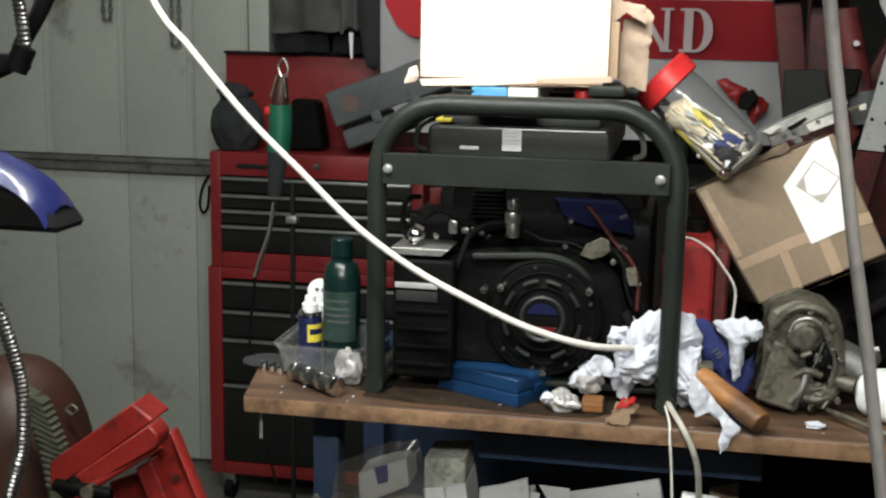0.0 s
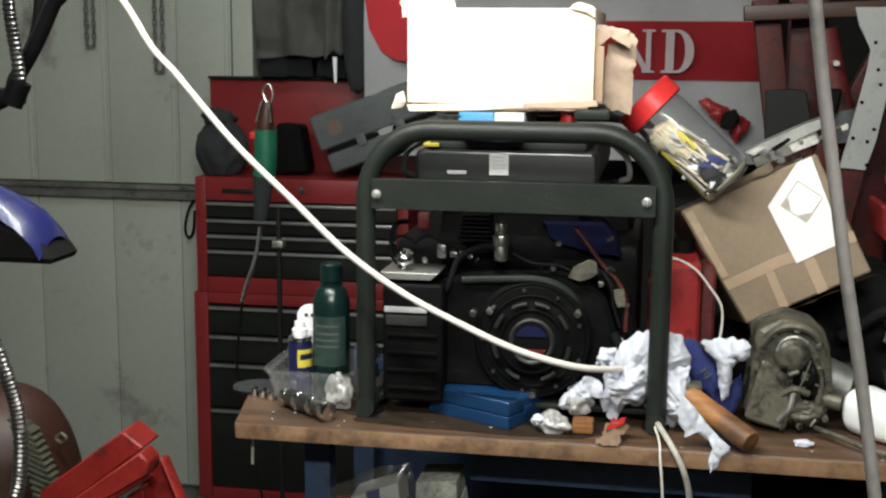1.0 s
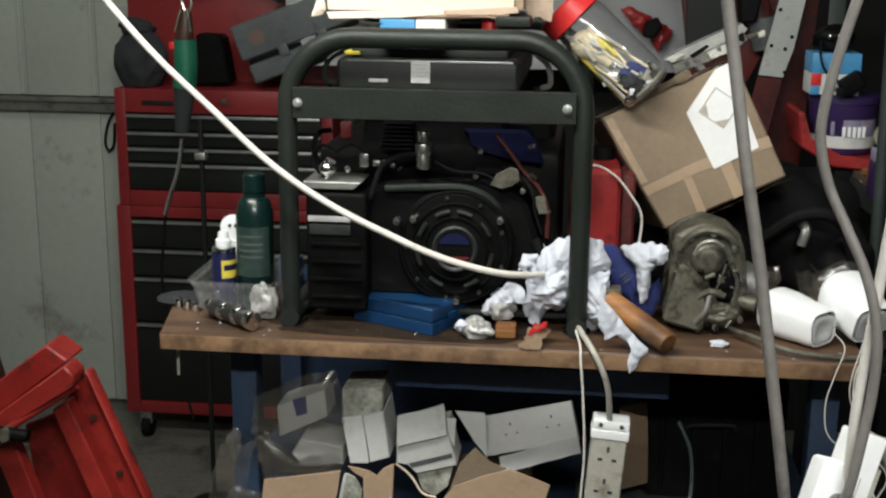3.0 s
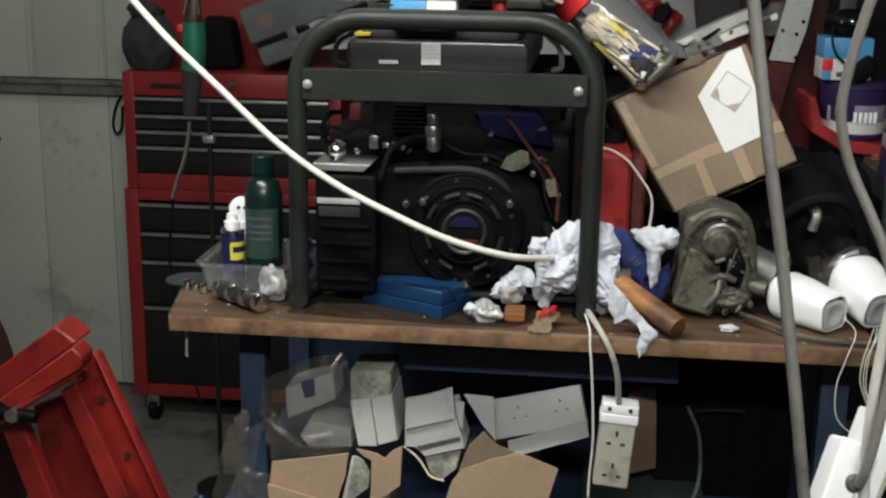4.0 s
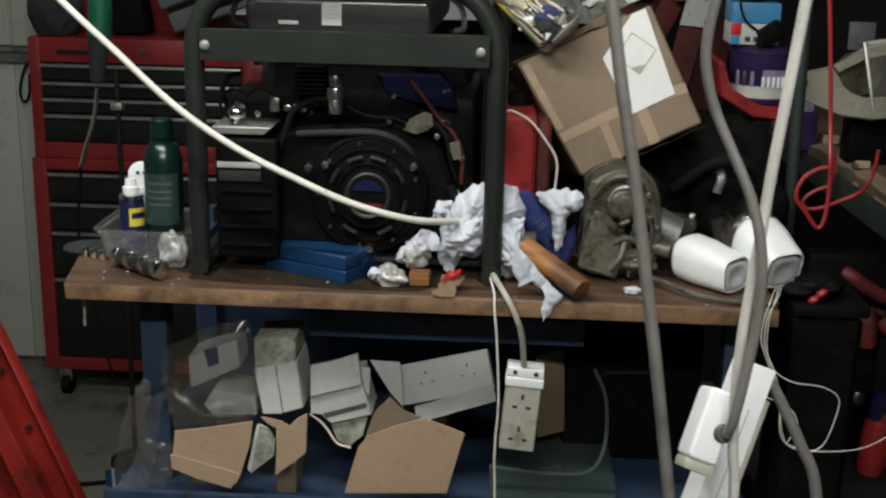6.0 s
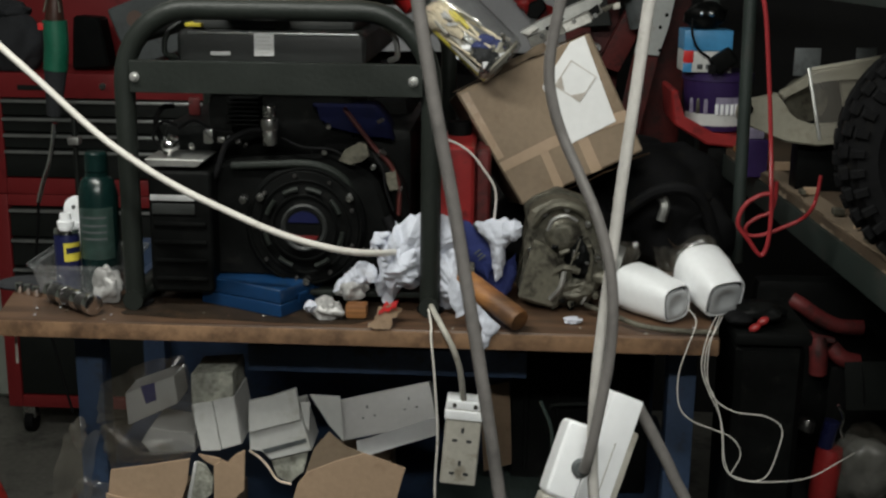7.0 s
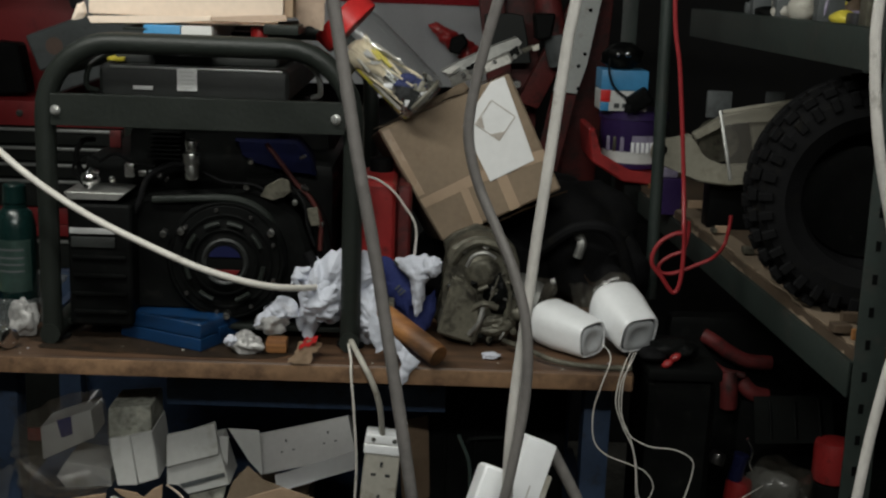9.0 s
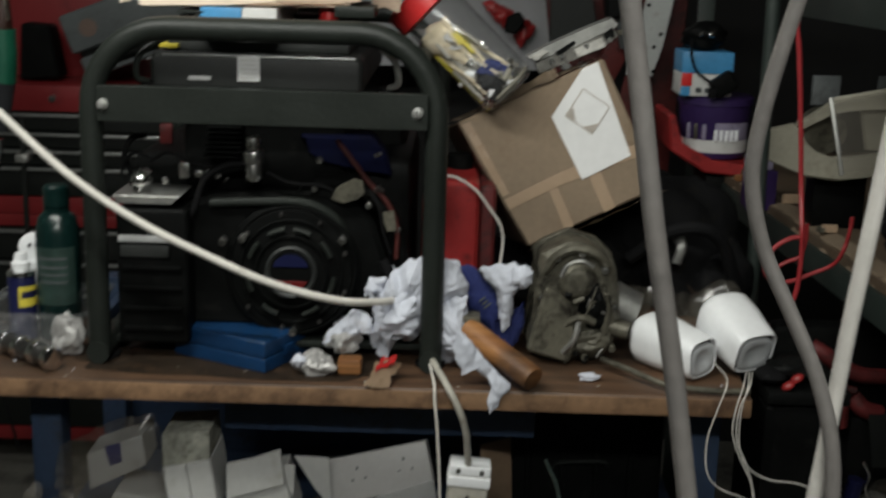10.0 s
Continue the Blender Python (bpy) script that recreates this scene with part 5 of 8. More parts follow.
rc = thing("fuel_can", (0.25, 0.22, 0.95), "red plastic fuel can standing behind the generator frame", "fuel can")
part("can_body", span(B(), (0.222, 0.16, 0.9505), (0.277, 0.32, 1.18), 0.012, seg=3), RED, rc)
# Shoulders in the darker red, their dimness put into the colour.
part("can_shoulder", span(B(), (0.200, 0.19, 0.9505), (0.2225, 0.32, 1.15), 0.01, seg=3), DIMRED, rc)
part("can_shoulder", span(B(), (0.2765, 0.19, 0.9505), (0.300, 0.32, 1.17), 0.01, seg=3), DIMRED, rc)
part("can_cap", rod(B(), (0.25, 0.27, 1.18), (0.25, 0.27, 1.2), 0.018), BLACK, rc)
single("thin_white_wire", tube(B(), [(0.226, 0.15, 1.18), (0.238, 0.148, 1.19), (0.267, 0.15, 1.175), (0.29, 0.15, 1.148), (0.308, 0.15, 1.115), (0.305, 0.15, 1.06), (0.302, 0.14, 1.03)], 0.0018, 8), CABLEWHITE, "thin white wire looped over the fuel can", "wire")

rg = thing("rag_heap", (0.2, 0.12, 0.95), "heap of crumpled pale blue-white paper rags", "rags", kind="stuff")
for c, s, sd in (((0.180, 0.125, 1.025), (0.03, 0.02, 0.045), 1), ((0.112, 0.12, 0.992), (0.022, 0.02, 0.016), 4), ((0.236, 0.125, 1.05), (0.022, 0.02, 0.034), 5), ((0.245, 0.105, 0.985), (0.022, 0.02, 0.03), 6)):
    part("crumple", wad(B(), c, s, sd, 0.4, 4, 0.951, 5, 0.16), RAG, rg, smooth=0.45)
for outline, y, bulge, sd in (
    ([(0.136, 1.054), (0.149, 1.031), (0.164, 1.071), (0.183, 1.086), (0.201, 1.094), (0.219, 1.084), (0.221, 1.007), (0.194, 0.981), (0.176, 0.985), (0.165, 0.966), (0.16, 0.95), (0.149, 0.961), (0.138, 0.983), (0.144, 1.014)], 0.095, 0.022, 11),
    ([(0.104, 1.01), (0.113, 1.022), (0.138, 1.016), (0.143, 0.993), (0.114, 0.984), (0.077, 0.976), (0.083, 0.99)], 0.09, 0.014, 12),
    ([(0.13, 1.039), (0.136, 1.061), (0.158, 1.065), (0.163, 1.036)], 0.1, 0.008, 13),
    ([(0.150, 1.005), (0.172, 1.040), (0.198, 1.046), (0.204, 1.012), (0.190, 0.992), (0.165, 0.988)], 0.072, 0.012, 14),
    ([(0.219, 1.086), (0.236, 1.09), (0.251, 1.083), (0.265, 1.062), (0.265, 1.04), (0.252, 1.035), (0.221, 1.022)], 0.095, 0.018, 15),
    ([(0.224, 1.036), (0.262, 1.049), (0.265, 1.012), (0.272, 0.979), (0.285, 0.961), (0.273, 0.951), (0.255, 0.956), (0.23, 0.973)], 0.082, 0.02, 16),
):
    part("loose_fold", rag_piece(B(), outline, y, bulge, sd), RAG, rg, smooth=0.5)
part("hanging_tail", rag_piece(B(), [(0.287, 0.975), (0.30, 0.975), (0.319, 0.958), (0.313, 0.951), (0.306, 0.944), (0.303, 0.933), (0.294, 0.922), (0.2915, 0.932), (0.2905, 0.943), (0.296, 0.960)], -0.006, 0.003, 17, 0.0022), RAG, rg, smooth=0.5)
part("loose_fold", rag_piece(B(), [(0.2501, 1.0249), (0.268, 1.0099), (0.2855, 0.9886), (0.3046, 0.9673), (0.319, 0.9548), (0.3097, 0.9385), (0.2948, 0.9593), (0.2717, 0.9739), (0.2585, 0.9637), (0.2485, 0.9903)], 0.015, 0.004, 18, 0.003), RAG, rg, smooth=0.5)
rg2 = thing("paper_towel", (0.32, 0.15, 0.95), "crumpled white paper towel hanging over blue cloth", "paper towel")
part("towel", rag_piece(B(), [(0.278, 1.077), (0.3, 1.083), (0.325, 1.085), (0.344, 1.078), (0.345, 1.06), (0.332, 1.05), (0.323, 1.04), (0.325, 1.029), (0.321, 0.999), (0.311, 0.993), (0.305, 1.017), (0.302, 1.047), (0.287, 1.061)], 0.112, 0.012, 22, 0.005, 0.026), RAG, rg2, smooth=0.5)
part("towel_roll", rag_piece(B(), [(0.318, 1.064), (0.322, 1.082), (0.336, 1.086), (0.347, 1.077), (0.346, 1.061), (0.333, 1.054)], 0.098, 0.008, 23, 0.003, 0.022), RAG, rg2, smooth=0.5)
part("crumple", wad(B(), (0.315, 0.135, 1.06), (0.024, 0.016, 0.016), 24, 0.3, 4, n=5, fine_part=0.15), RAG, rg2, smooth=0.45)
bc = thing("blue_packet", (0.29, 0.16, 0.95), "dark blue printed cloth packet leaning in the rags", "packet")
part("wrapper", rag_piece(B(), [(0.251, 1.076), (0.267, 1.078), (0.305, 1.038), (0.311, 1.012), (0.299, 0.988), (0.268, 1.02)], 0.13, 0.006, 31, 0.002, 0.05), RAGBLUE, bc)
bpm = frame_of((0.267, 0.121, 1.066), (0.045, 0.0, -0.05), (0.5, 0, 0.5))
for k, (a, b) in enumerate(((0.036, 0.010), (0.042, 0.009), (0.047, 0.012))):
    part("print_bar", box(B(), (a, 0.0, -0.010), (0.0022, 0.001, b), 0, bpm), CASEGREY, bc)
part("grey_band", box(B(), (0.022, 0.001, 0.013), (0.04, 0.001, 0.006), 0, bpm), CASEGREY, bc)
part("packet_base", rag_piece(B(), [(0.309, 0.975), (0.319, 1.005), (0.339, 1.028), (0.342, 1.002), (0.334, 0.972), (0.32, 0.953)], 0.135, 0.008, 33, 0.003, 0.03), RAGBLUE, bc)
part("packet_back", box(B(), (0.295, 0.15, 1.0), (0.06, 0.02, 0.098), 0.004), RAGBLUE, bc)

hm = thing("hammer", (0.31, 0.05, 0.95), "worn wooden hammer handle lying among rags", "hammer")
hp, hq = Vector((0.266, 0.076, 1.004)), Vector((0.343, -0.002, 0.970))
hd = (hq - hp).normalized()
part("handle", tube(B(), [hp, hp + hd * 0.05, hp + hd * 0.08, hq - hd * 0.01, hq], 0.0165, 16, 4), HANDLEWOOD, hm)
part("end_cap", rod(B(), hq - hd * 0.002, hq + hd * 0.004, 0.0166, 0.0155, bev=0.002), HANDLEWOOD, hm)
part("head", box(B(), hp - hd * 0.015, (0.05, 0.03, 0.03), 0.004), CAST, hm)

# gearbox casing
gb = thing("gearbox_casing", (0.41, 0.14, 0.95), "oily cast aluminium gearbox casing on the bench", "gearbox")
poly = [(0.352, 1.088), (0.366, 1.10), (0.398, 1.115), (0.432, 1.104), (0.453, 1.084), (0.461, 1.06), (0.467, 0.998), (0.455, 0.972), (0.44, 0.9515), (0.365, 0.9515), (0.342, 0.972), (0.349, 1.011), (0.36, 1.055)]
part("housing", prism(B(), poly, 0.085, Matrix.Translation((0, 0.16, 0)), 0.009), CAST, gb)
part("flange", prism(B(), [(0.407 + (x - 0.407) * 1.06, 1.03 + (z - 1.03) * 1.03 + 0.0025) for x, z in poly], 0.012, Matrix.Translation((0, 0.178, 0)), 0.002), CAST, gb)
part("cover_plate", prism(B(), [(0.364, 1.058), (0.380, 1.052), (0.398, 1.035), (0.410, 0.985), (0.400, 0.954), (0.343, 0.970)], 0.018, Matrix.Translation((0, 0.108, 0)), 0.004), CAST, gb, "flat oily cover plate")
part("boss", lathe(B(), [(0, 0.006), (0.010, 0.003), (0.018, 0.005), (0.025, 0.012), (0.032, 0.034)], Matrix.Translation((0.406, 0.100, 1.062)) @ Matrix.Rotation(-math.pi / 2, 4, "X"), 28), CAST, gb)
part("boss_ring", tube(B(), [(0.383, 0.1, 1.072), (0.391, 0.098, 1.088), (0.408, 0.097, 1.094), (0.424, 0.099, 1.086)], 0.0028, 8), ALU, gb, "worn bright rim")
part("rib", tube(B(), [(0.363, 0.114, 1.075), (0.377, 0.108, 1.097), (0.399, 0.106, 1.108), (0.426, 0.108, 1.102), (0.444, 0.114, 1.086)], 0.006, 8), CAST, gb)
part("rib", tube(B(), [(0.436, 0.112, 1.06), (0.446, 0.112, 1.03), (0.444, 0.112, 0.995)], 0.005, 8), CAST, gb)
# Two lumps fill the right half of the casing, the upper one black.
part("side_pocket", lump(B(), (0.432, 0.118, 1.03), (0.02, 0.014, 0.03), 231, 0.5, 2.2, 4), BLACK, gb, "dark lump on the casing right half")
part("side_pocket", lump(B(), (0.425, 0.116, 0.98), (0.026, 0.014, 0.018), 232, 0.5, 2.2, 4), CAST, gb)
part("selector_arm", tube(B(), [(0.39, 0.104, 1.005), (0.408, 0.098, 1.018), (0.43, 0.1, 1.012)], 0.005, 8), CAST, gb)
part("selector_arm", tube(B(), [(0.41, 0.1, 1.02), (0.404, 0.096, 0.99), (0.39, 0.1, 0.97)], 0.004, 8), ALU, gb)
part("shaft_stub", rod(B(), (0.448, 0.13, 1.0), (0.478, 0.12, 0.995), 0.012), CAST, gb)
part("output_flange", rod(B(), (0.46, 0.17, 1.02), (0.495, 0.165, 1.01), 0.03, 0.024), ALU, gb, "grey end flange")
for bx_, bz in ((0.356, 0.975), (0.36, 1.04), (0.378, 1.095), (0.41, 1.102), (0.44, 1.08), (0.456, 1.03), (0.455, 0.975), (0.42, 0.962), (0.43, 1.03), (0.412, 0.985)):
    part("casing_bolt", rod(B(), (bx_, 0.118, bz), (bx_, 0.104, bz), 0.0048, seg=8, bev=0.0006), STEEL if bz > 1.02 else CAST, gb)
rng = random.Random(77)
for k in range(16):
    p = Vector((rng.uniform(0.398, 0.448), 0.107, rng.uniform(0.962, 1.05)))
    q = p + Vector((rng.uniform(-0.014, 0.014), rng.uniform(-0.008, 0.002), rng.uniform(-0.014, 0.014)))
    part("linkage", rod(B(), p, q, rng.uniform(0.0016, 0.0045), seg=8, bev=0.0006), (CAST, CAST, BLACK, ALU)[k % 4], gb)
part("dipstick_wire", tube(B(), [(0.43, 0.1, 1.06), (0.42, 0.097, 1.03), (0.408, 0.096, 1.0), (0.398, 0.098, 0.972), (0.394, 0.1, 0.955)], 0.0012, 6), CAST, gb)

# cameras
def security_camera(back, face, s0, s1, roll):
    back, face = Vector(back), Vector(face)
    d = face - back
    m = Matrix.Translation(back) @ d.to_track_quat("Z", "Y").to_matrix().to_4x4() @ Matrix.Rotation(roll, 4, "Z")
    L = d.length
    th = thing("security_camera", (back + face) / 2, "white plastic security camera with grey square face", "camera", "security cameras")
    b = B()

    def ring(z, s, e=4.0, n=28):
        out = []
        for k in range(n):
            a = 2 * math.pi * k / n
            c, q = math.cos(a), math.sin(a)
            r = s / (abs(c) ** e + abs(q) ** e) ** (1 / e)
            out.append(b.verts.new(m @ Vector((r * c, r * q, z))))
        return out

    rings = []
    for k in range(7):
        a = math.pi / 2 * (k + 0.35) / 7.35
        rings.append(ring(0.03 * (1 - math.cos(a)), s0 * math.sin(a), 2.2 + 0.1 * k))
    rings += [ring(L * 0.5, s0 * 0.96, 2.9), ring(L * 0.75, s0 * 0.5 + s1 * 0.47, 3.2), ring(L * 0.93, s0 * 0.16 + s1 * 0.85, 3.6), ring(L, s1), ring(L + 0.003, s1 * 0.97), ring(L + 0.003, s1 * 0.92), ring(L - 0.011, s1 * 0.9)]
    for p, q in zip(rings, rings[1:]):
        for k in range(28):
            b.faces.new((p[k], p[(k + 1) % 28], q[(k + 1) % 28], q[k]))
    b.faces.new(rings[0][::-1])
    b.faces.new(rings[-1])
    part("shell", b, WHITEPLASTIC, th)
    b = B()

    def ringplate(z0, z1, s):
        p = []
        for z in (z0, z1):
            row = []
            for k in range(28):
                a = 2 * math.pi * k / 28
                c, q = math.cos(a), math.sin(a)
                r = s / (abs(c) ** 4 + abs(q) ** 4) ** 0.25
                row.append(b.verts.new(m @ Vector((r * c, r * q, z))))
            p.append(row)
        for k in range(28):
            b.faces.new((p[0][k], p[0][(k + 1) % 28], p[1][(k + 1) % 28], p[1][k]))
        b.faces.new(p[0][::-1])
        b.faces.new(p[1])

    ringplate(L - 0.010, L - 0.0035, s1 * 0.89)
    fc = part("face_rim", b, DARKGREY, th, "dark grey face rim")
    b = B()
    inv = m.to_3x3().inverted()
    low = inv @ Vector((0.45, 0.0, -0.9))
    low.z = 0
    low = low.normalized() * s1 * 0.11
    rows = []
    for z, s, e in ((L - 0.003, 0.80, 4.0), (L + 0.0022, 0.795, 4.0), (L + 0.0028, 0.76, 4.0), (L + 0.0028, 0.58, 3.0), (L + 0.0018, 0.48, 2.3), (L - 0.0008, 0.33, 2.0), (L - 0.0022, 0.2, 2.0), (L - 0.0026, 0.09, 2.0)):
        rows.append([])
        for k in range(32):
            a = 2 * math.pi * k / 32
            c, q = math.cos(a), math.sin(a)
            r = s * s1 / (abs(c) ** e + abs(q) ** e) ** (1 / e)
            rows[-1].append(b.verts.new(m @ (Vector((r * c, r * q, z)) + low)))
    for p, q in zip(rows, rows[1:]):
        for k in range(32):
            b.faces.new((p[k], p[(k + 1) % 32], q[(k + 1) % 32], q[k]))
    b.faces.new(rows[-1])
    part("face_plate", b, GREYLENS, fc, "light grey plate with a round dimple")
    return th


security_camera((0.494, 0.150, 0.987), (0.563, 0.062, 0.981), 0.034, 0.0255, 0.12)
security_camera((0.594, 0.155, 1.022), (0.631, 0.070, 0.988), 0.039, 0.0295, 0.06)
for k, pts in enumerate((
    [(0.588, 0.06, 0.968), (0.592, 0.0, 0.965), (0.58, -0.012, 0.93), (0.571, -0.012, 0.892), (0.574, -0.012, 0.85), (0.592, -0.012, 0.828), (0.625, -0.012, 0.815), (0.650, -0.012, 0.803), (0.662, -0.012, 0.78), (0.650, -0.012, 0.75)],
    [(0.63, 0.06, 0.956), (0.612, 0.0, 0.957), (0.603, -0.01, 0.93), (0.602, -0.01, 0.90), (0.614, -0.01, 0.868), (0.630, -0.01, 0.835), (0.636, -0.01, 0.80), (0.640, -0.01, 0.765), (0.65, -0.01, 0.748)],
    [(0.634, 0.06, 0.956), (0.618, 0.0, 0.957), (0.609, -0.014, 0.93), (0.61, -0.014, 0.89), (0.622, -0.014, 0.86), (0.65, -0.014, 0.843), (0.69, -0.014, 0.838), (0.714, -0.014, 0.822), (0.712, -0.014, 0.79), (0.70, -0.014, 0.752), (0.68, -0.014, 0.742), (0.65, -0.014, 0.75)],
    [(0.638, 0.06, 0.956), (0.62, 0.0, 0.957), (0.606, -0.016, 0.935), (0.606, -0.016, 0.895), (0.622, -0.016, 0.86), (0.634, -0.016, 0.82), (0.641, -0.016, 0.77), (0.66, -0.016, 0.745), (0.72, -0.012, 0.742), (0.765, 0.0, 0.746), (0.81, 0.03, 0.757), (0.85, 0.1, 0.74)],
)):
    single("camera_lead", tube(B(), [(x - 0.009, y, z + 0.008) for x, y, z in pts], 0.0008, 8), CABLEWHITE, "thin white camera lead dangling over the bench edge", "cable", "camera leads")
ac = thing("grey_pipe", (0.55, 0.05, 0.95), "thin bent grey metal pipe lying along the bench", "pipe")
part("pipe", tube(B(), [(0.44, 0.09, 0.966), (0.47, 0.055, 0.965), (0.51, 0.018, 0.960), (0.56, 0.008, 0.957), (0.615, 0.012, 0.955)], 0.0038, 10), CAST, ac)
fm = thing("plastic_wrap", (0.53, 0.22, 0.95), "crumpled clear plastic wrap behind the cameras", "plastic wrap")
for k, (c, u, v) in enumerate((((0.46, 0.20, 0.951), (0.07, 0.02, 0.0), (0.0, 0.02, 0.075)), ((0.475, 0.23, 0.951), (0.05, -0.03, 0.0), (-0.006, 0.012, 0.07)), ((0.548, 0.19, 0.951), (0.06, 0.01, 0.0), (-0.002, 0.02, 0.075)), ((0.575, 0.22, 0.951), (0.06, -0.03, 0.0), (-0.004, 0.0, 0.088)))):
    part("wrap", crushed(B(), c, u, v, 14, 0.012, 41 + 3 * k, 0, 0.12), FILM, fm, smooth=0.5)
cn = thing("battery_clip", (0.68, 0.08, 0.95), "red and black battery connector on the bench end", "connector")
for at in ((0.6704, 0.04, 0.9547), (0.6816, 0.044, 0.963)):
    part("red_jaw", ball(B(), (0, 0, 0), (0.009, 0.007, 0.0055), Matrix.Translation(at) @ Matrix.Rotation(-0.55, 4, "Y")), RED, cn)
for at, r in (((0.6574, 0.05, 0.9655), 0.0028), ((0.6766, 0.07, 0.973), 0.0024), ((0.6911, 0.07, 0.9738), 0.002)):
    part("contact", ball(B(), at, (r, r, r * 1.3)), CHROME, cn)
part("black_body", lump(B(), (0.683, 0.075, 0.966), (0.036, 0.026, 0.018), 45, 0.5, 2, 3, flat_base=0.951), BLACK, cn)
part("black_body", lump(B(), (0.652, 0.06, 0.962), (0.02, 0.02, 0.011), 46, 0.3, 2, 3, flat_base=0.951), RUBBER, cn)

# Added black block fills the dark at the bench end and carries the clip.
bn = thing("black_bin", (0.69, 0.12, FLOOR), "black block added under the battery clip, where it is only dark", "bin")
part("bin_body", prism(B(), [(0.655, FLOOR), (0.735, FLOOR), (0.745, 0.93), (0.648, 0.93)], 0.16, Matrix.Translation((0, 0.12, 0)), 0.01), BLACK, bn)
part("bin_rim", span(B(), (0.643, 0.032, 0.9305), (0.75, 0.208, 0.949), 0.006), BLACK, bn)

dark = thing("engine_parts", (0.6, 0.45, 0.95), "dark heap of greasy engine parts at the bench back", "engine parts", kind="stuff")
for k, (c, s) in enumerate((((0.45, 0.42, 1.0), (0.1, 0.1, 0.09)), ((0.58, 0.42, 1.04), (0.1, 0.1, 0.11)), ((0.635, 0.38, 1.0), (0.06, 0.08, 0.07)), ((0.36, 0.42, 1.0), (0.08, 0.1, 0.06)), ((0.50, 0.5, 1.1), (0.1, 0.08, 0.06)))):
    part("greasy_lump", lump(B(), c, s, 50 + k, 0.35, 1.8, 4, flat_base=0.951), RUBBER, dark)
part("pipe_end", tube(B(), [(0.56, 0.3, 1.09), (0.57, 0.28, 1.075), (0.565, 0.28, 1.05)], 0.008, 10), ALU, dark)
part("hose", tube(B(), [(0.5, 0.3, 1.05), (0.56, 0.27, 1.1), (0.62, 0.27, 1.09), (0.66, 0.3, 1.0)], 0.01, 10), RUBBER, dark)

# front of the generator
bb = thing("blue_box", (-0.03, 0.1, 0.95), "scratched blue plastic case on the bench, lid closed", "case")
bbm = frame_of((-0.117, 0.105, 0.951), (0.118, -0.062, 0), (0, 0, 1))
lower = part("case_base", span(B(), (0, 0, 0), (0.145, 0.105, 0.018), 0.0015, bbm, 3), BLUECASE, bb)
part("case_lid", span(B(), (0.0004, 0.0004, 0.0184), (0.144, 0.104, 0.040), 0.004, bbm, 3), BLUECASE, bb)
part("latch", span(B(), (0.1445, 0.04, 0.012), (0.148, 0.06, 0.026), 0.001, bbm), BLUECASE, bb)
fo = thing("crumpled_foil", (0.07, 0.04, 0.95), "ball of crumpled clear film and foil", "rubbish")
part("foil", wad(B(), (0.076, 0.045, 0.966), (0.025, 0.02, 0.016), 61, 0.45, 5, 0.951), FOIL, fo, smooth=0.45)
part("foil", wad(B(), (0.108, 0.085, 0.98), (0.024, 0.02, 0.015), 62, 0.45, 5, 0.951), FOIL, fo, smooth=0.45)
part("foil_end", lump(B(), (0.054, 0.04, 0.968), (0.01, 0.01, 0.008), 63, 0.6, 2.2, 3), RAG, fo, smooth=0.45)
single("wood_offcut", box(B(), (0.117, 0.05, 0.962), (0.03, 0.025, 0.02), 0.004, None), HANDLEWOOD, "small offcut of brown wood", "wood")
wr = thing("sweet_wrapper", (0.15, 0.03, 0.95), "red and brown crumpled wrapper at the bench edge", "wrapper")
part("wrapper", cloth(B(), (0.138, -0.004, 0.952), (0.03, 0.0, 0.0), (0.014, 0.04, 0.02), 8, 10, 0.006, 7, 40, 0.001, 0.2), CARD, wr, smooth=0.5)
part("wrapper", cloth(B(), (0.15, 0.02, 0.966), (0.024, 0.0, 0.008), (0.006, 0.02, 0.01), 8, 6, 0.006, 9, 50, 0.001, 0.2), REDPLASTIC, wr, smooth=0.5)
sc = thing("paper_scrap", (0.42, 0.06, 0.95), "small torn white paper scraps on the worktop", "scraps", kind="stuff")
part("scrap", lump(B(), (0.421, 0.05, 0.955), (0.013, 0.008, 0.005), 71, 0.6, 2.5, 3, flat_base=0.951), RAG, sc, smooth=0.5)
random.seed(12)
for k in range(26):
    px = random.uniform(-0.37, 0.61)
    part("scrap", lump(B(), (px, random.uniform(0.005, 0.06), 0.9515), (random.uniform(0.001, 0.0035), 0.002, 0.0012), 80 + k, 0.4, 2.5, 1, flat_base=0.9505), (RAG, OLDWHITE, CAST, PLY)[k % 4], sc, smooth=0.5)

# left end of the bench
tr = thing("plastic_tray", (-0.3, 0.15, 0.95), "clear plastic tub holding bottles and cans", "tub")
tm = Matrix.Translation((-0.302, 0.165, 0.951))
tw = B()
rim = [(-0.066, -0.07), (0.066, -0.07), (0.066, 0.07), (-0.066, 0.07)]
basep = [(-0.056, -0.06), (0.056, -0.06), (0.056, 0.06), (-0.056, 0.06)]
tv = [[tw.verts.new(tm @ Vector((x, y, z))) for x, y in ring_] for ring_, z in ((basep, 0.0), (rim, 0.052), ([(x * 1.06, y * 1.06) for x, y in rim], 0.053))]
tw.faces.new(tv[0])
for p, q in zip(tv, tv[1:]):
    for k in range(4):
        tw.faces.new((p[k], p[(k + 1) % 4], q[(k + 1) % 4], q[k]))
bmesh.ops.bevel(tw, geom=tw.edges[:], offset=0.006, segments=2, affect="EDGES")
part("tub_wall", tw, MILKY, tr)
wc = thing("spray_can", (-0.322, 0.15, 0.953), "navy blue spray can with yellow label and white nozzle", "spray can")
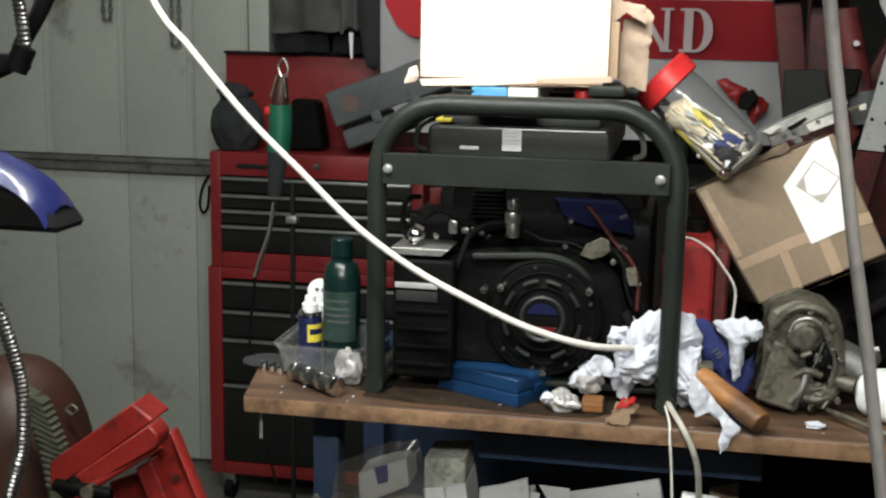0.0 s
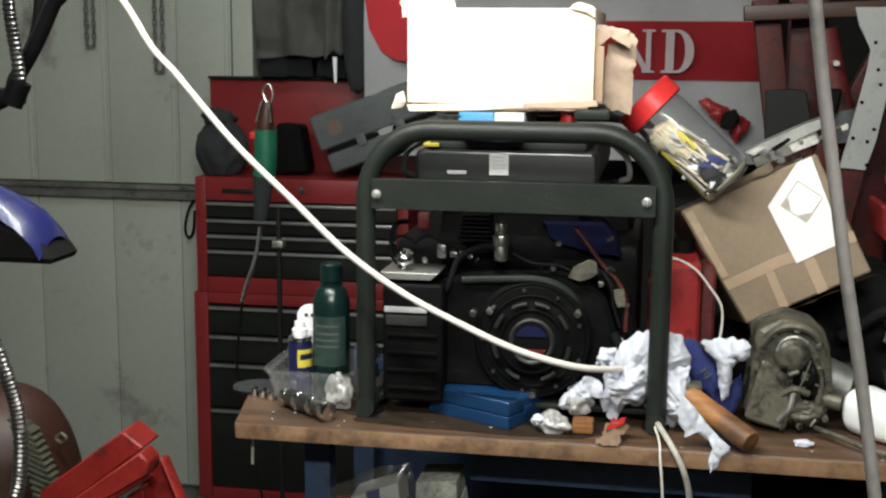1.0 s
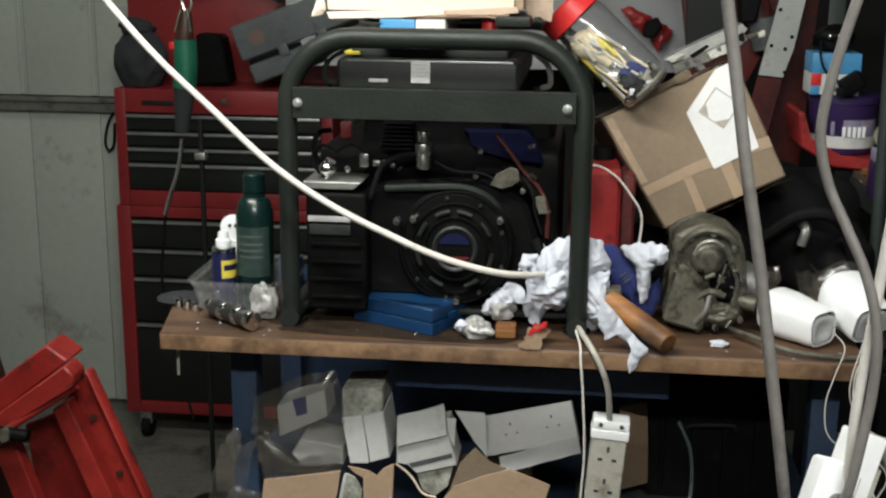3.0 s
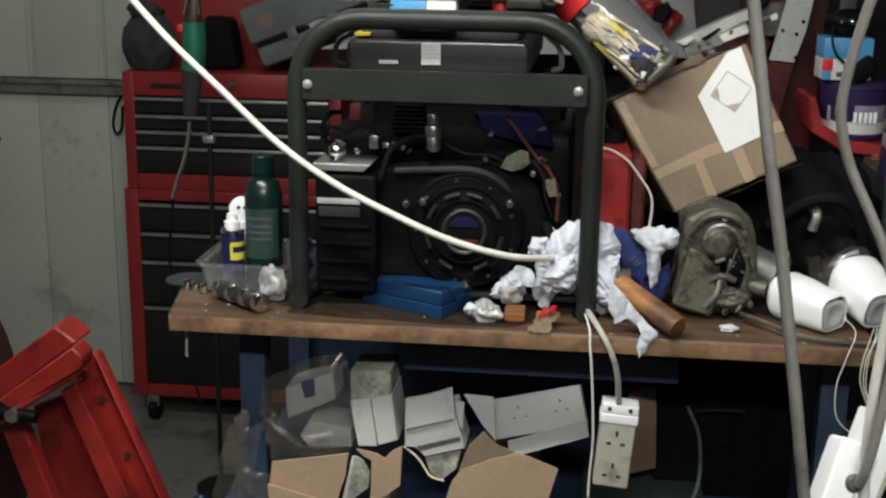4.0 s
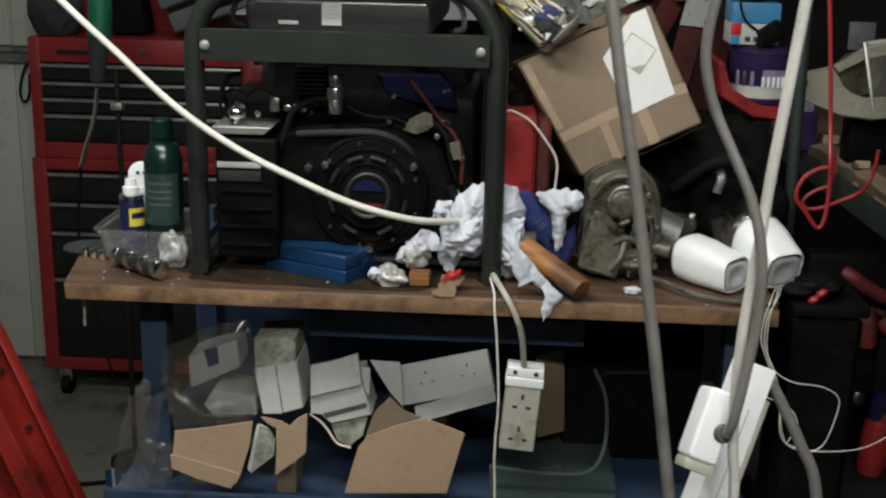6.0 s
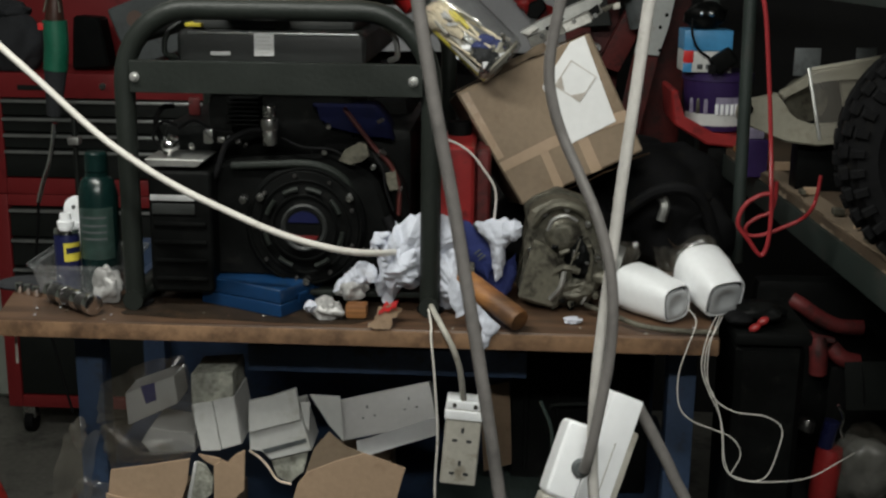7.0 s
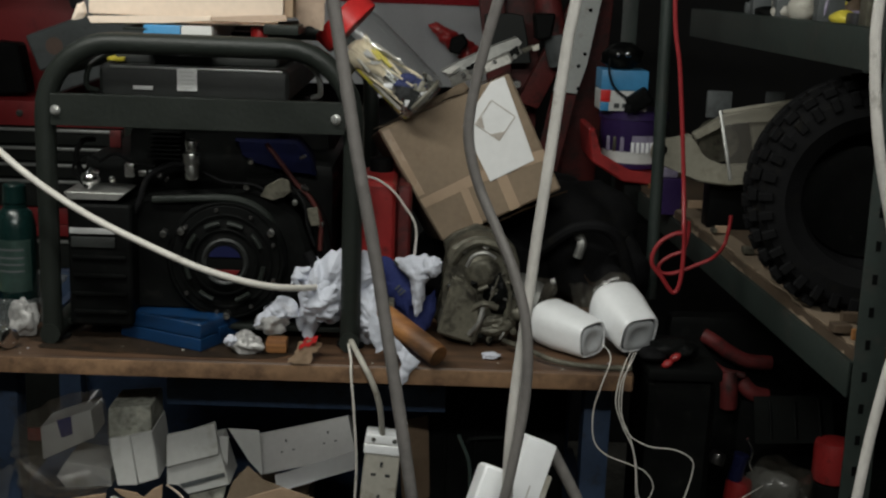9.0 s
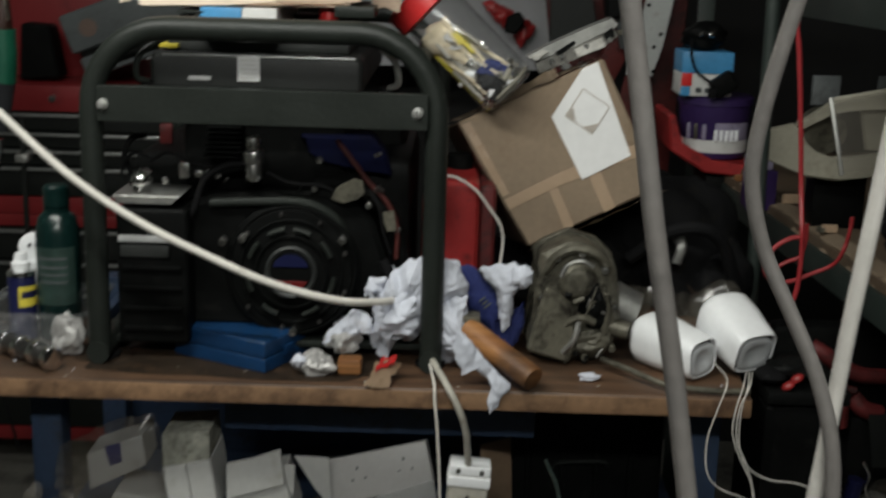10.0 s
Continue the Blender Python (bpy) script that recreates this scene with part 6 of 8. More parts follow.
cm = Matrix.Translation((-0.322, 0.15, 0.953))
canb = part("can", lathe(B(), [(0, 0), (0.0185, 0), (0.0185, 0.082), (0.015, 0.09), (0, 0.09)], cm, 28), NAVY, wc)
part("can_shoulder", lathe(B(), [(0.0178, 0.0865), (0.0188, 0.087), (0.0175, 0.0925), (0.012, 0.095), (0, 0.095)], cm, 28), CHROME, wc)
part("nozzle", lathe(B(), [(0.012, 0.0952), (0.0125, 0.104), (0.009, 0.106), (0.008, 0.116), (0, 0.117)], cm, 20), WHITEPLASTIC, wc, "white nozzle")
part("label", lathe(B(), [(0.0188, 0.046), (0.0188, 0.074)], cm, 16, -1.5, 0.3), YELLOW, canb, "yellow printed label")
part("label_bar", lathe(B(), [(0.0190, 0.058), (0.0190, 0.067)], cm, 12, -1.3, 0.1), NAVY, canb)
gbm = Matrix.Translation((-0.272, 0.16, 0.953))
gbt = thing("green_bottle", (-0.272, 0.16, 0.953), "dark green plastic bottle with faded label", "bottle")
part("bottle", lathe(B(), [(0, 0), (0.027, 0), (0.029, 0.004), (0.029, 0.145), (0.024, 0.165), (0.017, 0.172), (0.017, 0.178), (0, 0.178)], gbm, 28), GREENBOTTLE, gbt)
part("cap", lathe(B(), [(0.0155, 0.1785), (0.017, 0.18), (0.0165, 0.205), (0.014, 0.208), (0, 0.208)], gbm, 24), GREENBOTTLE, gbt)
part("label", lathe(B(), [(0.0293, 0.05), (0.0293, 0.128)], gbm, 20, -2.6, -0.5), GREENLABEL, gbt, "faded green label")
for zz in (0.112, 0.1, 0.09, 0.08):
    part("label_bar", lathe(B(), [(0.0296, zz), (0.0296, zz + 0.003)], gbm, 12, -2.3, -0.9), CASEGREY, gbt)
tg = thing("white_disc_tag", (-0.318, 0.2, 0.953), "round white plastic tag behind the spray can", "tag")
part("disc", rod(B(), (-0.312, 0.19, 1.075), (-0.312, 0.195, 1.075), 0.021, seg=32, bev=0.001), WHITEPLASTIC, tg)
part("disc_print", rod(B(), (-0.317, 0.1885, 1.079), (-0.317, 0.1897, 1.079), 0.003, seg=12), DARKGREY, tg)
part("disc_print", rod(B(), (-0.307, 0.1885, 1.079), (-0.307, 0.1897, 1.079), 0.003, seg=12), DARKGREY, tg)
part("disc_stem", rod(B(), (-0.312, 0.193, 0.955), (-0.312, 0.193, 1.056), 0.012), WHITEPLASTIC, tg)
so = thing("ratchet_extension", (-0.29, 0.05, 0.95), "chrome socket extension bar lying on the bench", "socket tool")
sp_, sq_ = Vector((-0.333, 0.088, 0.966)), Vector((-0.252, 0.026, 0.966))
sd_ = (sq_ - sp_).normalized()
part("bar", rod(B(), sp_, sq_, 0.0135, bev=0.002), DARKSTEEL, so)
for f in (0.02, 0.34, 0.68, 0.97):
    c = sp_.lerp(sq_, f)
    part("knurl_ring", rod(B(), c - sd_ * 0.006, c + sd_ * 0.006, 0.0148, bev=0.002), CHROME, so)
s2 = thing("socket", (-0.38, 0.1, 0.95), "loose chrome socket and strip of black sockets", "socket tool")
part("socket_rail", span(B(), (-0.40, 0.125, 0.9505), (-0.36, 0.14, 0.957), 0.001, None), BLACK, s2)
for k in range(3):
    part("socket_cup", rod(B(), (-0.398 + 0.016 * k, 0.128 - 0.008 * k, 0.951), (-0.398 + 0.016 * k, 0.128 - 0.008 * k, 0.966), 0.0065, bev=0.001), CHROME, s2)
bw = thing("bubble_wrap", (-0.25, 0.09, 0.95), "scrap of crumpled clear plastic beside the frame foot", "plastic wrap")
part("wrap", wad(B(), (-0.243, 0.09, 0.975), (0.018, 0.02, 0.028), 91, 0.45, 5, 0.951), FOIL, bw, smooth=0.5)
part("black_cloth", lump(B(), (-0.385, 0.16, 0.955), (0.05, 0.03, 0.012), 92, 0.3, 2.2, 3, flat_base=0.9505), DARKCLOTH, bw)

reshape([wc], Matrix.Translation((-0.008, 0, 0)))
reshape([gbt], Matrix.Translation((-0.010, 0, 0)))
reshape([tg], Matrix.Translation((-0.014, 0, -0.009)))
reshape([bw], Matrix.Translation((-0.008, 0, 0)))

# cable across the generator
single("power_cable", tube(B(), [(-0.75, 0.0, 2.54), (-0.62, 0.0, 1.75), (-0.515, 0.0, 1.52), (-0.456, 0.0, 1.446), (-0.376, 0.0, 1.355), (-0.295, 0.0, 1.279), (-0.215, 0.0, 1.206), (-0.135, 0.0, 1.152), (-0.055, 0.002, 1.112), (0.024, 0.006, 1.078), (0.102, 0.02, 1.055), (0.156, 0.06, 1.043), (0.18, 0.11, 1.035)], 0.0048, 12, 10), CABLEWHITE, "white power cable slung across the generator front", "cable")

single("worktop_hook", rod(B(), (-0.372, 0.04, 0.92), (-0.3725, 0.04, 0.872), 0.0022, seg=8), OLDWHITE, "thin pale metal hook hanging under the worktop corner", "hook")
single("wall_cord", tube(B(), [(-1.33, 2.24, 0.968), (-1.352, 2.238, 0.93), (-1.365, 2.238, 0.87), (-1.354, 2.238, 0.838), (-1.337, 2.24, 0.86), (-1.332, 2.243, 0.93)], 0.0045, 8), RUBBER, "dark cord looped below the door rail", "cord")

# hanging adaptor
ex = thing("hanging_socket", (0.267, 0.02, 0.7), "grubby white double socket adaptor hanging on its lead", "socket adaptor")
em = Matrix.Translation((0.268, 0.03, 0.772)) @ Matrix.Rotation(math.radians(4.5), 4, "Y")
hb = part("housing", span(B(), (-0.0255, -0.016, -0.056), (0.0255, 0.016, 0.062), 0.004, em, 3), OLDWHITE, ex)
part("end_cap", span(B(), (-0.0275, -0.018, 0.043), (0.0275, 0.018, 0.0575), 0.003, em, 3), WHITEPLASTIC, ex, "cleaner white end cap")
part("end_cap", span(B(), (-0.0265, -0.017, 0.058), (0.0265, 0.017, 0.072), 0.003, em, 3), WHITEPLASTIC, ex, "cleaner white end cap")
for zz in (0.016, -0.034):
    for px, pz, w, h in ((0, 0.012, 0.004, 0.008), (-0.01, -0.004, 0.007, 0.004), (0.01, -0.004, 0.007, 0.004)):
        part("socket_hole", box(B(), (px, -0.0162, zz + pz), (w, 0.001, h), 0, em), DARKGREY, hb)
for px in (-0.015, 0.015):
    part("screw", rod(B(), (px, -0.0178, 0.065), (px, -0.0168, 0.065), 0.0035, seg=10, m=em), STEEL, ex)
part("lead", tube(B(), [(0.205, 0.12, 0.975), (0.226, 0.04, 0.966), (0.24, -0.004, 0.958), (0.256, -0.012, 0.93), (0.266, -0.004, 0.895), (0.270, 0.015, 0.85), (0.272, 0.028, 0.83)], 0.0042, 12), OLDWHITE, ex)
single("white_cable", tube(B(), [(0.21, 0.11, 0.968), (0.224, 0.01, 0.958), (0.226, -0.01, 0.94), (0.231, -0.012, 0.89), (0.236, -0.008, 0.8), (0.233, -0.006, 0.72), (0.236, -0.006, 0.62), (0.24, -0.006, 0.3), (0.26, -0.02, -0.06)], 0.0017, 8), CABLEWHITE, "thin white cord hanging past the bench edge", "cable")


# ---- under the bench ----
def card_piece(th, name, outline, y, t, material, label=""):
    """A cut piece of card, t thick, its front at depth y."""
    return part(name, prism(B(), outline, t, Matrix.Translation((0, y + t / 2, 0)), min(0.0012, t * 0.2)), material, th, label)


def open_carton(label, x0, x1, y0, y1, h):
    th = thing("open_carton", (x0, y0, 0.601), label, "carton", "cartons under the bench")
    part("base", span(B(), (x0, y0, 0.601), (x1, y1, 0.604), 0), CARDOLD, th)
    for a, b in (((x0, y0, 0.6042), (x1, y0 + 0.003, 0.601 + h)), ((x0, y1 - 0.003, 0.6042), (x1, y1, 0.601 + h)), ((x0, y0 + 0.0032, 0.6042), (x0 + 0.003, y1 - 0.0032, 0.601 + h)), ((x1 - 0.003, y0 + 0.0032, 0.6042), (x1, y1 - 0.0032, 0.601 + h))):
        part("side", span(B(), a, b, 0.0008), CARDOLD, th)
    return th


GREYCARD = mat("greyed_card", (0.36, 0.36, 0.31), 0.8, 0, 0.5, 28, 120, 0.2, (0.16, 0.16, 0.13), 0.5)
BAGFILM = glassy("dusty_bag_film", (0.26, 0.22, 0.17), 0.2, 0.07, 0.95)
c1_ = open_carton("open brown carton with folded-out flaps holding white boxes", -0.235, -0.165, 0.09, 0.2, 0.03)
card_piece(c1_, "front_flap", [(-0.2422, 0.7146), (-0.1856, 0.7241), (-0.1246, 0.7362), (-0.13, 0.7002), (-0.1453, 0.6478), (-0.206, 0.6636), (-0.2481, 0.6749)], 0.03, 0.003, CARD)
card_piece(c1_, "bottom_lip", [(-0.2482, 0.6819), (-0.2034, 0.6709), (-0.143, 0.6545), (-0.1458, 0.6458), (-0.1585, 0.6301), (-0.2079, 0.644), (-0.2471, 0.6586)], 0.02, 0.003, CARD)
c2_ = open_carton("small open brown carton with ragged flaps", -0.10, -0.07, 0.075, 0.16, 0.05)
card_piece(c2_, "front_flap", [(-0.0903, 0.7263), (-0.0776, 0.7357), (-0.0703, 0.7306), (-0.0591, 0.7438), (-0.0436, 0.7525), (-0.0462, 0.6892), (-0.0671, 0.6719), (-0.0934, 0.6494), (-0.0907, 0.6865)], 0.03, 0.003, CARD)
card_piece(c2_, "top_flap", [(-0.1145, 0.7422), (-0.0968, 0.7392), (-0.0791, 0.7355), (-0.0895, 0.7238), (-0.1043, 0.7317)], 0.034, 0.003, CARD)
c3_ = open_carton("large open brown carton, front flap hanging towards the floor", 0.03, 0.155, 0.1, 0.25, 0.08)
card_piece(c3_, "front_flap", [(0.011, 0.6266), (0.0204, 0.6624), (0.0315, 0.7018), (0.0459, 0.721), (0.0885, 0.7399), (0.1291, 0.7533), (0.1592, 0.7426), (0.1885, 0.7319), (0.1792, 0.6978), (0.1641, 0.6349)], 0.03, 0.003, CARD)
card_piece(c3_, "side_flap", [(0.0377, 0.7039), (0.0517, 0.7454), (0.0747, 0.7723), (0.0963, 0.7495), (0.1244, 0.7412)], 0.06, 0.003, CARDOLD)


def card_box(outline, y, d, label, material=None):
    """A closed card box: its front outline in x and z, d deep."""
    c = Vector((sum(p[0] for p in outline) / len(outline), y, sum(p[1] for p in outline) / len(outline)))
    th = thing("white_box", c, label, "box", "white boxes under the bench")
    return th, part("box_body", prism(B(), outline, d, Matrix.Translation((0, y + d / 2, 0)), 0.0015), material or WHITEBOX, th)


mb_, body_ = card_box([(-0.2383, 0.807), (-0.1628, 0.837), (-0.158, 0.7933), (-0.236, 0.7549)], 0.10, 0.06, "white card box with a blue mark in film")
card_piece(body_, "blue_mark", [(-0.2137, 0.8184), (-0.1921, 0.8258), (-0.1901, 0.7979), (-0.2068, 0.7914)], 0.0985, 0.001, FENDERBLUE, "blue printed mark")
card_box([(-0.2128, 0.7359), (-0.1975, 0.7602), (-0.1328, 0.7503), (-0.1313, 0.722), (-0.1986, 0.7183)], 0.085, 0.08, "plain white card box wrapped in film")
card_box([(-0.1307, 0.8039), (-0.0988, 0.8102), (-0.0881, 0.7329), (-0.1183, 0.7313)], 0.068, 0.09, "white card box standing upright beside its twin")
card_box([(-0.0973, 0.8114), (-0.066, 0.8189), (-0.0553, 0.746), (-0.0862, 0.7355)], 0.066, 0.09, "white card box standing upright beside its twin")
card_box([(-0.1296, 0.851), (-0.0682, 0.8566), (-0.067, 0.8169), (-0.0992, 0.8098), (-0.1308, 0.8035)], 0.072, 0.08, "mottled grey card box lying on white boxes", GREYCARD)
sx_, body_ = card_box([(-0.0469, 0.7769), (0.0294, 0.7967), (0.039, 0.7536), (0.0466, 0.7357), (-0.0159, 0.7178), (-0.029, 0.734), (-0.0467, 0.7322)], 0.075, 0.07, "white card socket box with raised lid and grey bar")
card_piece(body_, "lid", [(-0.0449, 0.8129), (-0.0093, 0.8217), (0.0256, 0.8351), (0.0291, 0.8049), (0.0314, 0.7854), (-0.0458, 0.7624)], 0.068, 0.0065, WHITEBOX)
card_piece(body_, "print_bar", [(-0.028, 0.7347), (0.0377, 0.755), (0.0392, 0.7487), (-0.0232, 0.7281)], 0.0735, 0.001, CASEGREY, "dark grey printed bar")
card_piece(body_, "side_tab", [(0.0282, 0.8076), (0.0427, 0.8068), (0.0408, 0.7607), (0.0325, 0.7754)], 0.085, 0.002, WHITEBOX)
tr_ = thing("card_tray", (0.0, 0.08, 0.65), "shallow grey card tray tilted under the socket box", "tray")
card_piece(tr_, "tray_face", [(-0.0168, 0.7138), (0.0395, 0.7307), (0.0322, 0.698), (0.0116, 0.6797), (-0.0074, 0.6876)], 0.082, 0.003, GREYCARD)
part("tray_edge", tube(B(), [(-0.0486, 0.08, 0.7307), (-0.0335, 0.08, 0.7195), (-0.0215, 0.08, 0.706), (-0.0071, 0.08, 0.6844), (0.0137, 0.08, 0.6783)], 0.0018, 6), CARDPALE, tr_, "pale cut card edge")
sleeve = thing("dusty_sleeve", (-0.12, 0.05, 0.64), "dusty clear plastic sleeve standing between cartons", "plastic sleeve")
card_piece(sleeve, "sleeve_face", [(-0.1188, 0.7252), (-0.1066, 0.7187), (-0.0948, 0.7014), (-0.0974, 0.6743), (-0.1149, 0.6619), (-0.1333, 0.6429), (-0.1361, 0.6566)], 0.045, 0.006, GREYCARD, "grey-green dusty face")
card_piece(sleeve, "sleeve_edge", [(-0.1218, 0.7259), (-0.1173, 0.7262), (-0.1329, 0.6471), (-0.1381, 0.6517)], 0.043, 0.0015, WHITEBOX, "white edge")
fl_ = thing("paper_leaf", (0.05, 0.1, 0.72), "folded white instruction leaf stuck between boxes", "paper")
card_piece(fl_, "leaf", [(0.0403, 0.8156), (0.0858, 0.8142), (0.0908, 0.7422), (0.0695, 0.7677)], 0.095, 0.001, WHITEBOX)
sk = thing("socket_strip", (0.15, 0.12, 0.72), "white plastic multi-socket strip still in its carton", "socket strip")
skm = frame_of((0.088, 0.115, 0.735), (0.136, 0.0, 0.034), (0, 0.35, 1))
sb = part("strip_body", span(B(), (0, 0, 0), (0.145, 0.03, 0.062), 0.003, skm), mat("moulded_white", (0.52, 0.51, 0.5), 0.45, 0, 0.08, 14, 140, 0.08), sk)
for k in range(2):
    for px, pz, w, h in ((0.045 + 0.065 * k, 0.043, 0.0025, 0.0045), (0.036 + 0.065 * k, 0.028, 0.004, 0.002), (0.054 + 0.065 * k, 0.028, 0.004, 0.002)):
        part("socket_hole", box(B(), (px, -0.0003, pz), (w, 0.001, h), 0, skm), DARKGREY, sb)
part("paper_sleeve", cloth(B(), skm @ Vector((0.02, -0.012, -0.03)), skm.to_3x3() @ Vector((0.125, 0, 0.012)), skm.to_3x3() @ Vector((0, 0.008, 0.026)), 12, 5, 0.004, 6, 20, 0.0008), PAPER, sk)
pf = thing("plastic_film", (-0.25, 0.1, 0.6), "loose crumpled clear film over the boxes", "plastic film")
part("film", rag_piece(B(), [(-0.2611, 0.8351), (-0.2267, 0.8523), (-0.1888, 0.8735), (-0.1403, 0.8834), (-0.1268, 0.8551), (-0.1249, 0.8104), (-0.1242, 0.7352), (-0.1929, 0.7113), (-0.2505, 0.7019), (-0.2606, 0.7438), (-0.2687, 0.7834)], 0.06, 0.02, 41, 0.005, 0.10), BAGFILM, pf, smooth=0.4)
part("film", rag_piece(B(), [(-0.2553, 0.7782), (-0.2258, 0.76), (-0.2, 0.7375), (-0.1212, 0.7418), (-0.1308, 0.7274), (-0.1893, 0.7161), (-0.2464, 0.7068), (-0.2548, 0.7385)], 0.045, 0.012, 43, 0.006, 0.05), BAGFILM, pf, smooth=0.4)
part("film", cloth(B(), (-0.345, 0.02, 0.60), (0.03, 0.02, 0.16), (0.06, 0.0, 0.01), 26, 14, 0.02, 7, 14, 0, 0.15), FILM, pf, smooth=0.4)
for k, (c, s_) in enumerate((((-0.293, 0.045, 0.765), (0.010, 0.010, 0.02)), ((-0.285, 0.05, 0.65), (0.03, 0.02, 0.04)))):
    part("film_crumple", wad(B(), c, s_, 240 + k, 0.5), FILM, pf, smooth=0.3)
single("card_sheet", cloth(B(), (0.298, 0.2, 0.655), (0.045, 0.03, 0.0), (-0.006, 0.0, 0.14), 6, 10, 0.003, 4, 12, 0.004), CARD, "stiff brown card sheet standing on the shelf", "card")
dg = thing("glass_tray", (0.32, 0.2, 0.6), "dark grimy glass tray on the lower shelf", "glass tray")
part("tray", span(B(), (0.225, 0.08, 0.601), (0.42, 0.3, 0.625), 0.006), DARKGLASS, dg)
part("tray_rim", tube(B(), [(0.225, 0.075, 0.66), (0.32, 0.07, 0.655), (0.375, 0.075, 0.66), (0.398, 0.1, 0.69), (0.402, 0.16, 0.74), (0.385, 0.2, 0.775)], 0.003, 8), DARKGLASS, dg)
part("tray_wall", cloth(B(), (0.225, 0.078, 0.625), (0.19, 0, 0), (0, -0.004, 0.033), 14, 4, 0.001, 2, 12, 0.002), DARKGLASS, dg)
ds = thing("dark_crate", (0.5, 0.3, 0.6), "black plastic crate pushed under the bench", "crate")
part("crate_body", span(B(), (0.34, 0.25, 0.601), (0.56, 0.5, 0.83), 0.006), BLACK, ds)
for k in range(4):
    part("crate_rib", span(B(), (0.36 + 0.05 * k, 0.243, 0.64), (0.368 + 0.05 * k, 0.2495, 0.81), 0.002), BLACK, ds)
part("crate_handle", tube(B(), [(0.40, 0.243, 0.745), (0.41, 0.238, 0.755), (0.47, 0.238, 0.758), (0.48, 0.243, 0.748)], 0.003, 8), DRAWER, ds)

# ---- floor, to the west ----
rd = thing("red_stand", (-0.65, 0.25, FLOOR), "scuffed red folded steel stand leaning by the bench", "steel stand")


def plate(p, q, w, d, material, parent, name, up=(0, -1, 0)):
    p, q = Vector(p), Vector(q)
    m = frame_of((p + q) / 2, q - p, up)
    return part(name, box(B(), (0, 0, 0), ((q - p).length, w, d), 0.004, m), material, parent)


def slab(name, poly, y, t, material, label=""):
    return part(name, prism(B(), poly, t, Matrix.Translation((0, y, 0)), 0.003), material, rd, label)


slab("head_beam", [(-0.81, 0.735), (-0.655, 0.853), (-0.618, 0.826), (-0.765, 0.712), (-0.81, 0.69)], 0.235, 0.07, STANDRED)
lip_ = slab("head_lip", [(-0.617, 0.825), (-0.602, 0.809), (-0.603, 0.788), (-0.755, 0.690), (-0.778, 0.706)], 0.205, 0.05, STANDRED, "scuffed rounded red lip")
part("lip_fold", rod(B(), (-0.606, 0.20, 0.786), (-0.755, 0.18, 0.688), 0.008), STANDRED, lip_)
slab("leg_plate", [(-0.672, 0.715), (-0.613, 0.790), (-0.40, 0.26), (-0.50, 0.26)], 0.275, 0.012, STANDRED)
slab("leg_flange", [(-0.668, 0.725), (-0.640, 0.742), (-0.50, 0.40), (-0.52, 0.34)], 0.25, 0.036, STANDRED)
slab("outer_flange", [(-0.614, 0.793), (-0.605, 0.79), (-0.392, 0.26), (-0.402, 0.26)], 0.262, 0.03, STANDRED)
slab("inner_plate", [(-0.76, 0.66), (-0.66, 0.705), (-0.50, 0.30), (-0.72, 0.30)], 0.32, 0.01, STANDRED)
slab("inner_rail", [(-0.775, 0.65), (-0.738, 0.668), (-0.63, 0.34), (-0.68, 0.34)], 0.24, 0.03, STANDRED)
slab("foot_post", [(-0.50, 0.2595), (-0.392, 0.2595), (-0.42, FLOOR + 0.02), (-0.48, FLOOR + 0.02)], 0.275, 0.05, STANDRED)
part("foot_plate", span(B(), (-0.62, 0.15, FLOOR), (-0.36, 0.4, FLOOR + 0.02), 0.004), STANDRED, rd)
part("pivot", rod(B(), (-0.755, 0.21, 0.707), (-0.755, 0.165, 0.707), 0.016, bev=0.003), BLACK, rd)
part("pivot_nut", rod(B(), (-0.72, 0.178, 0.706), (-0.72, 0.155, 0.706), 0.012, seg=6), CAST, rd)
part("pivot_arm", rod(B(), (-0.785, 0.17, 0.71), (-0.682, 0.17, 0.702), 0.011, bev=0.002), BLACK, rd)
for fx, fz in ((-0.608, 0.702), (-0.567, 0.60)):
    part("plate_bolt", rod(B(), (fx, 0.2685, fz), (fx, 0.262, fz), 0.006, seg=12), MAROON, rd)
bin_ = thing("maroon_drum", (-0.9, 0.45, FLOOR), "dark maroon round drum with loose straps", "drum")
drum_prof = [(0, 0), (0.14, 0), (0.145, 0.3), (0.145, 0.72)] + [(0.145 * math.cos(math.pi / 2 * k / 10) ** 0.8, 0.72 + 0.235 * math.sin(math.pi / 2 * k / 10)) for k in range(1, 10)] + [(0, 0.955)]
part("drum_body", lathe(B(), drum_prof, Matrix.Translation((-1.0, 0.42, FLOOR - 0.0)) @ Matrix.Diagonal((1, 1, 0.965, 1)), 48), MAROON, bin_)
part("drum_ring", tube(B(), [(-0.862, 0.36, 0.776), (-0.850, 0.36, 0.785), (-0.840, 0.36, 0.776), (-0.850, 0.36, 0.767), (-0.862, 0.36, 0.775)], 0.003, 6), CAST, bin_)
for k in range(15):
    f = k / 14
    z = 0.8464 - 0.16 * f
    x = -0.8233 + 0.034 * math.sin(1.5 * f) + 0.012 * f
    part("ribbed_cover", box(B(), (0, 0, 0), (0.05, 0.03, 0.007), 0.0022, Matrix.Translation((x - 0.02, 0.22, z)) @ Matrix.Rotation(0.5 - 0.3 * f, 4, "Y")), OLDRIB, bin_)
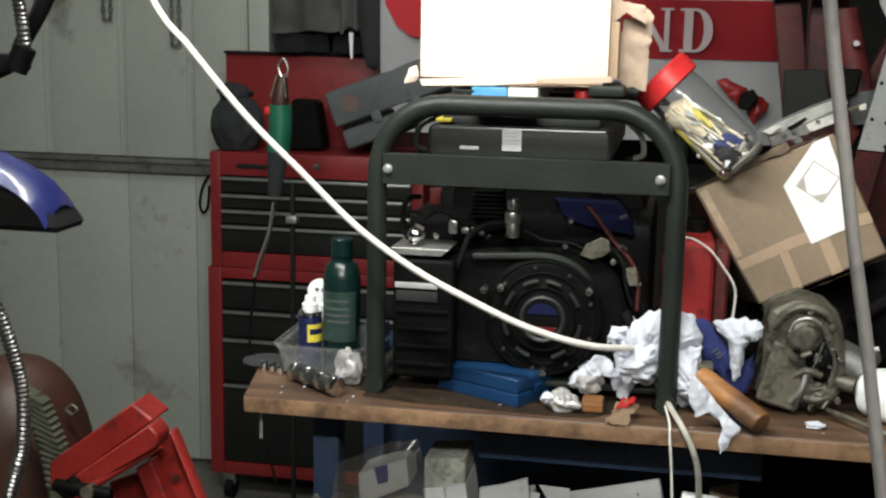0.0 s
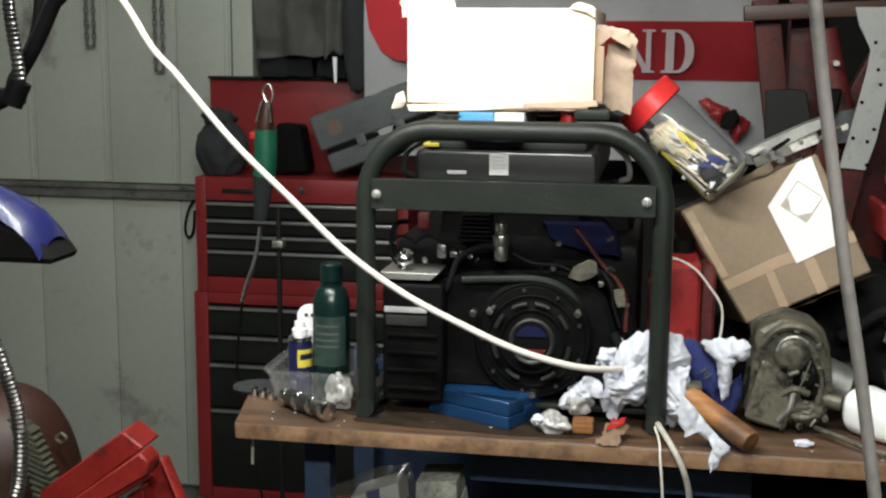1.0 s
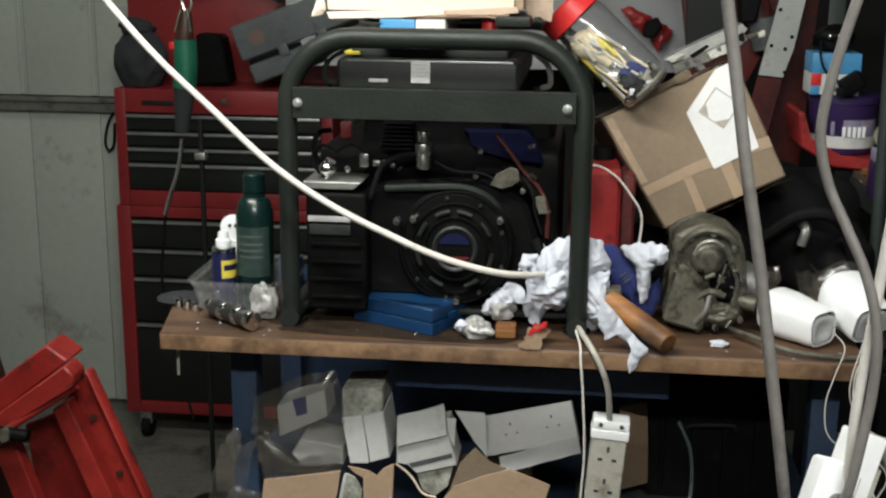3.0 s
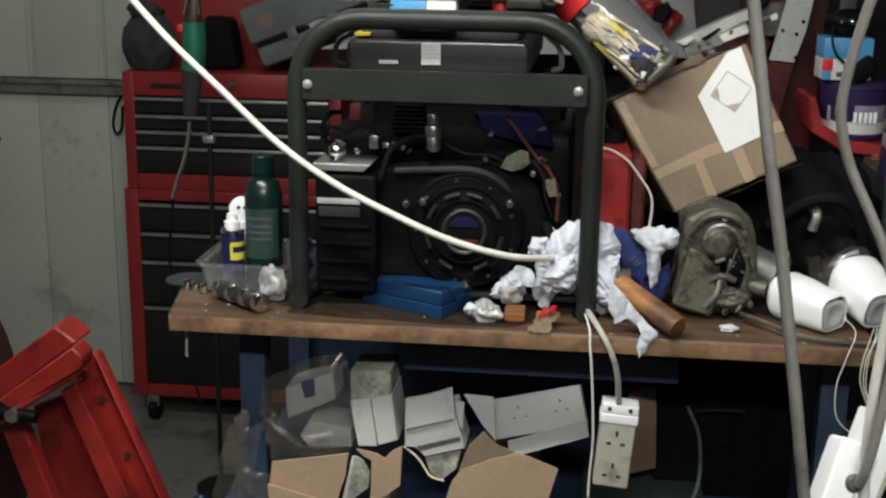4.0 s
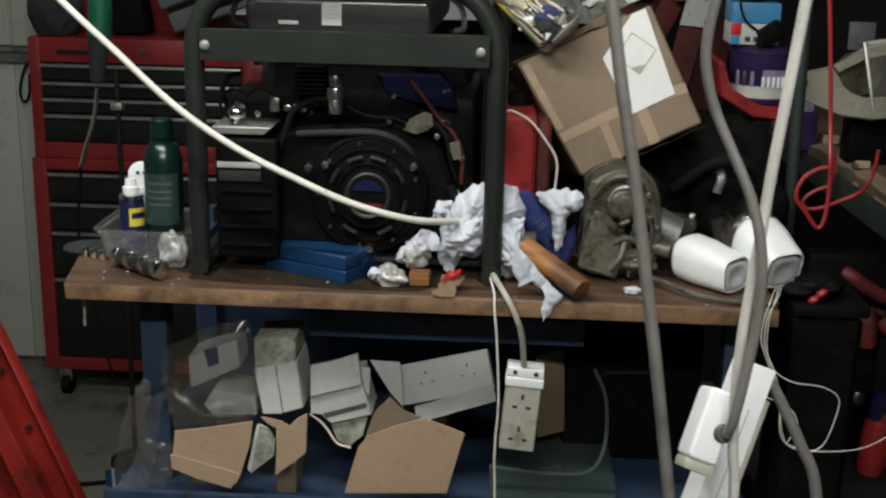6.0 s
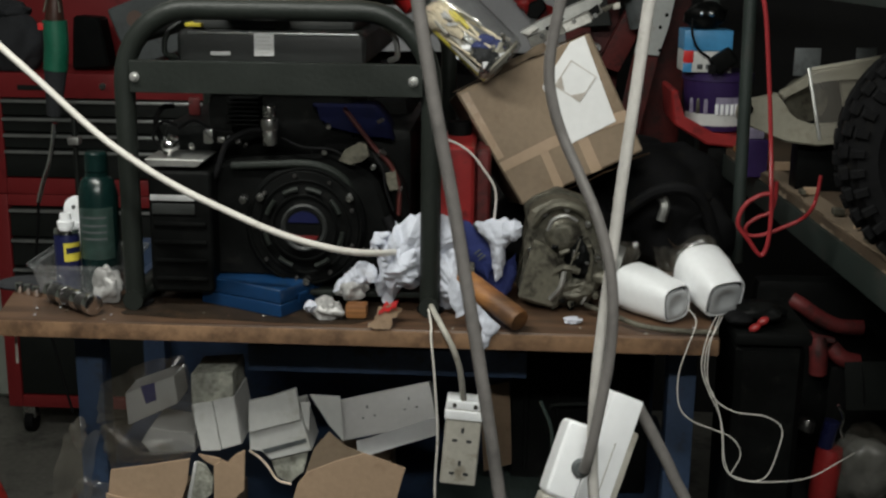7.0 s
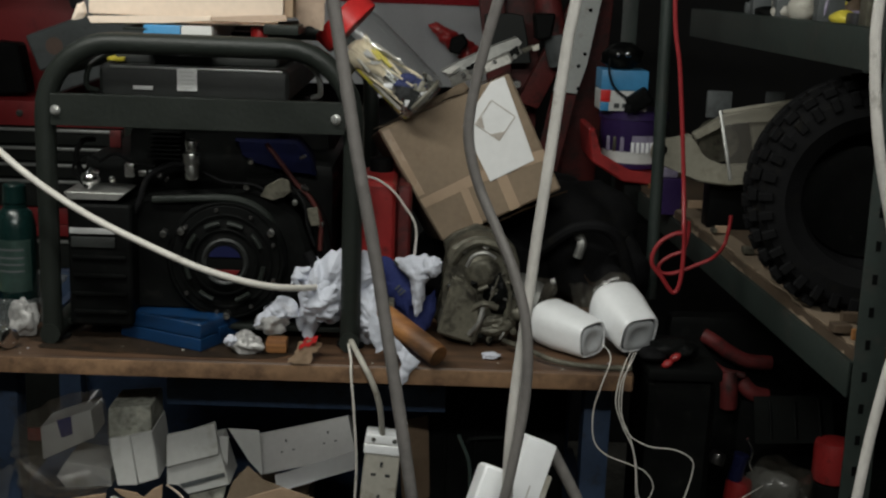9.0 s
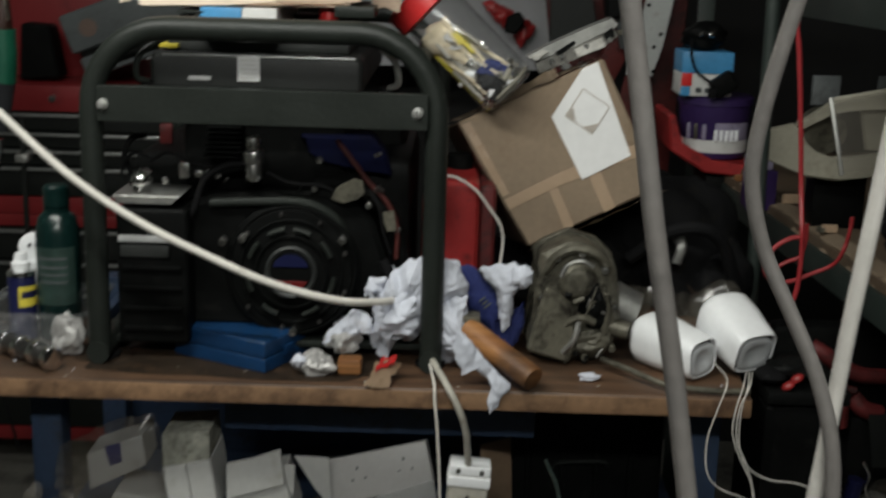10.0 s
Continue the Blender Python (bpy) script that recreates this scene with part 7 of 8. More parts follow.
part("cover_core", tube(B(), [(-0.8233 + 0.034 * math.sin(1.5 * f) + 0.012 * f - 0.028, 0.225, 0.8464 - 0.2 * f) for f in (0, 0.25, 0.5, 0.75, 1)], 0.018, 12), OLDRIB, bin_, "grey-green ribbed cover")
mb = thing("motorcycle", (-0.62, -0.55, FLOOR), "part of an off-road motorcycle with blue and yellow plastics", "motorcycle")


def guard(z_off, material, name, prof, width, label=""):
    b = B()
    rows = []
    for x, z in prof:
        row = []
        for k in range(9):
            a = -1 + 2 * k / 8
            row.append(b.verts.new((x, -0.585 + a * width, z + z_off - 0.018 * a * a)))
        rows.append(row)
    for p, q in zip(rows, rows[1:]):
        for k in range(8):
            b.faces.new((p[k], p[k + 1], q[k + 1], q[k]))
    bmesh.ops.solidify(b, geom=b.faces[:], thickness=0.004)
    part(name, b, material, mb, label)


guard(0.0, FENDERBLUE, "mudguard", [(-0.635, 1.405), (-0.535, 1.393), (-0.455, 1.377), (-0.405, 1.363), (-0.378, 1.352), (-0.36, 1.341), (-0.348, 1.328), (-0.341, 1.315)], 0.034, "glossy blue mudguard")
b_ = B()
prism(b_, [(-0.60, 1.294), (-0.330, 1.293), (-0.341, 1.310), (-0.358, 1.324), (-0.383, 1.331), (-0.60, 1.35)], 0.06, Matrix.Translation((0, -0.585, 0)), 0.006)
part("mudguard_underside", b_, RUBBER, mb, "black plastic underside")
part("side_panel", span(B(), (-0.52, -0.65, 1.288), (-0.40, -0.625, 1.345), 0.01, seg=3), FENDERYELLOW, mb, "yellow plastic panel")
for fy in (-0.68, -0.49):
    part("fork_leg", rod(B(), (-0.62, fy, FLOOR + 0.3), (-0.58, fy, 1.55), 0.025), BLACK, mb)
part("fork_bridge", span(B(), (-0.64, -0.70, 1.27), (-0.56, -0.47, 1.36), 0.01), BLACK, mb)
wheel = part("wheel", lathe(B(), [(0.24, -0.04), (0.29, -0.05), (0.33, -0.03), (0.34, 0), (0.33, 0.03), (0.29, 0.05), (0.24, 0.04), (0.24, -0.04)], Matrix.Translation((-0.62, -0.585, FLOOR + 0.341)) @ Matrix.Rotation(math.pi / 2, 4, "X"), 40), RUBBER, mb)
part("hub", rod(B(), (-0.62, -0.70, FLOOR + 0.34), (-0.62, -0.47, FLOOR + 0.34), 0.03), ALU, wheel)


def ribbed(pts, r, pitch=0.0045):
    b = B()
    path = smooth_path(pts, 40)
    acc, out = 0.0, [path[0]]
    for p, q in zip(path, path[1:]):
        acc += (q - p).length
        if acc >= pitch / 2:
            out.append(q)
            acc = 0
    rings, prev = [], None
    for i, p in enumerate(out):
        d = (out[min(i + 1, len(out) - 1)] - out[max(i - 1, 0)]).normalized()
        u = (prev - d * prev.dot(d) if prev is not None else d.orthogonal()).normalized()
        prev = u
        v = d.cross(u)
        rr = r * (1.0 if i % 2 else 0.78)
        rings.append([b.verts.new(p + u * math.cos(6.2832 * k / 10) * rr + v * math.sin(6.2832 * k / 10) * rr) for k in range(10)])
    for p, q in zip(rings, rings[1:]):
        for k in range(10):
            b.faces.new((p[k], p[(k + 1) % 10], q[(k + 1) % 10], q[k]))
    return b


hz = thing("armoured_hose", (-0.28, -0.75, 1.8), "ribbed chrome armoured hose hanging in a bundle", "hose")
part("hose", ribbed([(-0.29, -0.75, 2.54), (-0.285, -0.75, 1.7), (-0.279, -0.75, 1.53), (-0.275, -0.75, 1.49), (-0.272, -0.75, 1.462)], 0.0055, 0.003), DARKSTEEL, hz)
part("hose_collar", rod(B(), (-0.272, -0.75, 1.464), (-0.28, -0.752, 1.446), 0.009), BLACK, hz)
part("black_hose", tube(B(), [(-0.1863, -0.72, 2.54), (-0.2263, -0.72, 1.68), (-0.2463, -0.72, 1.5475), (-0.2584, -0.72, 1.5228), (-0.2736, -0.72, 1.4936), (-0.2927, -0.72, 1.4647), (-0.3068, -0.72, 1.4466), (-0.4, -0.72, 1.42), (-0.52, -0.7, 1.42)], 0.0062, 12), RUBBER, hz)
part("black_hose", tube(B(), [(-0.27, -0.70, 2.54), (-0.272, -0.70, 1.7), (-0.277, -0.705, 1.53), (-0.284, -0.72, 1.48), (-0.289, -0.735, 1.455)], 0.0045, 12), RUBBER, hz)
part("clamp", box(B(), (-0.288, -0.748, 1.452), (0.03, 0.02, 0.014), 0.004), RUBBER, hz)
single("pale_hose", ribbed([(-0.536, -0.72, 1.40), (-0.416, -0.74, 1.345), (-0.341, -0.75, 1.295), (-0.316, -0.75, 1.262), (-0.302, -0.75, 1.225), (-0.294, -0.75, 1.19), (-0.295, -0.75, 1.15), (-0.304, -0.75, 1.115), (-0.346, -0.75, 1.0), (-0.466, -0.75, 0.8), (-0.566, -0.72, 0.6)], 0.0064, 0.003), DARKSTEEL, "ribbed grey metal hose curving down beside the motorcycle", "hose")
reshape([hz], Matrix.Translation((-0.006, 0, 0)))
fc_ = thing("floor_lead", (-0.8, 1.3, FLOOR), "black leads and blue plug trailing over the floor", "cable")
part("lead", tube(B(), [(-1.2, 1.5, FLOOR + 0.008), (-0.95, 1.35, FLOOR + 0.008), (-0.7, 1.4, FLOOR + 0.008), (-0.5, 1.2, FLOOR + 0.008)], 0.006, 8), RUBBER, fc_)
part("lead", tube(B(), [(-1.2, 1.2, FLOOR + 0.008), (-0.9, 1.15, FLOOR + 0.008), (-0.7, 1.1, FLOOR + 0.008), (-0.5, 0.9, FLOOR + 0.008)], 0.006, 8), RUBBER, fc_)
part("plug", rod(B(), (-0.72, 1.1, FLOOR + 0.02), (-0.75, 1.18, FLOOR + 0.14), 0.02), BLUECASE, fc_, "blue plug")

# ---- shelving rack, to the east ----
rk = thing("shelving_rack", (1.0, 0.35, FLOOR), "green-grey slotted steel shelving rack with chipboard shelves", "shelving")
NL, FL = Vector((0.841, -0.2, 1.018)), Vector((0.767, 1.27, 1.018))
NU, FU = Vector((0.841, -0.2, 1.412)), Vector((0.797, 0.66, 1.412))
for a, b, h in ((NL, FL, 0.045), (NU, FU, 0.05)):
    m = frame_of((a + b) / 2, b - a, (0, 0, 1))
    L_ = (b - a).length
    part("shelf_rail", span(B(), (-L_ / 2, -0.002, -h / 2), (L_ / 2, 0.002, h / 2), 0.001, m), RACKGREEN, rk)
    part("rail_lip", span(B(), (-L_ / 2, -0.03, h / 2 - 0.003), (L_ / 2, -0.0022, h / 2), 0.0008, m), RACKGREEN, rk)
    d_ = Vector((0.62, 0.1, 0.0))
    sh_ = B()
    up = Vector((0.003, 0, h / 2 + 0.001 if h < 0.05 else h / 2 - 0.019))
    vs = [sh_.verts.new(p + up + q) for q in (Vector((0, 0, 0)), Vector((0, 0, 0.014))) for p in (a, b, b + d_, a + d_)]
    for f in ((0, 1, 2, 3), (7, 6, 5, 4), (0, 4, 5, 1), (1, 5, 6, 2), (2, 6, 7, 3), (3, 7, 4, 0)):
        sh_.faces.new([vs[k] for k in f])
    part("shelf_board", sh_, SHELFBOARD, rk, "worn chipboard shelf")
for base, topx, dy in (((0.862, -0.222, FLOOR), (0.848, -0.222, 1.9), 0), ((0.785, 1.29, FLOOR), (0.785, 1.29, 1.9), 0), ((1.47, -0.1, FLOOR), (1.46, -0.1, 1.9), 0), ((1.39, 1.37, FLOOR), (1.39, 1.37, 1.9), 0)):
    p, q = Vector(base), Vector(topx)
    m = frame_of((p + q) / 2, q - p, (0, -1, 0))
    L_ = (q - p).length
    po = part("post", span(B(), (-L_ / 2, -0.018, -0.002), (L_ / 2, 0.018, 0.002), 0.0008, m), RACKGREEN, rk)
    part("post_web", span(B(), (-L_ / 2, -0.018, -0.036), (L_ / 2, -0.0145, -0.0022), 0.0008, m), RACKGREEN, po)
    if base[1] < 0.06:
        for k in range(int(L_ / 0.04)):
            part("slot", box(B(), (-L_ / 2 + 0.02 + 0.04 * k, 0.004, 0.0022), (0.012, 0.006, 0.0012), 0, m), BLACK, po)
part("post_tube", rod(B(), (0.712, 0.418, 0.951), (0.697, 0.418, 1.9), 0.0105), RACKGREEN, rk, "round grey upright")

ty = thing("knobbly_tyre", (0.99, 0.2, 1.0), "black knobbly off-road tyre standing on the shelf", "tyre")
TC = Matrix.Translation((0.995, 0.22, 1.17)) @ Matrix.Rotation(math.radians(-10), 4, "Z") @ Matrix.Rotation(math.pi / 2, 4, "X")
car = part("carcass", lathe(B(), [(0.105, -0.045), (0.13, -0.062), (0.158, -0.06), (0.172, -0.04), (0.176, 0), (0.172, 0.04), (0.158, 0.06), (0.13, 0.062), (0.105, 0.045), (0.10, 0.03), (0.12, 0.0), (0.10, -0.03), (0.105, -0.045)], TC, 56), RUBBER, ty)
for k in range(34):
    a = 2 * math.pi * k / 34
    for z, o, r in ((-0.036, 0.0, 0.176), (0.0, 0.5, 0.181), (0.036, 0.0, 0.176)):
        aa = a + o * 2 * math.pi / 34
        m = TC @ Matrix.Rotation(aa, 4, "Z") @ Matrix.Translation((r, 0, z))
        part("tread_block", box(B(), (0, 0, 0), (0.014, 0.020, 0.027), 0.002, m, 1), RUBBER, car)
    m = TC @ Matrix.Rotation(a, 4, "Z") @ Matrix.Translation((0.158, 0, 0.06))
    part("side_block", box(B(), (0, 0, 0), (0.022, 0.014, 0.012), 0.002, m, 1), RUBBER, car)
# Black disc added to keep the middle of the tyre dark.
rim_ = part("wheel_centre", lathe(B(), [(0, -0.01), (0.06, -0.012), (0.098, -0.02), (0.104, -0.03)], TC, 40), BLACK, ty, "black disc filling the tyre middle")
part("wheel_nut", rod(B(), (0.02, 0, 0.005), (0.02, 0, -0.02), 0.012, seg=6, m=TC), DIMRED, rim_)
reshape([ty], Matrix.Translation((0.914, 0.0, 1.2105)) @ Matrix.Scale(0.88, 4) @ Matrix.Translation((-0.995, -0.22, -1.17)))
tub = thing("sweet_tub", (0.68, 0.505, 1.163), "purple plastic sweet tub with pale printed band", "tub")
TM = Matrix.Translation((0.678, 0.505, 1.164))
part("tub_body", lathe(B(), [(0, 0), (0.049, 0), (0.053, 0.008), (0.057, 0.078), (0.058, 0.083), (0, 0.083)], TM, 36), PURPLE, tub)
part("printed_band", lathe(B(), [(0.0535, 0.010), (0.0548, 0.03)], TM, 30, -3.0, -0.1), WHITEBOX, tub, "white printed foot band")
part("printed_panel", lathe(B(), [(0.0548, 0.0305), (0.0562, 0.058)], TM, 20, -1.75, -0.6), LILAC, tub, "dusky printed panel")
for k in range(5):
    a = -1.72 + 0.15 * k
    part("print_shape", box(B(), (0.0565 * math.cos(a), 0.0565 * math.sin(a), 0.038), (0.0055, 0.003, 0.018), 0.001, TM), WHITEPLASTIC, tub)
for a, mt in ((-2.55, LILAC), (-2.3, CAST), (-2.05, LILAC)):
    part("print_shape", box(B(), (0.0555 * math.cos(a), 0.0555 * math.sin(a), 0.042), (0.007, 0.004, 0.026), 0.003, TM), mt, tub)
part("tub_lid", lathe(B(), [(0, 0.098), (0.054, 0.098), (0.060, 0.094), (0.060, 0.084), (0.058, 0.0835)], TM, 36), PURPLE, tub)
bl = thing("blue_carton", (0.65, 0.49, 1.2625), "cyan and white printed carton on the tub", "carton")
part("carton_top", span(B(), (0.611, 0.455, 1.2975), (0.690, 0.53, 1.331), 0.002), CYAN, bl)
part("carton_base", span(B(), (0.611, 0.455, 1.2625), (0.690, 0.53, 1.297), 0.002), WHITEBOX, bl)
part("red_corner", span(B(), (0.6105, 0.4535, 1.278), (0.627, 0.4548, 1.298), 0.0005), REDPLASTIC, bl)
part("blue_corner", span(B(), (0.6105, 0.4535, 1.2630), (0.625, 0.4548, 1.2775), 0.0005), CYAN, bl)
for k in range(3):
    part("print_bar", span(B(), (0.634 + 0.014 * k, 0.4535, 1.268), (0.643 + 0.014 * k, 0.4548, 1.276), 0.0005), CASEGREY, bl)
dk_ = thing("black_tool", (0.65, 0.48, 1.331), "black cordless tool with trailing lead on the carton", "power tool")
# Black lump stands in for plain darkness, chrome balls for the highlights in it.
part("tool_body", lump(B(), (0.648, 0.485, 1.354), (0.034, 0.03, 0.022), 151, 0.45, 1.6, 4, flat_base=1.3315), BLACK, dk_)
part("shiny_end", ball(B(), (0.652, 0.452, 1.358), (0.006, 0.005, 0.005)), CHROME, dk_)
part("shiny_end", ball(B(), (0.636, 0.455, 1.357), (0.0035, 0.003, 0.004)), CHROME, dk_)
part("tool_lead", tube(B(), [(0.622, 0.455, 1.35), (0.622, 0.446, 1.325), (0.632, 0.444, 1.302), (0.655, 0.446, 1.285)], 0.002, 8), RUBBER, dk_)
part("handle", box(B(), (0, 0, 0), (0.040, 0.022, 0.030), 0.006, Matrix.Translation((0.673, 0.438, 1.284)) @ Matrix.Rotation(-0.6, 4, "Y"), 3), BLACK, dk_)
part("trigger", box(B(), (0.655, 0.432, 1.27), (0.012, 0.012, 0.016), 0.003), RUBBER, dk_)
rt = thing("red_tray", (0.65, 0.5, 1.09), "red plastic tray under the sweet tub", "tray")
b_ = B()
prism(b_, [(0.592, 1.235), (0.599, 1.178), (0.655, 1.145), (0.735, 1.139), (0.735, 1.160), (0.664, 1.163), (0.613, 1.19), (0.604, 1.235)], 0.14, Matrix.Translation((0, 0.505, 0)), 0.003)
part("tray_body", b_, RED, rt)
part("tray_foot", span(B(), (0.66, 0.45, 1.07), (0.725, 0.55, 1.1385), 0.003), BLACK, rt)
cr = thing("cream_bracket", (0.78, 0.4, 1.1), "grubby cream cast bracket with a large open fork", "bracket")
part("fork_arm", prism(B(), [(0.690, 1.205), (0.694, 1.219), (0.703, 1.227), (0.731, 1.232), (0.755, 1.239), (0.761, 1.222), (0.771, 1.206), (0.788, 1.193), (0.813, 1.185), (0.852, 1.191), (0.900, 1.20), (0.900, 1.165), (0.858, 1.160), (0.824, 1.154), (0.77, 1.160), (0.738, 1.175), (0.702, 1.187), (0.694, 1.194)], 0.022, Matrix.Translation((0, 0.395, 0)), 0.003), CREAM, cr)
part("upper_arm", prism(B(), [(0.757, 1.2395), (0.78, 1.252), (0.806, 1.272), (0.86, 1.287), (0.93, 1.302), (0.93, 1.262), (0.861, 1.262), (0.83, 1.262), (0.805, 1.256), (0.782, 1.240), (0.765, 1.226)], 0.02, Matrix.Translation((0, 0.40, 0)), 0.003), CREAM, cr)
part("end_plate", prism(B(), [(0.852, 1.261), (0.93, 1.261), (0.93, 1.2), (0.866, 1.2)], 0.012, Matrix.Translation((0, 0.405, 0)), 0.002), CREAM, cr)
part("bolt_hole", rod(B(), (0.706, 0.3835, 1.212), (0.706, 0.3825, 1.212), 0.0095, seg=20), BLACK, cr, "dark bolt eye")
part("rusty_sleeve", rod(B(), (0.81, 0.43, 1.22), (0.81, 0.46, 1.225), 0.034, seg=28), CAST, cr)
part("casting_tab", span(B(), (0.785, 0.43, 1.262), (0.827, 0.436, 1.307), 0.002), CASEGREY, cr, "grey metal tab")
part("casting_tab", span(B(), (0.879, 0.415, 1.29), (0.911, 0.421, 1.31), 0.002), CASEGREY, cr, "grey metal tab")
part("arm_prop", span(B(), (0.80, 0.42, 1.07), (0.88, 0.47, 1.1695), 0.004), BLACK, cr)
gl = thing("picture_frame", (0.85, 0.34, 1.1), "framed grubby glass pane leaning on the bracket", "frame")
gmx = frame_of((0.812, 0.345, 1.17), (1, -0.05, 0.2), (-0.17, 0.2, 1))
part("pane", span(B(), (0.006, 0, 0.002), (0.14, 0.003, 0.108), 0, gmx), FILM, gl)
part("pane_edge", span(B(), (0, -0.002, 0), (0.005, 0.005, 0.115), 0.001, gmx), ALU, gl)
part("pane_edge", span(B(), (0.0065, -0.002, 0.109), (0.14, 0.005, 0.115), 0.001, gmx), CREAM, gl)
bk = thing("purple_carton", (0.73, 0.45, 1.095), "small purple carton with pale top beside the tray", "carton")
part("block", span(B(), (0.709, 0.425, 1.158), (0.746, 0.46, 1.18), 0.004), LILAC, bk)
part("carton_base", span(B(), (0.71, 0.42, 1.095), (0.753, 0.47, 1.1575), 0.003), PURPLE, bk)
single("red_cable", tube(B(), [(0.66, 0.2, 2.5), (0.665, 0.2, 1.7), (0.674, 0.2, 1.452), (0.688, 0.2, 1.36), (0.7, 0.2, 1.26), (0.707, 0.195, 1.18), (0.7061, 0.17, 1.1295), (0.7084, 0.17, 1.1035), (0.7091, 0.17, 1.074), (0.7077, 0.17, 1.0476), (0.7041, 0.17, 1.031), (0.6987, 0.17, 1.0256), (0.6907, 0.17, 1.0323), (0.6797, 0.17, 1.0475), (0.6689, 0.17, 1.0601), (0.6623, 0.17, 1.0713), (0.6644, 0.17, 1.0877), (0.6743, 0.17, 1.1041), (0.692, 0.17, 1.1152), (0.7051, 0.17, 1.1175)], 0.0033, 10), REDCABLE, "red cable hanging down with its end looped on the rack", "cable")
single("red_cable", tube(B(), [(0.7156, 0.182, 1.1337), (0.7162, 0.182, 1.1109), (0.7105, 0.182, 1.0885), (0.6931, 0.182, 1.0799), (0.6793, 0.182, 1.0696), (0.6759, 0.182, 1.0606), (0.6817, 0.182, 1.0523), (0.7009, 0.182, 1.0531), (0.729, 0.182, 1.0648), (0.7568, 0.182, 1.0787), (0.7811, 0.22, 1.09), (0.7866, 0.22, 1.115), (0.7884, 0.22, 1.1366)], 0.0029, 10), REDCABLE, "loose loop of red cable on the rack edge", "cable")
def farther(things, k):
    """Sets things back along the line of sight to their shelf place, at their true size."""
    reshape(things, Matrix.Translation((0.325 * (1 - k), -1.583 * (1 - k), 1.462 * (1 - k))) @ Matrix.Scale(k, 4))


farther([cr], 1.049)
farther([gl], 1.04)
farther([bk], 1.134)
# the tub and what is stacked with it stand at the far end of the rack
farther([tub, bl, dk_, rt], 1.261)

bm = B()
rng = random.Random(8)
d_ = FL - NL
edge = [NL + d_ * f + Vector((0, 0, 0.024)) for f in [k / 90 for k in range(72)]]
low_, top_, back_ = [], [], []
for k, p in enumerate(edge):
    o = 0.004 + 0.010 * abs(noise.noise(Vector((k * 0.33, 1.5, 0)))) + 0.006 * abs(noise.noise(Vector((k * 1.1, 5, 2))))
    low_.append(bm.verts.new(p + Vector((o - 0.004, 0, 0))))
    top_.append(bm.verts.new(p + Vector((o + 0.003 * rng.random(), 0, 0.015 + 0.004 * noise.noise(Vector((k * 0.7, 0, 9)))))))
    back_.append(bm.verts.new(p + Vector((0.045, 0, 0.0165))))
for k in range(len(edge) - 1):
    bm.faces.new((low_[k], low_[k + 1], top_[k + 1], top_[k]))
    bm.faces.new((top_[k], top_[k + 1], back_[k + 1], back_[k]))
part("broken_edge", bm, CARDOLD, rk, "crumbling pale chipboard edge", smooth=0.2)

wt = thing("wood_chips", (0.85, 0.15, 1.02), "dusty wood offcuts along the rack shelf", "offcuts", kind="stuff")
random.seed(21)
for k in range(22):
    f = random.uniform(0.02, 0.9)
    p = NL.lerp(FL, f) + Vector((random.uniform(0.005, 0.05), 0, 0.048))
    part("offcut", box(B(), p, (random.uniform(0.008, 0.03), random.uniform(0.005, 0.02), random.uniform(0.006, 0.016)), 0.001, None, 1), (SHELFBOARD, CARD, HANDLEWOOD, CAST)[k % 4], wt)
uc = thing("shelf_clutter", (1.0, 0.2, 1.42), "mixed boxes, bottles and bags on the upper shelf", "clutter", kind="stuff")
for k in range(34):
    f = random.uniform(0.0, 0.8)
    p = NU.lerp(FU, f) + Vector((random.uniform(0.03, 0.07) + 0.1 * (k % 3 == 2), 0, 0.0205))
    s = (random.uniform(0.012, 0.04), random.uniform(0.015, 0.05), random.uniform(0.016, 0.045))
    mt = (OLDWHITE, CASEGREY, YELLOW, CARD, BLACK, CASEGREY, LILAC, DARKGREY, SHELFBOARD, CAST)[k % 10]
    bbx = box(B(), (p.x, p.y, p.z + s[2] / 2), s, 0.004) if k % 2 else lump(B(), (p.x, p.y, p.z + s[2] * 0.5), [v * 0.6 for v in s], 170 + k, 0.3, 2, 3, flat_base=p.z)
    part("item", bbx, mt, uc)
mw = thing("red_machine", (0.95, 0.5, FLOOR), "dim red garden machine under the rack", "machine")
part("machine_body", span(B(), (0.86, 0.35, FLOOR + 0.1), (1.2, 0.75, 0.8), 0.03), BLACK, mw)
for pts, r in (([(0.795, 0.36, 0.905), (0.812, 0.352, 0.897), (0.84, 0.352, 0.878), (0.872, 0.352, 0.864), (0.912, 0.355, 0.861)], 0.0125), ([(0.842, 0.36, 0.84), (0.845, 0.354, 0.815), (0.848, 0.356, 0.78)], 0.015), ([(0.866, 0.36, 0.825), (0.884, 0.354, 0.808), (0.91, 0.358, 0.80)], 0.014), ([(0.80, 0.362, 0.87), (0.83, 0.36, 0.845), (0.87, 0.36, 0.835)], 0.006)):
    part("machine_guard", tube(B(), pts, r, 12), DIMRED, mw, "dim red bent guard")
# Black block added so that only the red guards show against darkness.
part("machine_frame", span(B(), (0.738, 0.372, 0.62), (0.98, 0.42, 0.935), 0.02), BLACK, mw)
part("machine_leg", span(B(), (0.88, 0.4, FLOOR), (0.94, 0.5, FLOOR + 0.1), 0.005), BLACK, mw)
pb_ = thing("plastic_bag", (0.87, 0.28, 0.6), "grubby pale plastic bag slumped by the rack post", "bag")
part("bag", wad(B(), (0.915, 0.28, 0.65), (0.07, 0.055, 0.07), 163, 0.28), FILM, pb_, smooth=0.3)
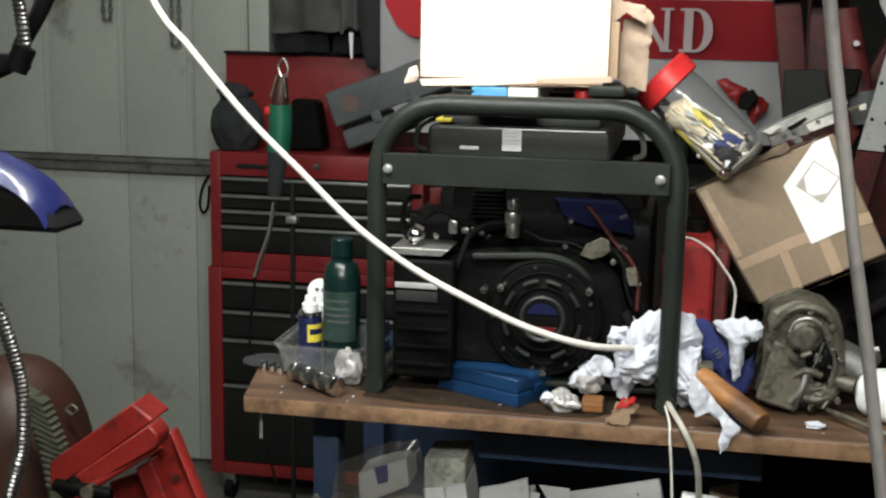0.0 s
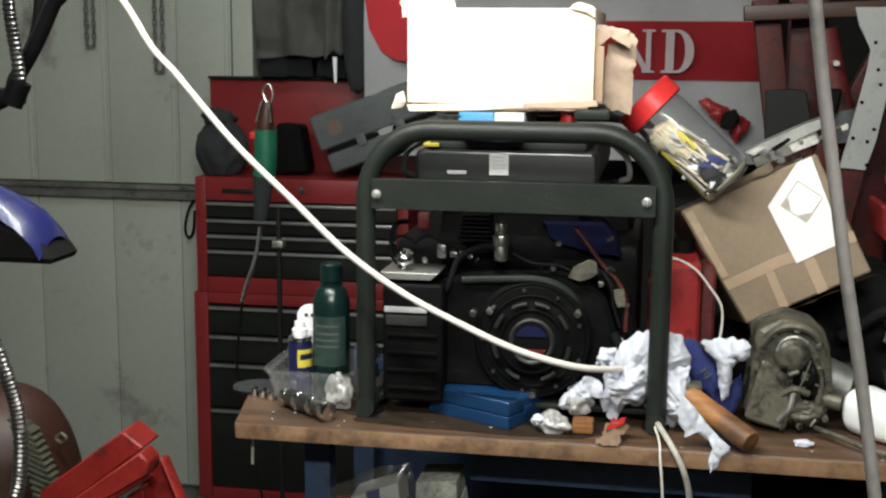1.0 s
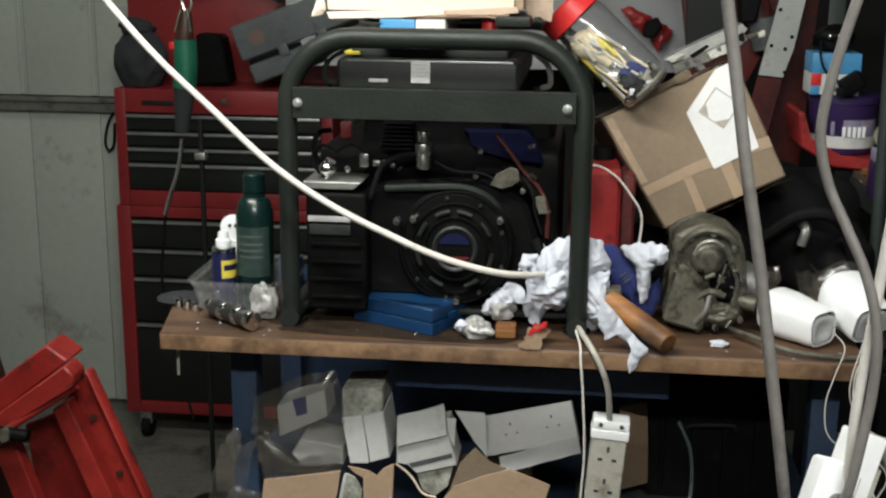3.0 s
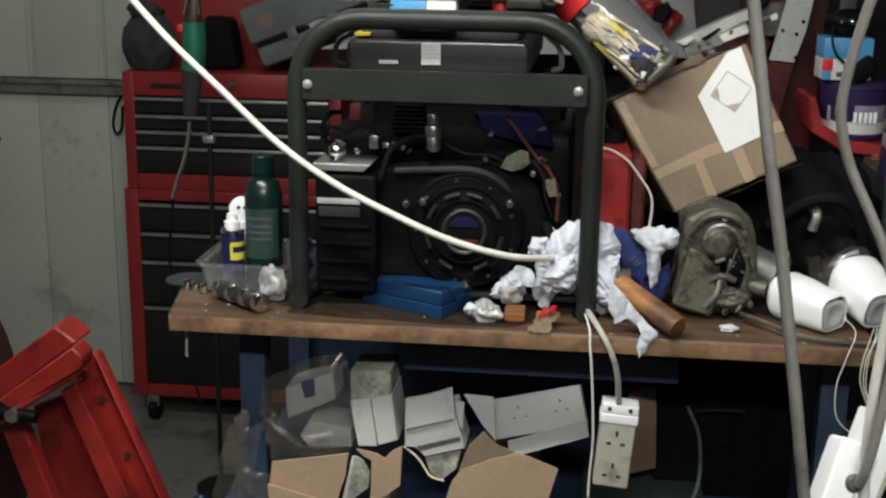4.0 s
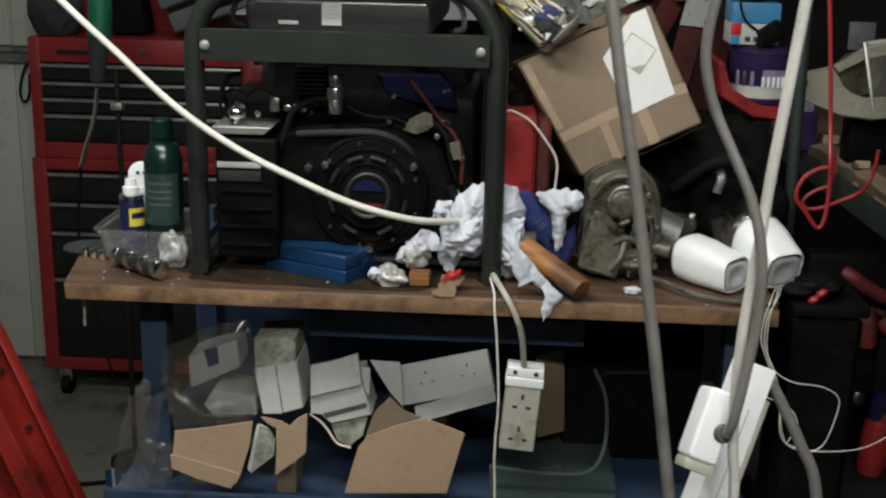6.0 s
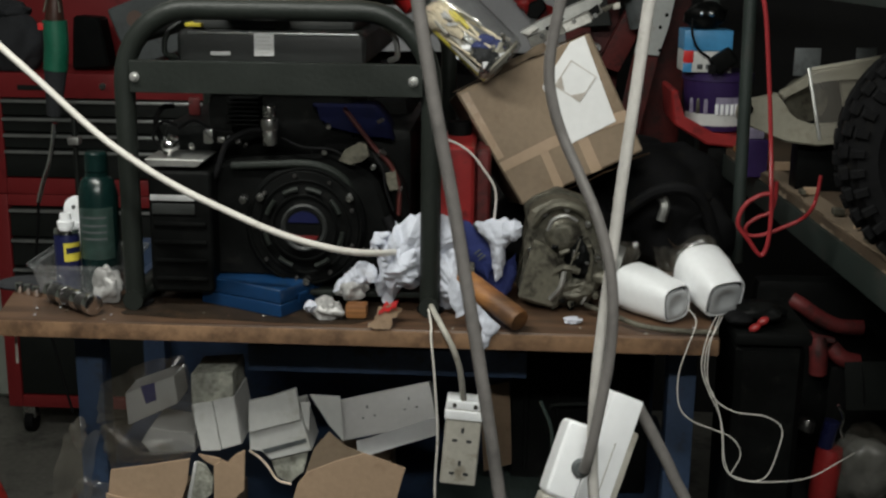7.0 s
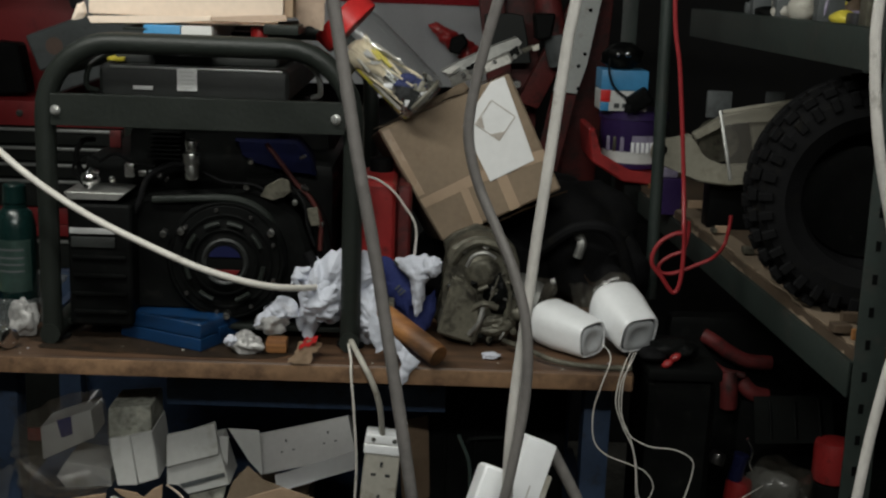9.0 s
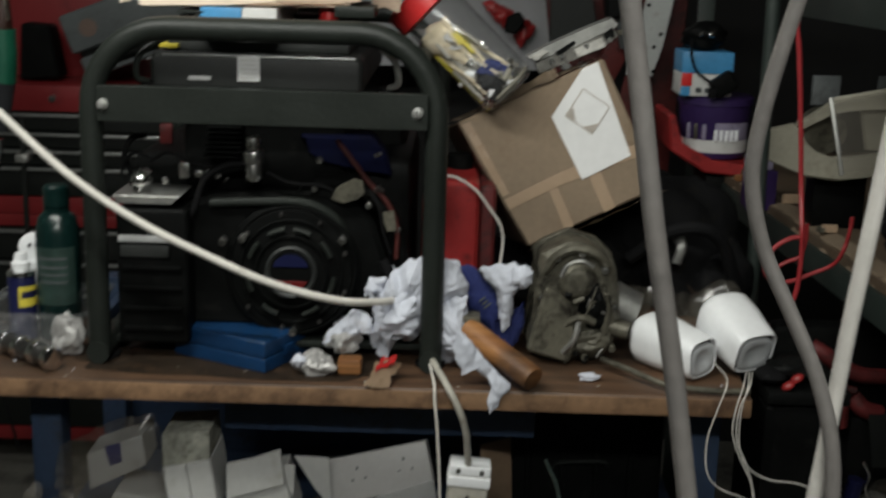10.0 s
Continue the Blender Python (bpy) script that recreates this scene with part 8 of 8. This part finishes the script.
part("bag_fill", wad(B(), (0.915, 0.30, 0.635), (0.055, 0.04, 0.055), 164, 0.3), JACKET, pb_)
part("red_bottle", rod(B(), (0.845, 0.262, 0.591), (0.852, 0.262, 0.69), 0.022, bev=0.008), RED, pb_)
part("blue_cap", rod(B(), (0.842, 0.258, 0.69), (0.850, 0.258, 0.735), 0.012), NAVY, pb_)
part("wire_hook", tube(B(), [(0.855, 0.25, 0.765), (0.865, 0.25, 0.745), (0.862, 0.25, 0.725), (0.868, 0.25, 0.71)], 0.0025, 8), CHROME, pb_)
part("metal_lid", rod(B(), (0.812, 0.275, 0.712), (0.818, 0.275, 0.730), 0.015, 0.012, bev=0.003), DARKSTEEL, pb_)
# Hidden dark block added to carry the bag and bottles.
part("support_box", span(B(), (0.76, 0.22, FLOOR), (0.99, 0.345, 0.59), 0.005), UNLITDARK, pb_)
rb = thing("red_canister", (1.02, 0.28, 0.6), "red plastic canister behind the rack post", "canister")
part("canister", rod(B(), (0.994, 0.24, 0.70), (0.993, 0.24, 0.772), 0.031, bev=0.012), RED, rb)
# Lower body is black: the dark that hides it is in its colour.
part("canister_foot", rod(B(), (0.995, 0.24, 0.60), (0.994, 0.24, 0.6995), 0.029, bev=0.004), BLACK, rb)
part("canister_base", span(B(), (0.992, 0.2, FLOOR), (1.06, 0.34, 0.5995), 0.004), BLACK, rb)
gp = thing("plastic_cover", (0.95, 0.3, 0.75), "dark grey plastic cover lying under the rack", "cover")
for k in range(3):
    part("moulded_rib", rod(B(), (0.895 + 0.04 * k, 0.252, 0.765 + 0.003 * k), (0.90 + 0.04 * k, 0.30, 0.812 + 0.003 * k), 0.002, seg=8), BLACK, gp)
part("panel", cloth(B(), (0.868, 0.25, 0.757), (0.13, 0.0, 0.005), (0.008, 0.06, 0.06), 8, 8, 0.003, 4, 8, 0.006), DRAWER, gp)

# ---- hanging cables close by ----
single("grey_cable", tube(B(), [(0.225, -1.09, 2.54), (0.246, -1.09, 1.8), (0.262, -1.09, 1.58), (0.2705, -1.09, 1.52), (0.2765, -1.09, 1.48), (0.2835, -1.09, 1.44), (0.2905, -1.09, 1.40), (0.2985, -1.09, 1.36), (0.3055, -1.09, 1.32), (0.3125, -1.09, 1.28), (0.319, -1.09, 1.24), (0.325, -1.09, 1.20), (0.338, -1.09, 1.10), (0.355, -1.09, 0.9), (0.37, -1.09, 0.5), (0.39, -1.09, FLOOR + 0.01)], 0.0029, 12, 10), CABLEGREY, "grey power cable hanging straight from the ceiling", "cable", "hanging cables")
single("white_cable", tube(B(), [(0.425, -1.0, 2.54), (0.405, -1.0, 1.7), (0.392, -1.0, 1.50), (0.3865, -1.0, 1.45), (0.3825, -1.0, 1.41), (0.379, -1.0, 1.375), (0.376, -1.0, 1.345), (0.3732, -1.0, 1.31), (0.3705, -1.0, 1.28), (0.3685, -1.0, 1.25), (0.368, -1.0, 1.22), (0.3695, -1.0, 1.19), (0.372, -1.0, 1.165), (0.372, -1.0, 1.05), (0.37, -1.0, 0.7), (0.41, -0.98, FLOOR + 0.01)], 0.0029, 12, 10), HANGWHITE, "thick white cable hanging from the ceiling", "cable", "hanging cables")
single("white_cable", tube(B(), [(0.60, -0.9, 2.54), (0.583, -0.9, 1.7), (0.574, -0.9, 1.49), (0.575, -0.9, 1.44), (0.583, -0.9, 1.39), (0.598, -0.9, 1.335), (0.609, -0.9, 1.285), (0.603, -0.9, 1.25), (0.594, -0.9, 1.17), (0.58, -0.9, 0.95), (0.57, -0.9, 0.5), (0.6, -0.9, FLOOR + 0.01)], 0.0032, 12, 10), HANGWHITE, "white cable hanging in a shallow curve", "cable", "hanging cables")
es = thing("extension_block", (0.385, -0.87, 1.1), "white extension block hanging on a grey lead, plug fitted", "extension lead")
esm = frame_of((0.391, -0.86, 1.192), (0.94, 0.0, -0.33), (0.5, 0.3, 0.86))
blk = part("block", span(B(), (0.0, 0.0, -0.19), (0.0205, 0.036, 0.0), 0.002, esm, 2), WHITEPLASTIC, es)
part("block_seam", span(B(), (0.0115, -0.0006, -0.189), (0.012, 0.0002, -0.03), 0, esm), OLDWHITE, blk)
# Block edge and plug underside take a darker white for their shade.
part("block_back", span(B(), (0.0208, 0.006, -0.19), (0.0255, 0.034, -0.02), 0.0015, esm, 2), OLDWHITE, blk)
plm = frame_of((0.363, -0.917, 1.169), (0.94, 0.0, -0.33), (0.52, 0.36, 0.86))
pg = part("plug", span(B(), (-0.0095, 0.0, -0.023), (0.0095, 0.03, 0.023), 0.004, plm, 3), WHITEPLASTIC, es, "white mains plug")
part("plug_front", span(B(), (-0.0095, 0.002, -0.03), (0.0095, 0.026, -0.0232), 0.0015, plm, 2), OLDWHITE, pg)
part("plug_grip", lathe(B(), [(0.0058, -0.001), (0.0058, 0.001), (0.0042, 0.0035), (0, 0.0035)], plm @ Matrix.Translation((0.006, -0.0006, -0.002)) @ Matrix.Rotation(math.pi / 2, 4, "X"), 20), CASEGREY, pg)
part("tail_lead", tube(B(), [(0.408, -0.84, 1.176), (0.420, -0.842, 1.155), (0.434, -0.845, 1.128), (0.447, -0.848, 1.095), (0.455, -0.85, 1.0), (0.45, -0.86, 0.6), (0.47, -0.9, FLOOR + 0.01)], 0.004, 12), CABLEGREY, es, "grey lead")
farther([es], 0.87)
part("lead", tube(B(), [(0.41, -0.99, 2.54), (0.385, -0.99, 1.7), (0.363, -0.99, 1.51), (0.353, -0.99, 1.472), (0.3465, -0.99, 1.446), (0.342, -0.99, 1.424), (0.340, -0.99, 1.405), (0.342, -0.99, 1.39), (0.3475, -0.99, 1.373), (0.357, -0.995, 1.353), (0.366, -1.001, 1.333), (0.372, -1.006, 1.312), (0.3745, -1.008, 1.29), (0.374, -1.007, 1.265), (0.370, -1.01, 1.238), (0.366, -1.012, 1.216), (0.3637, -1.008, 1.2045)], 0.0028, 12, 10), CABLEGREY, es, "grey lead")
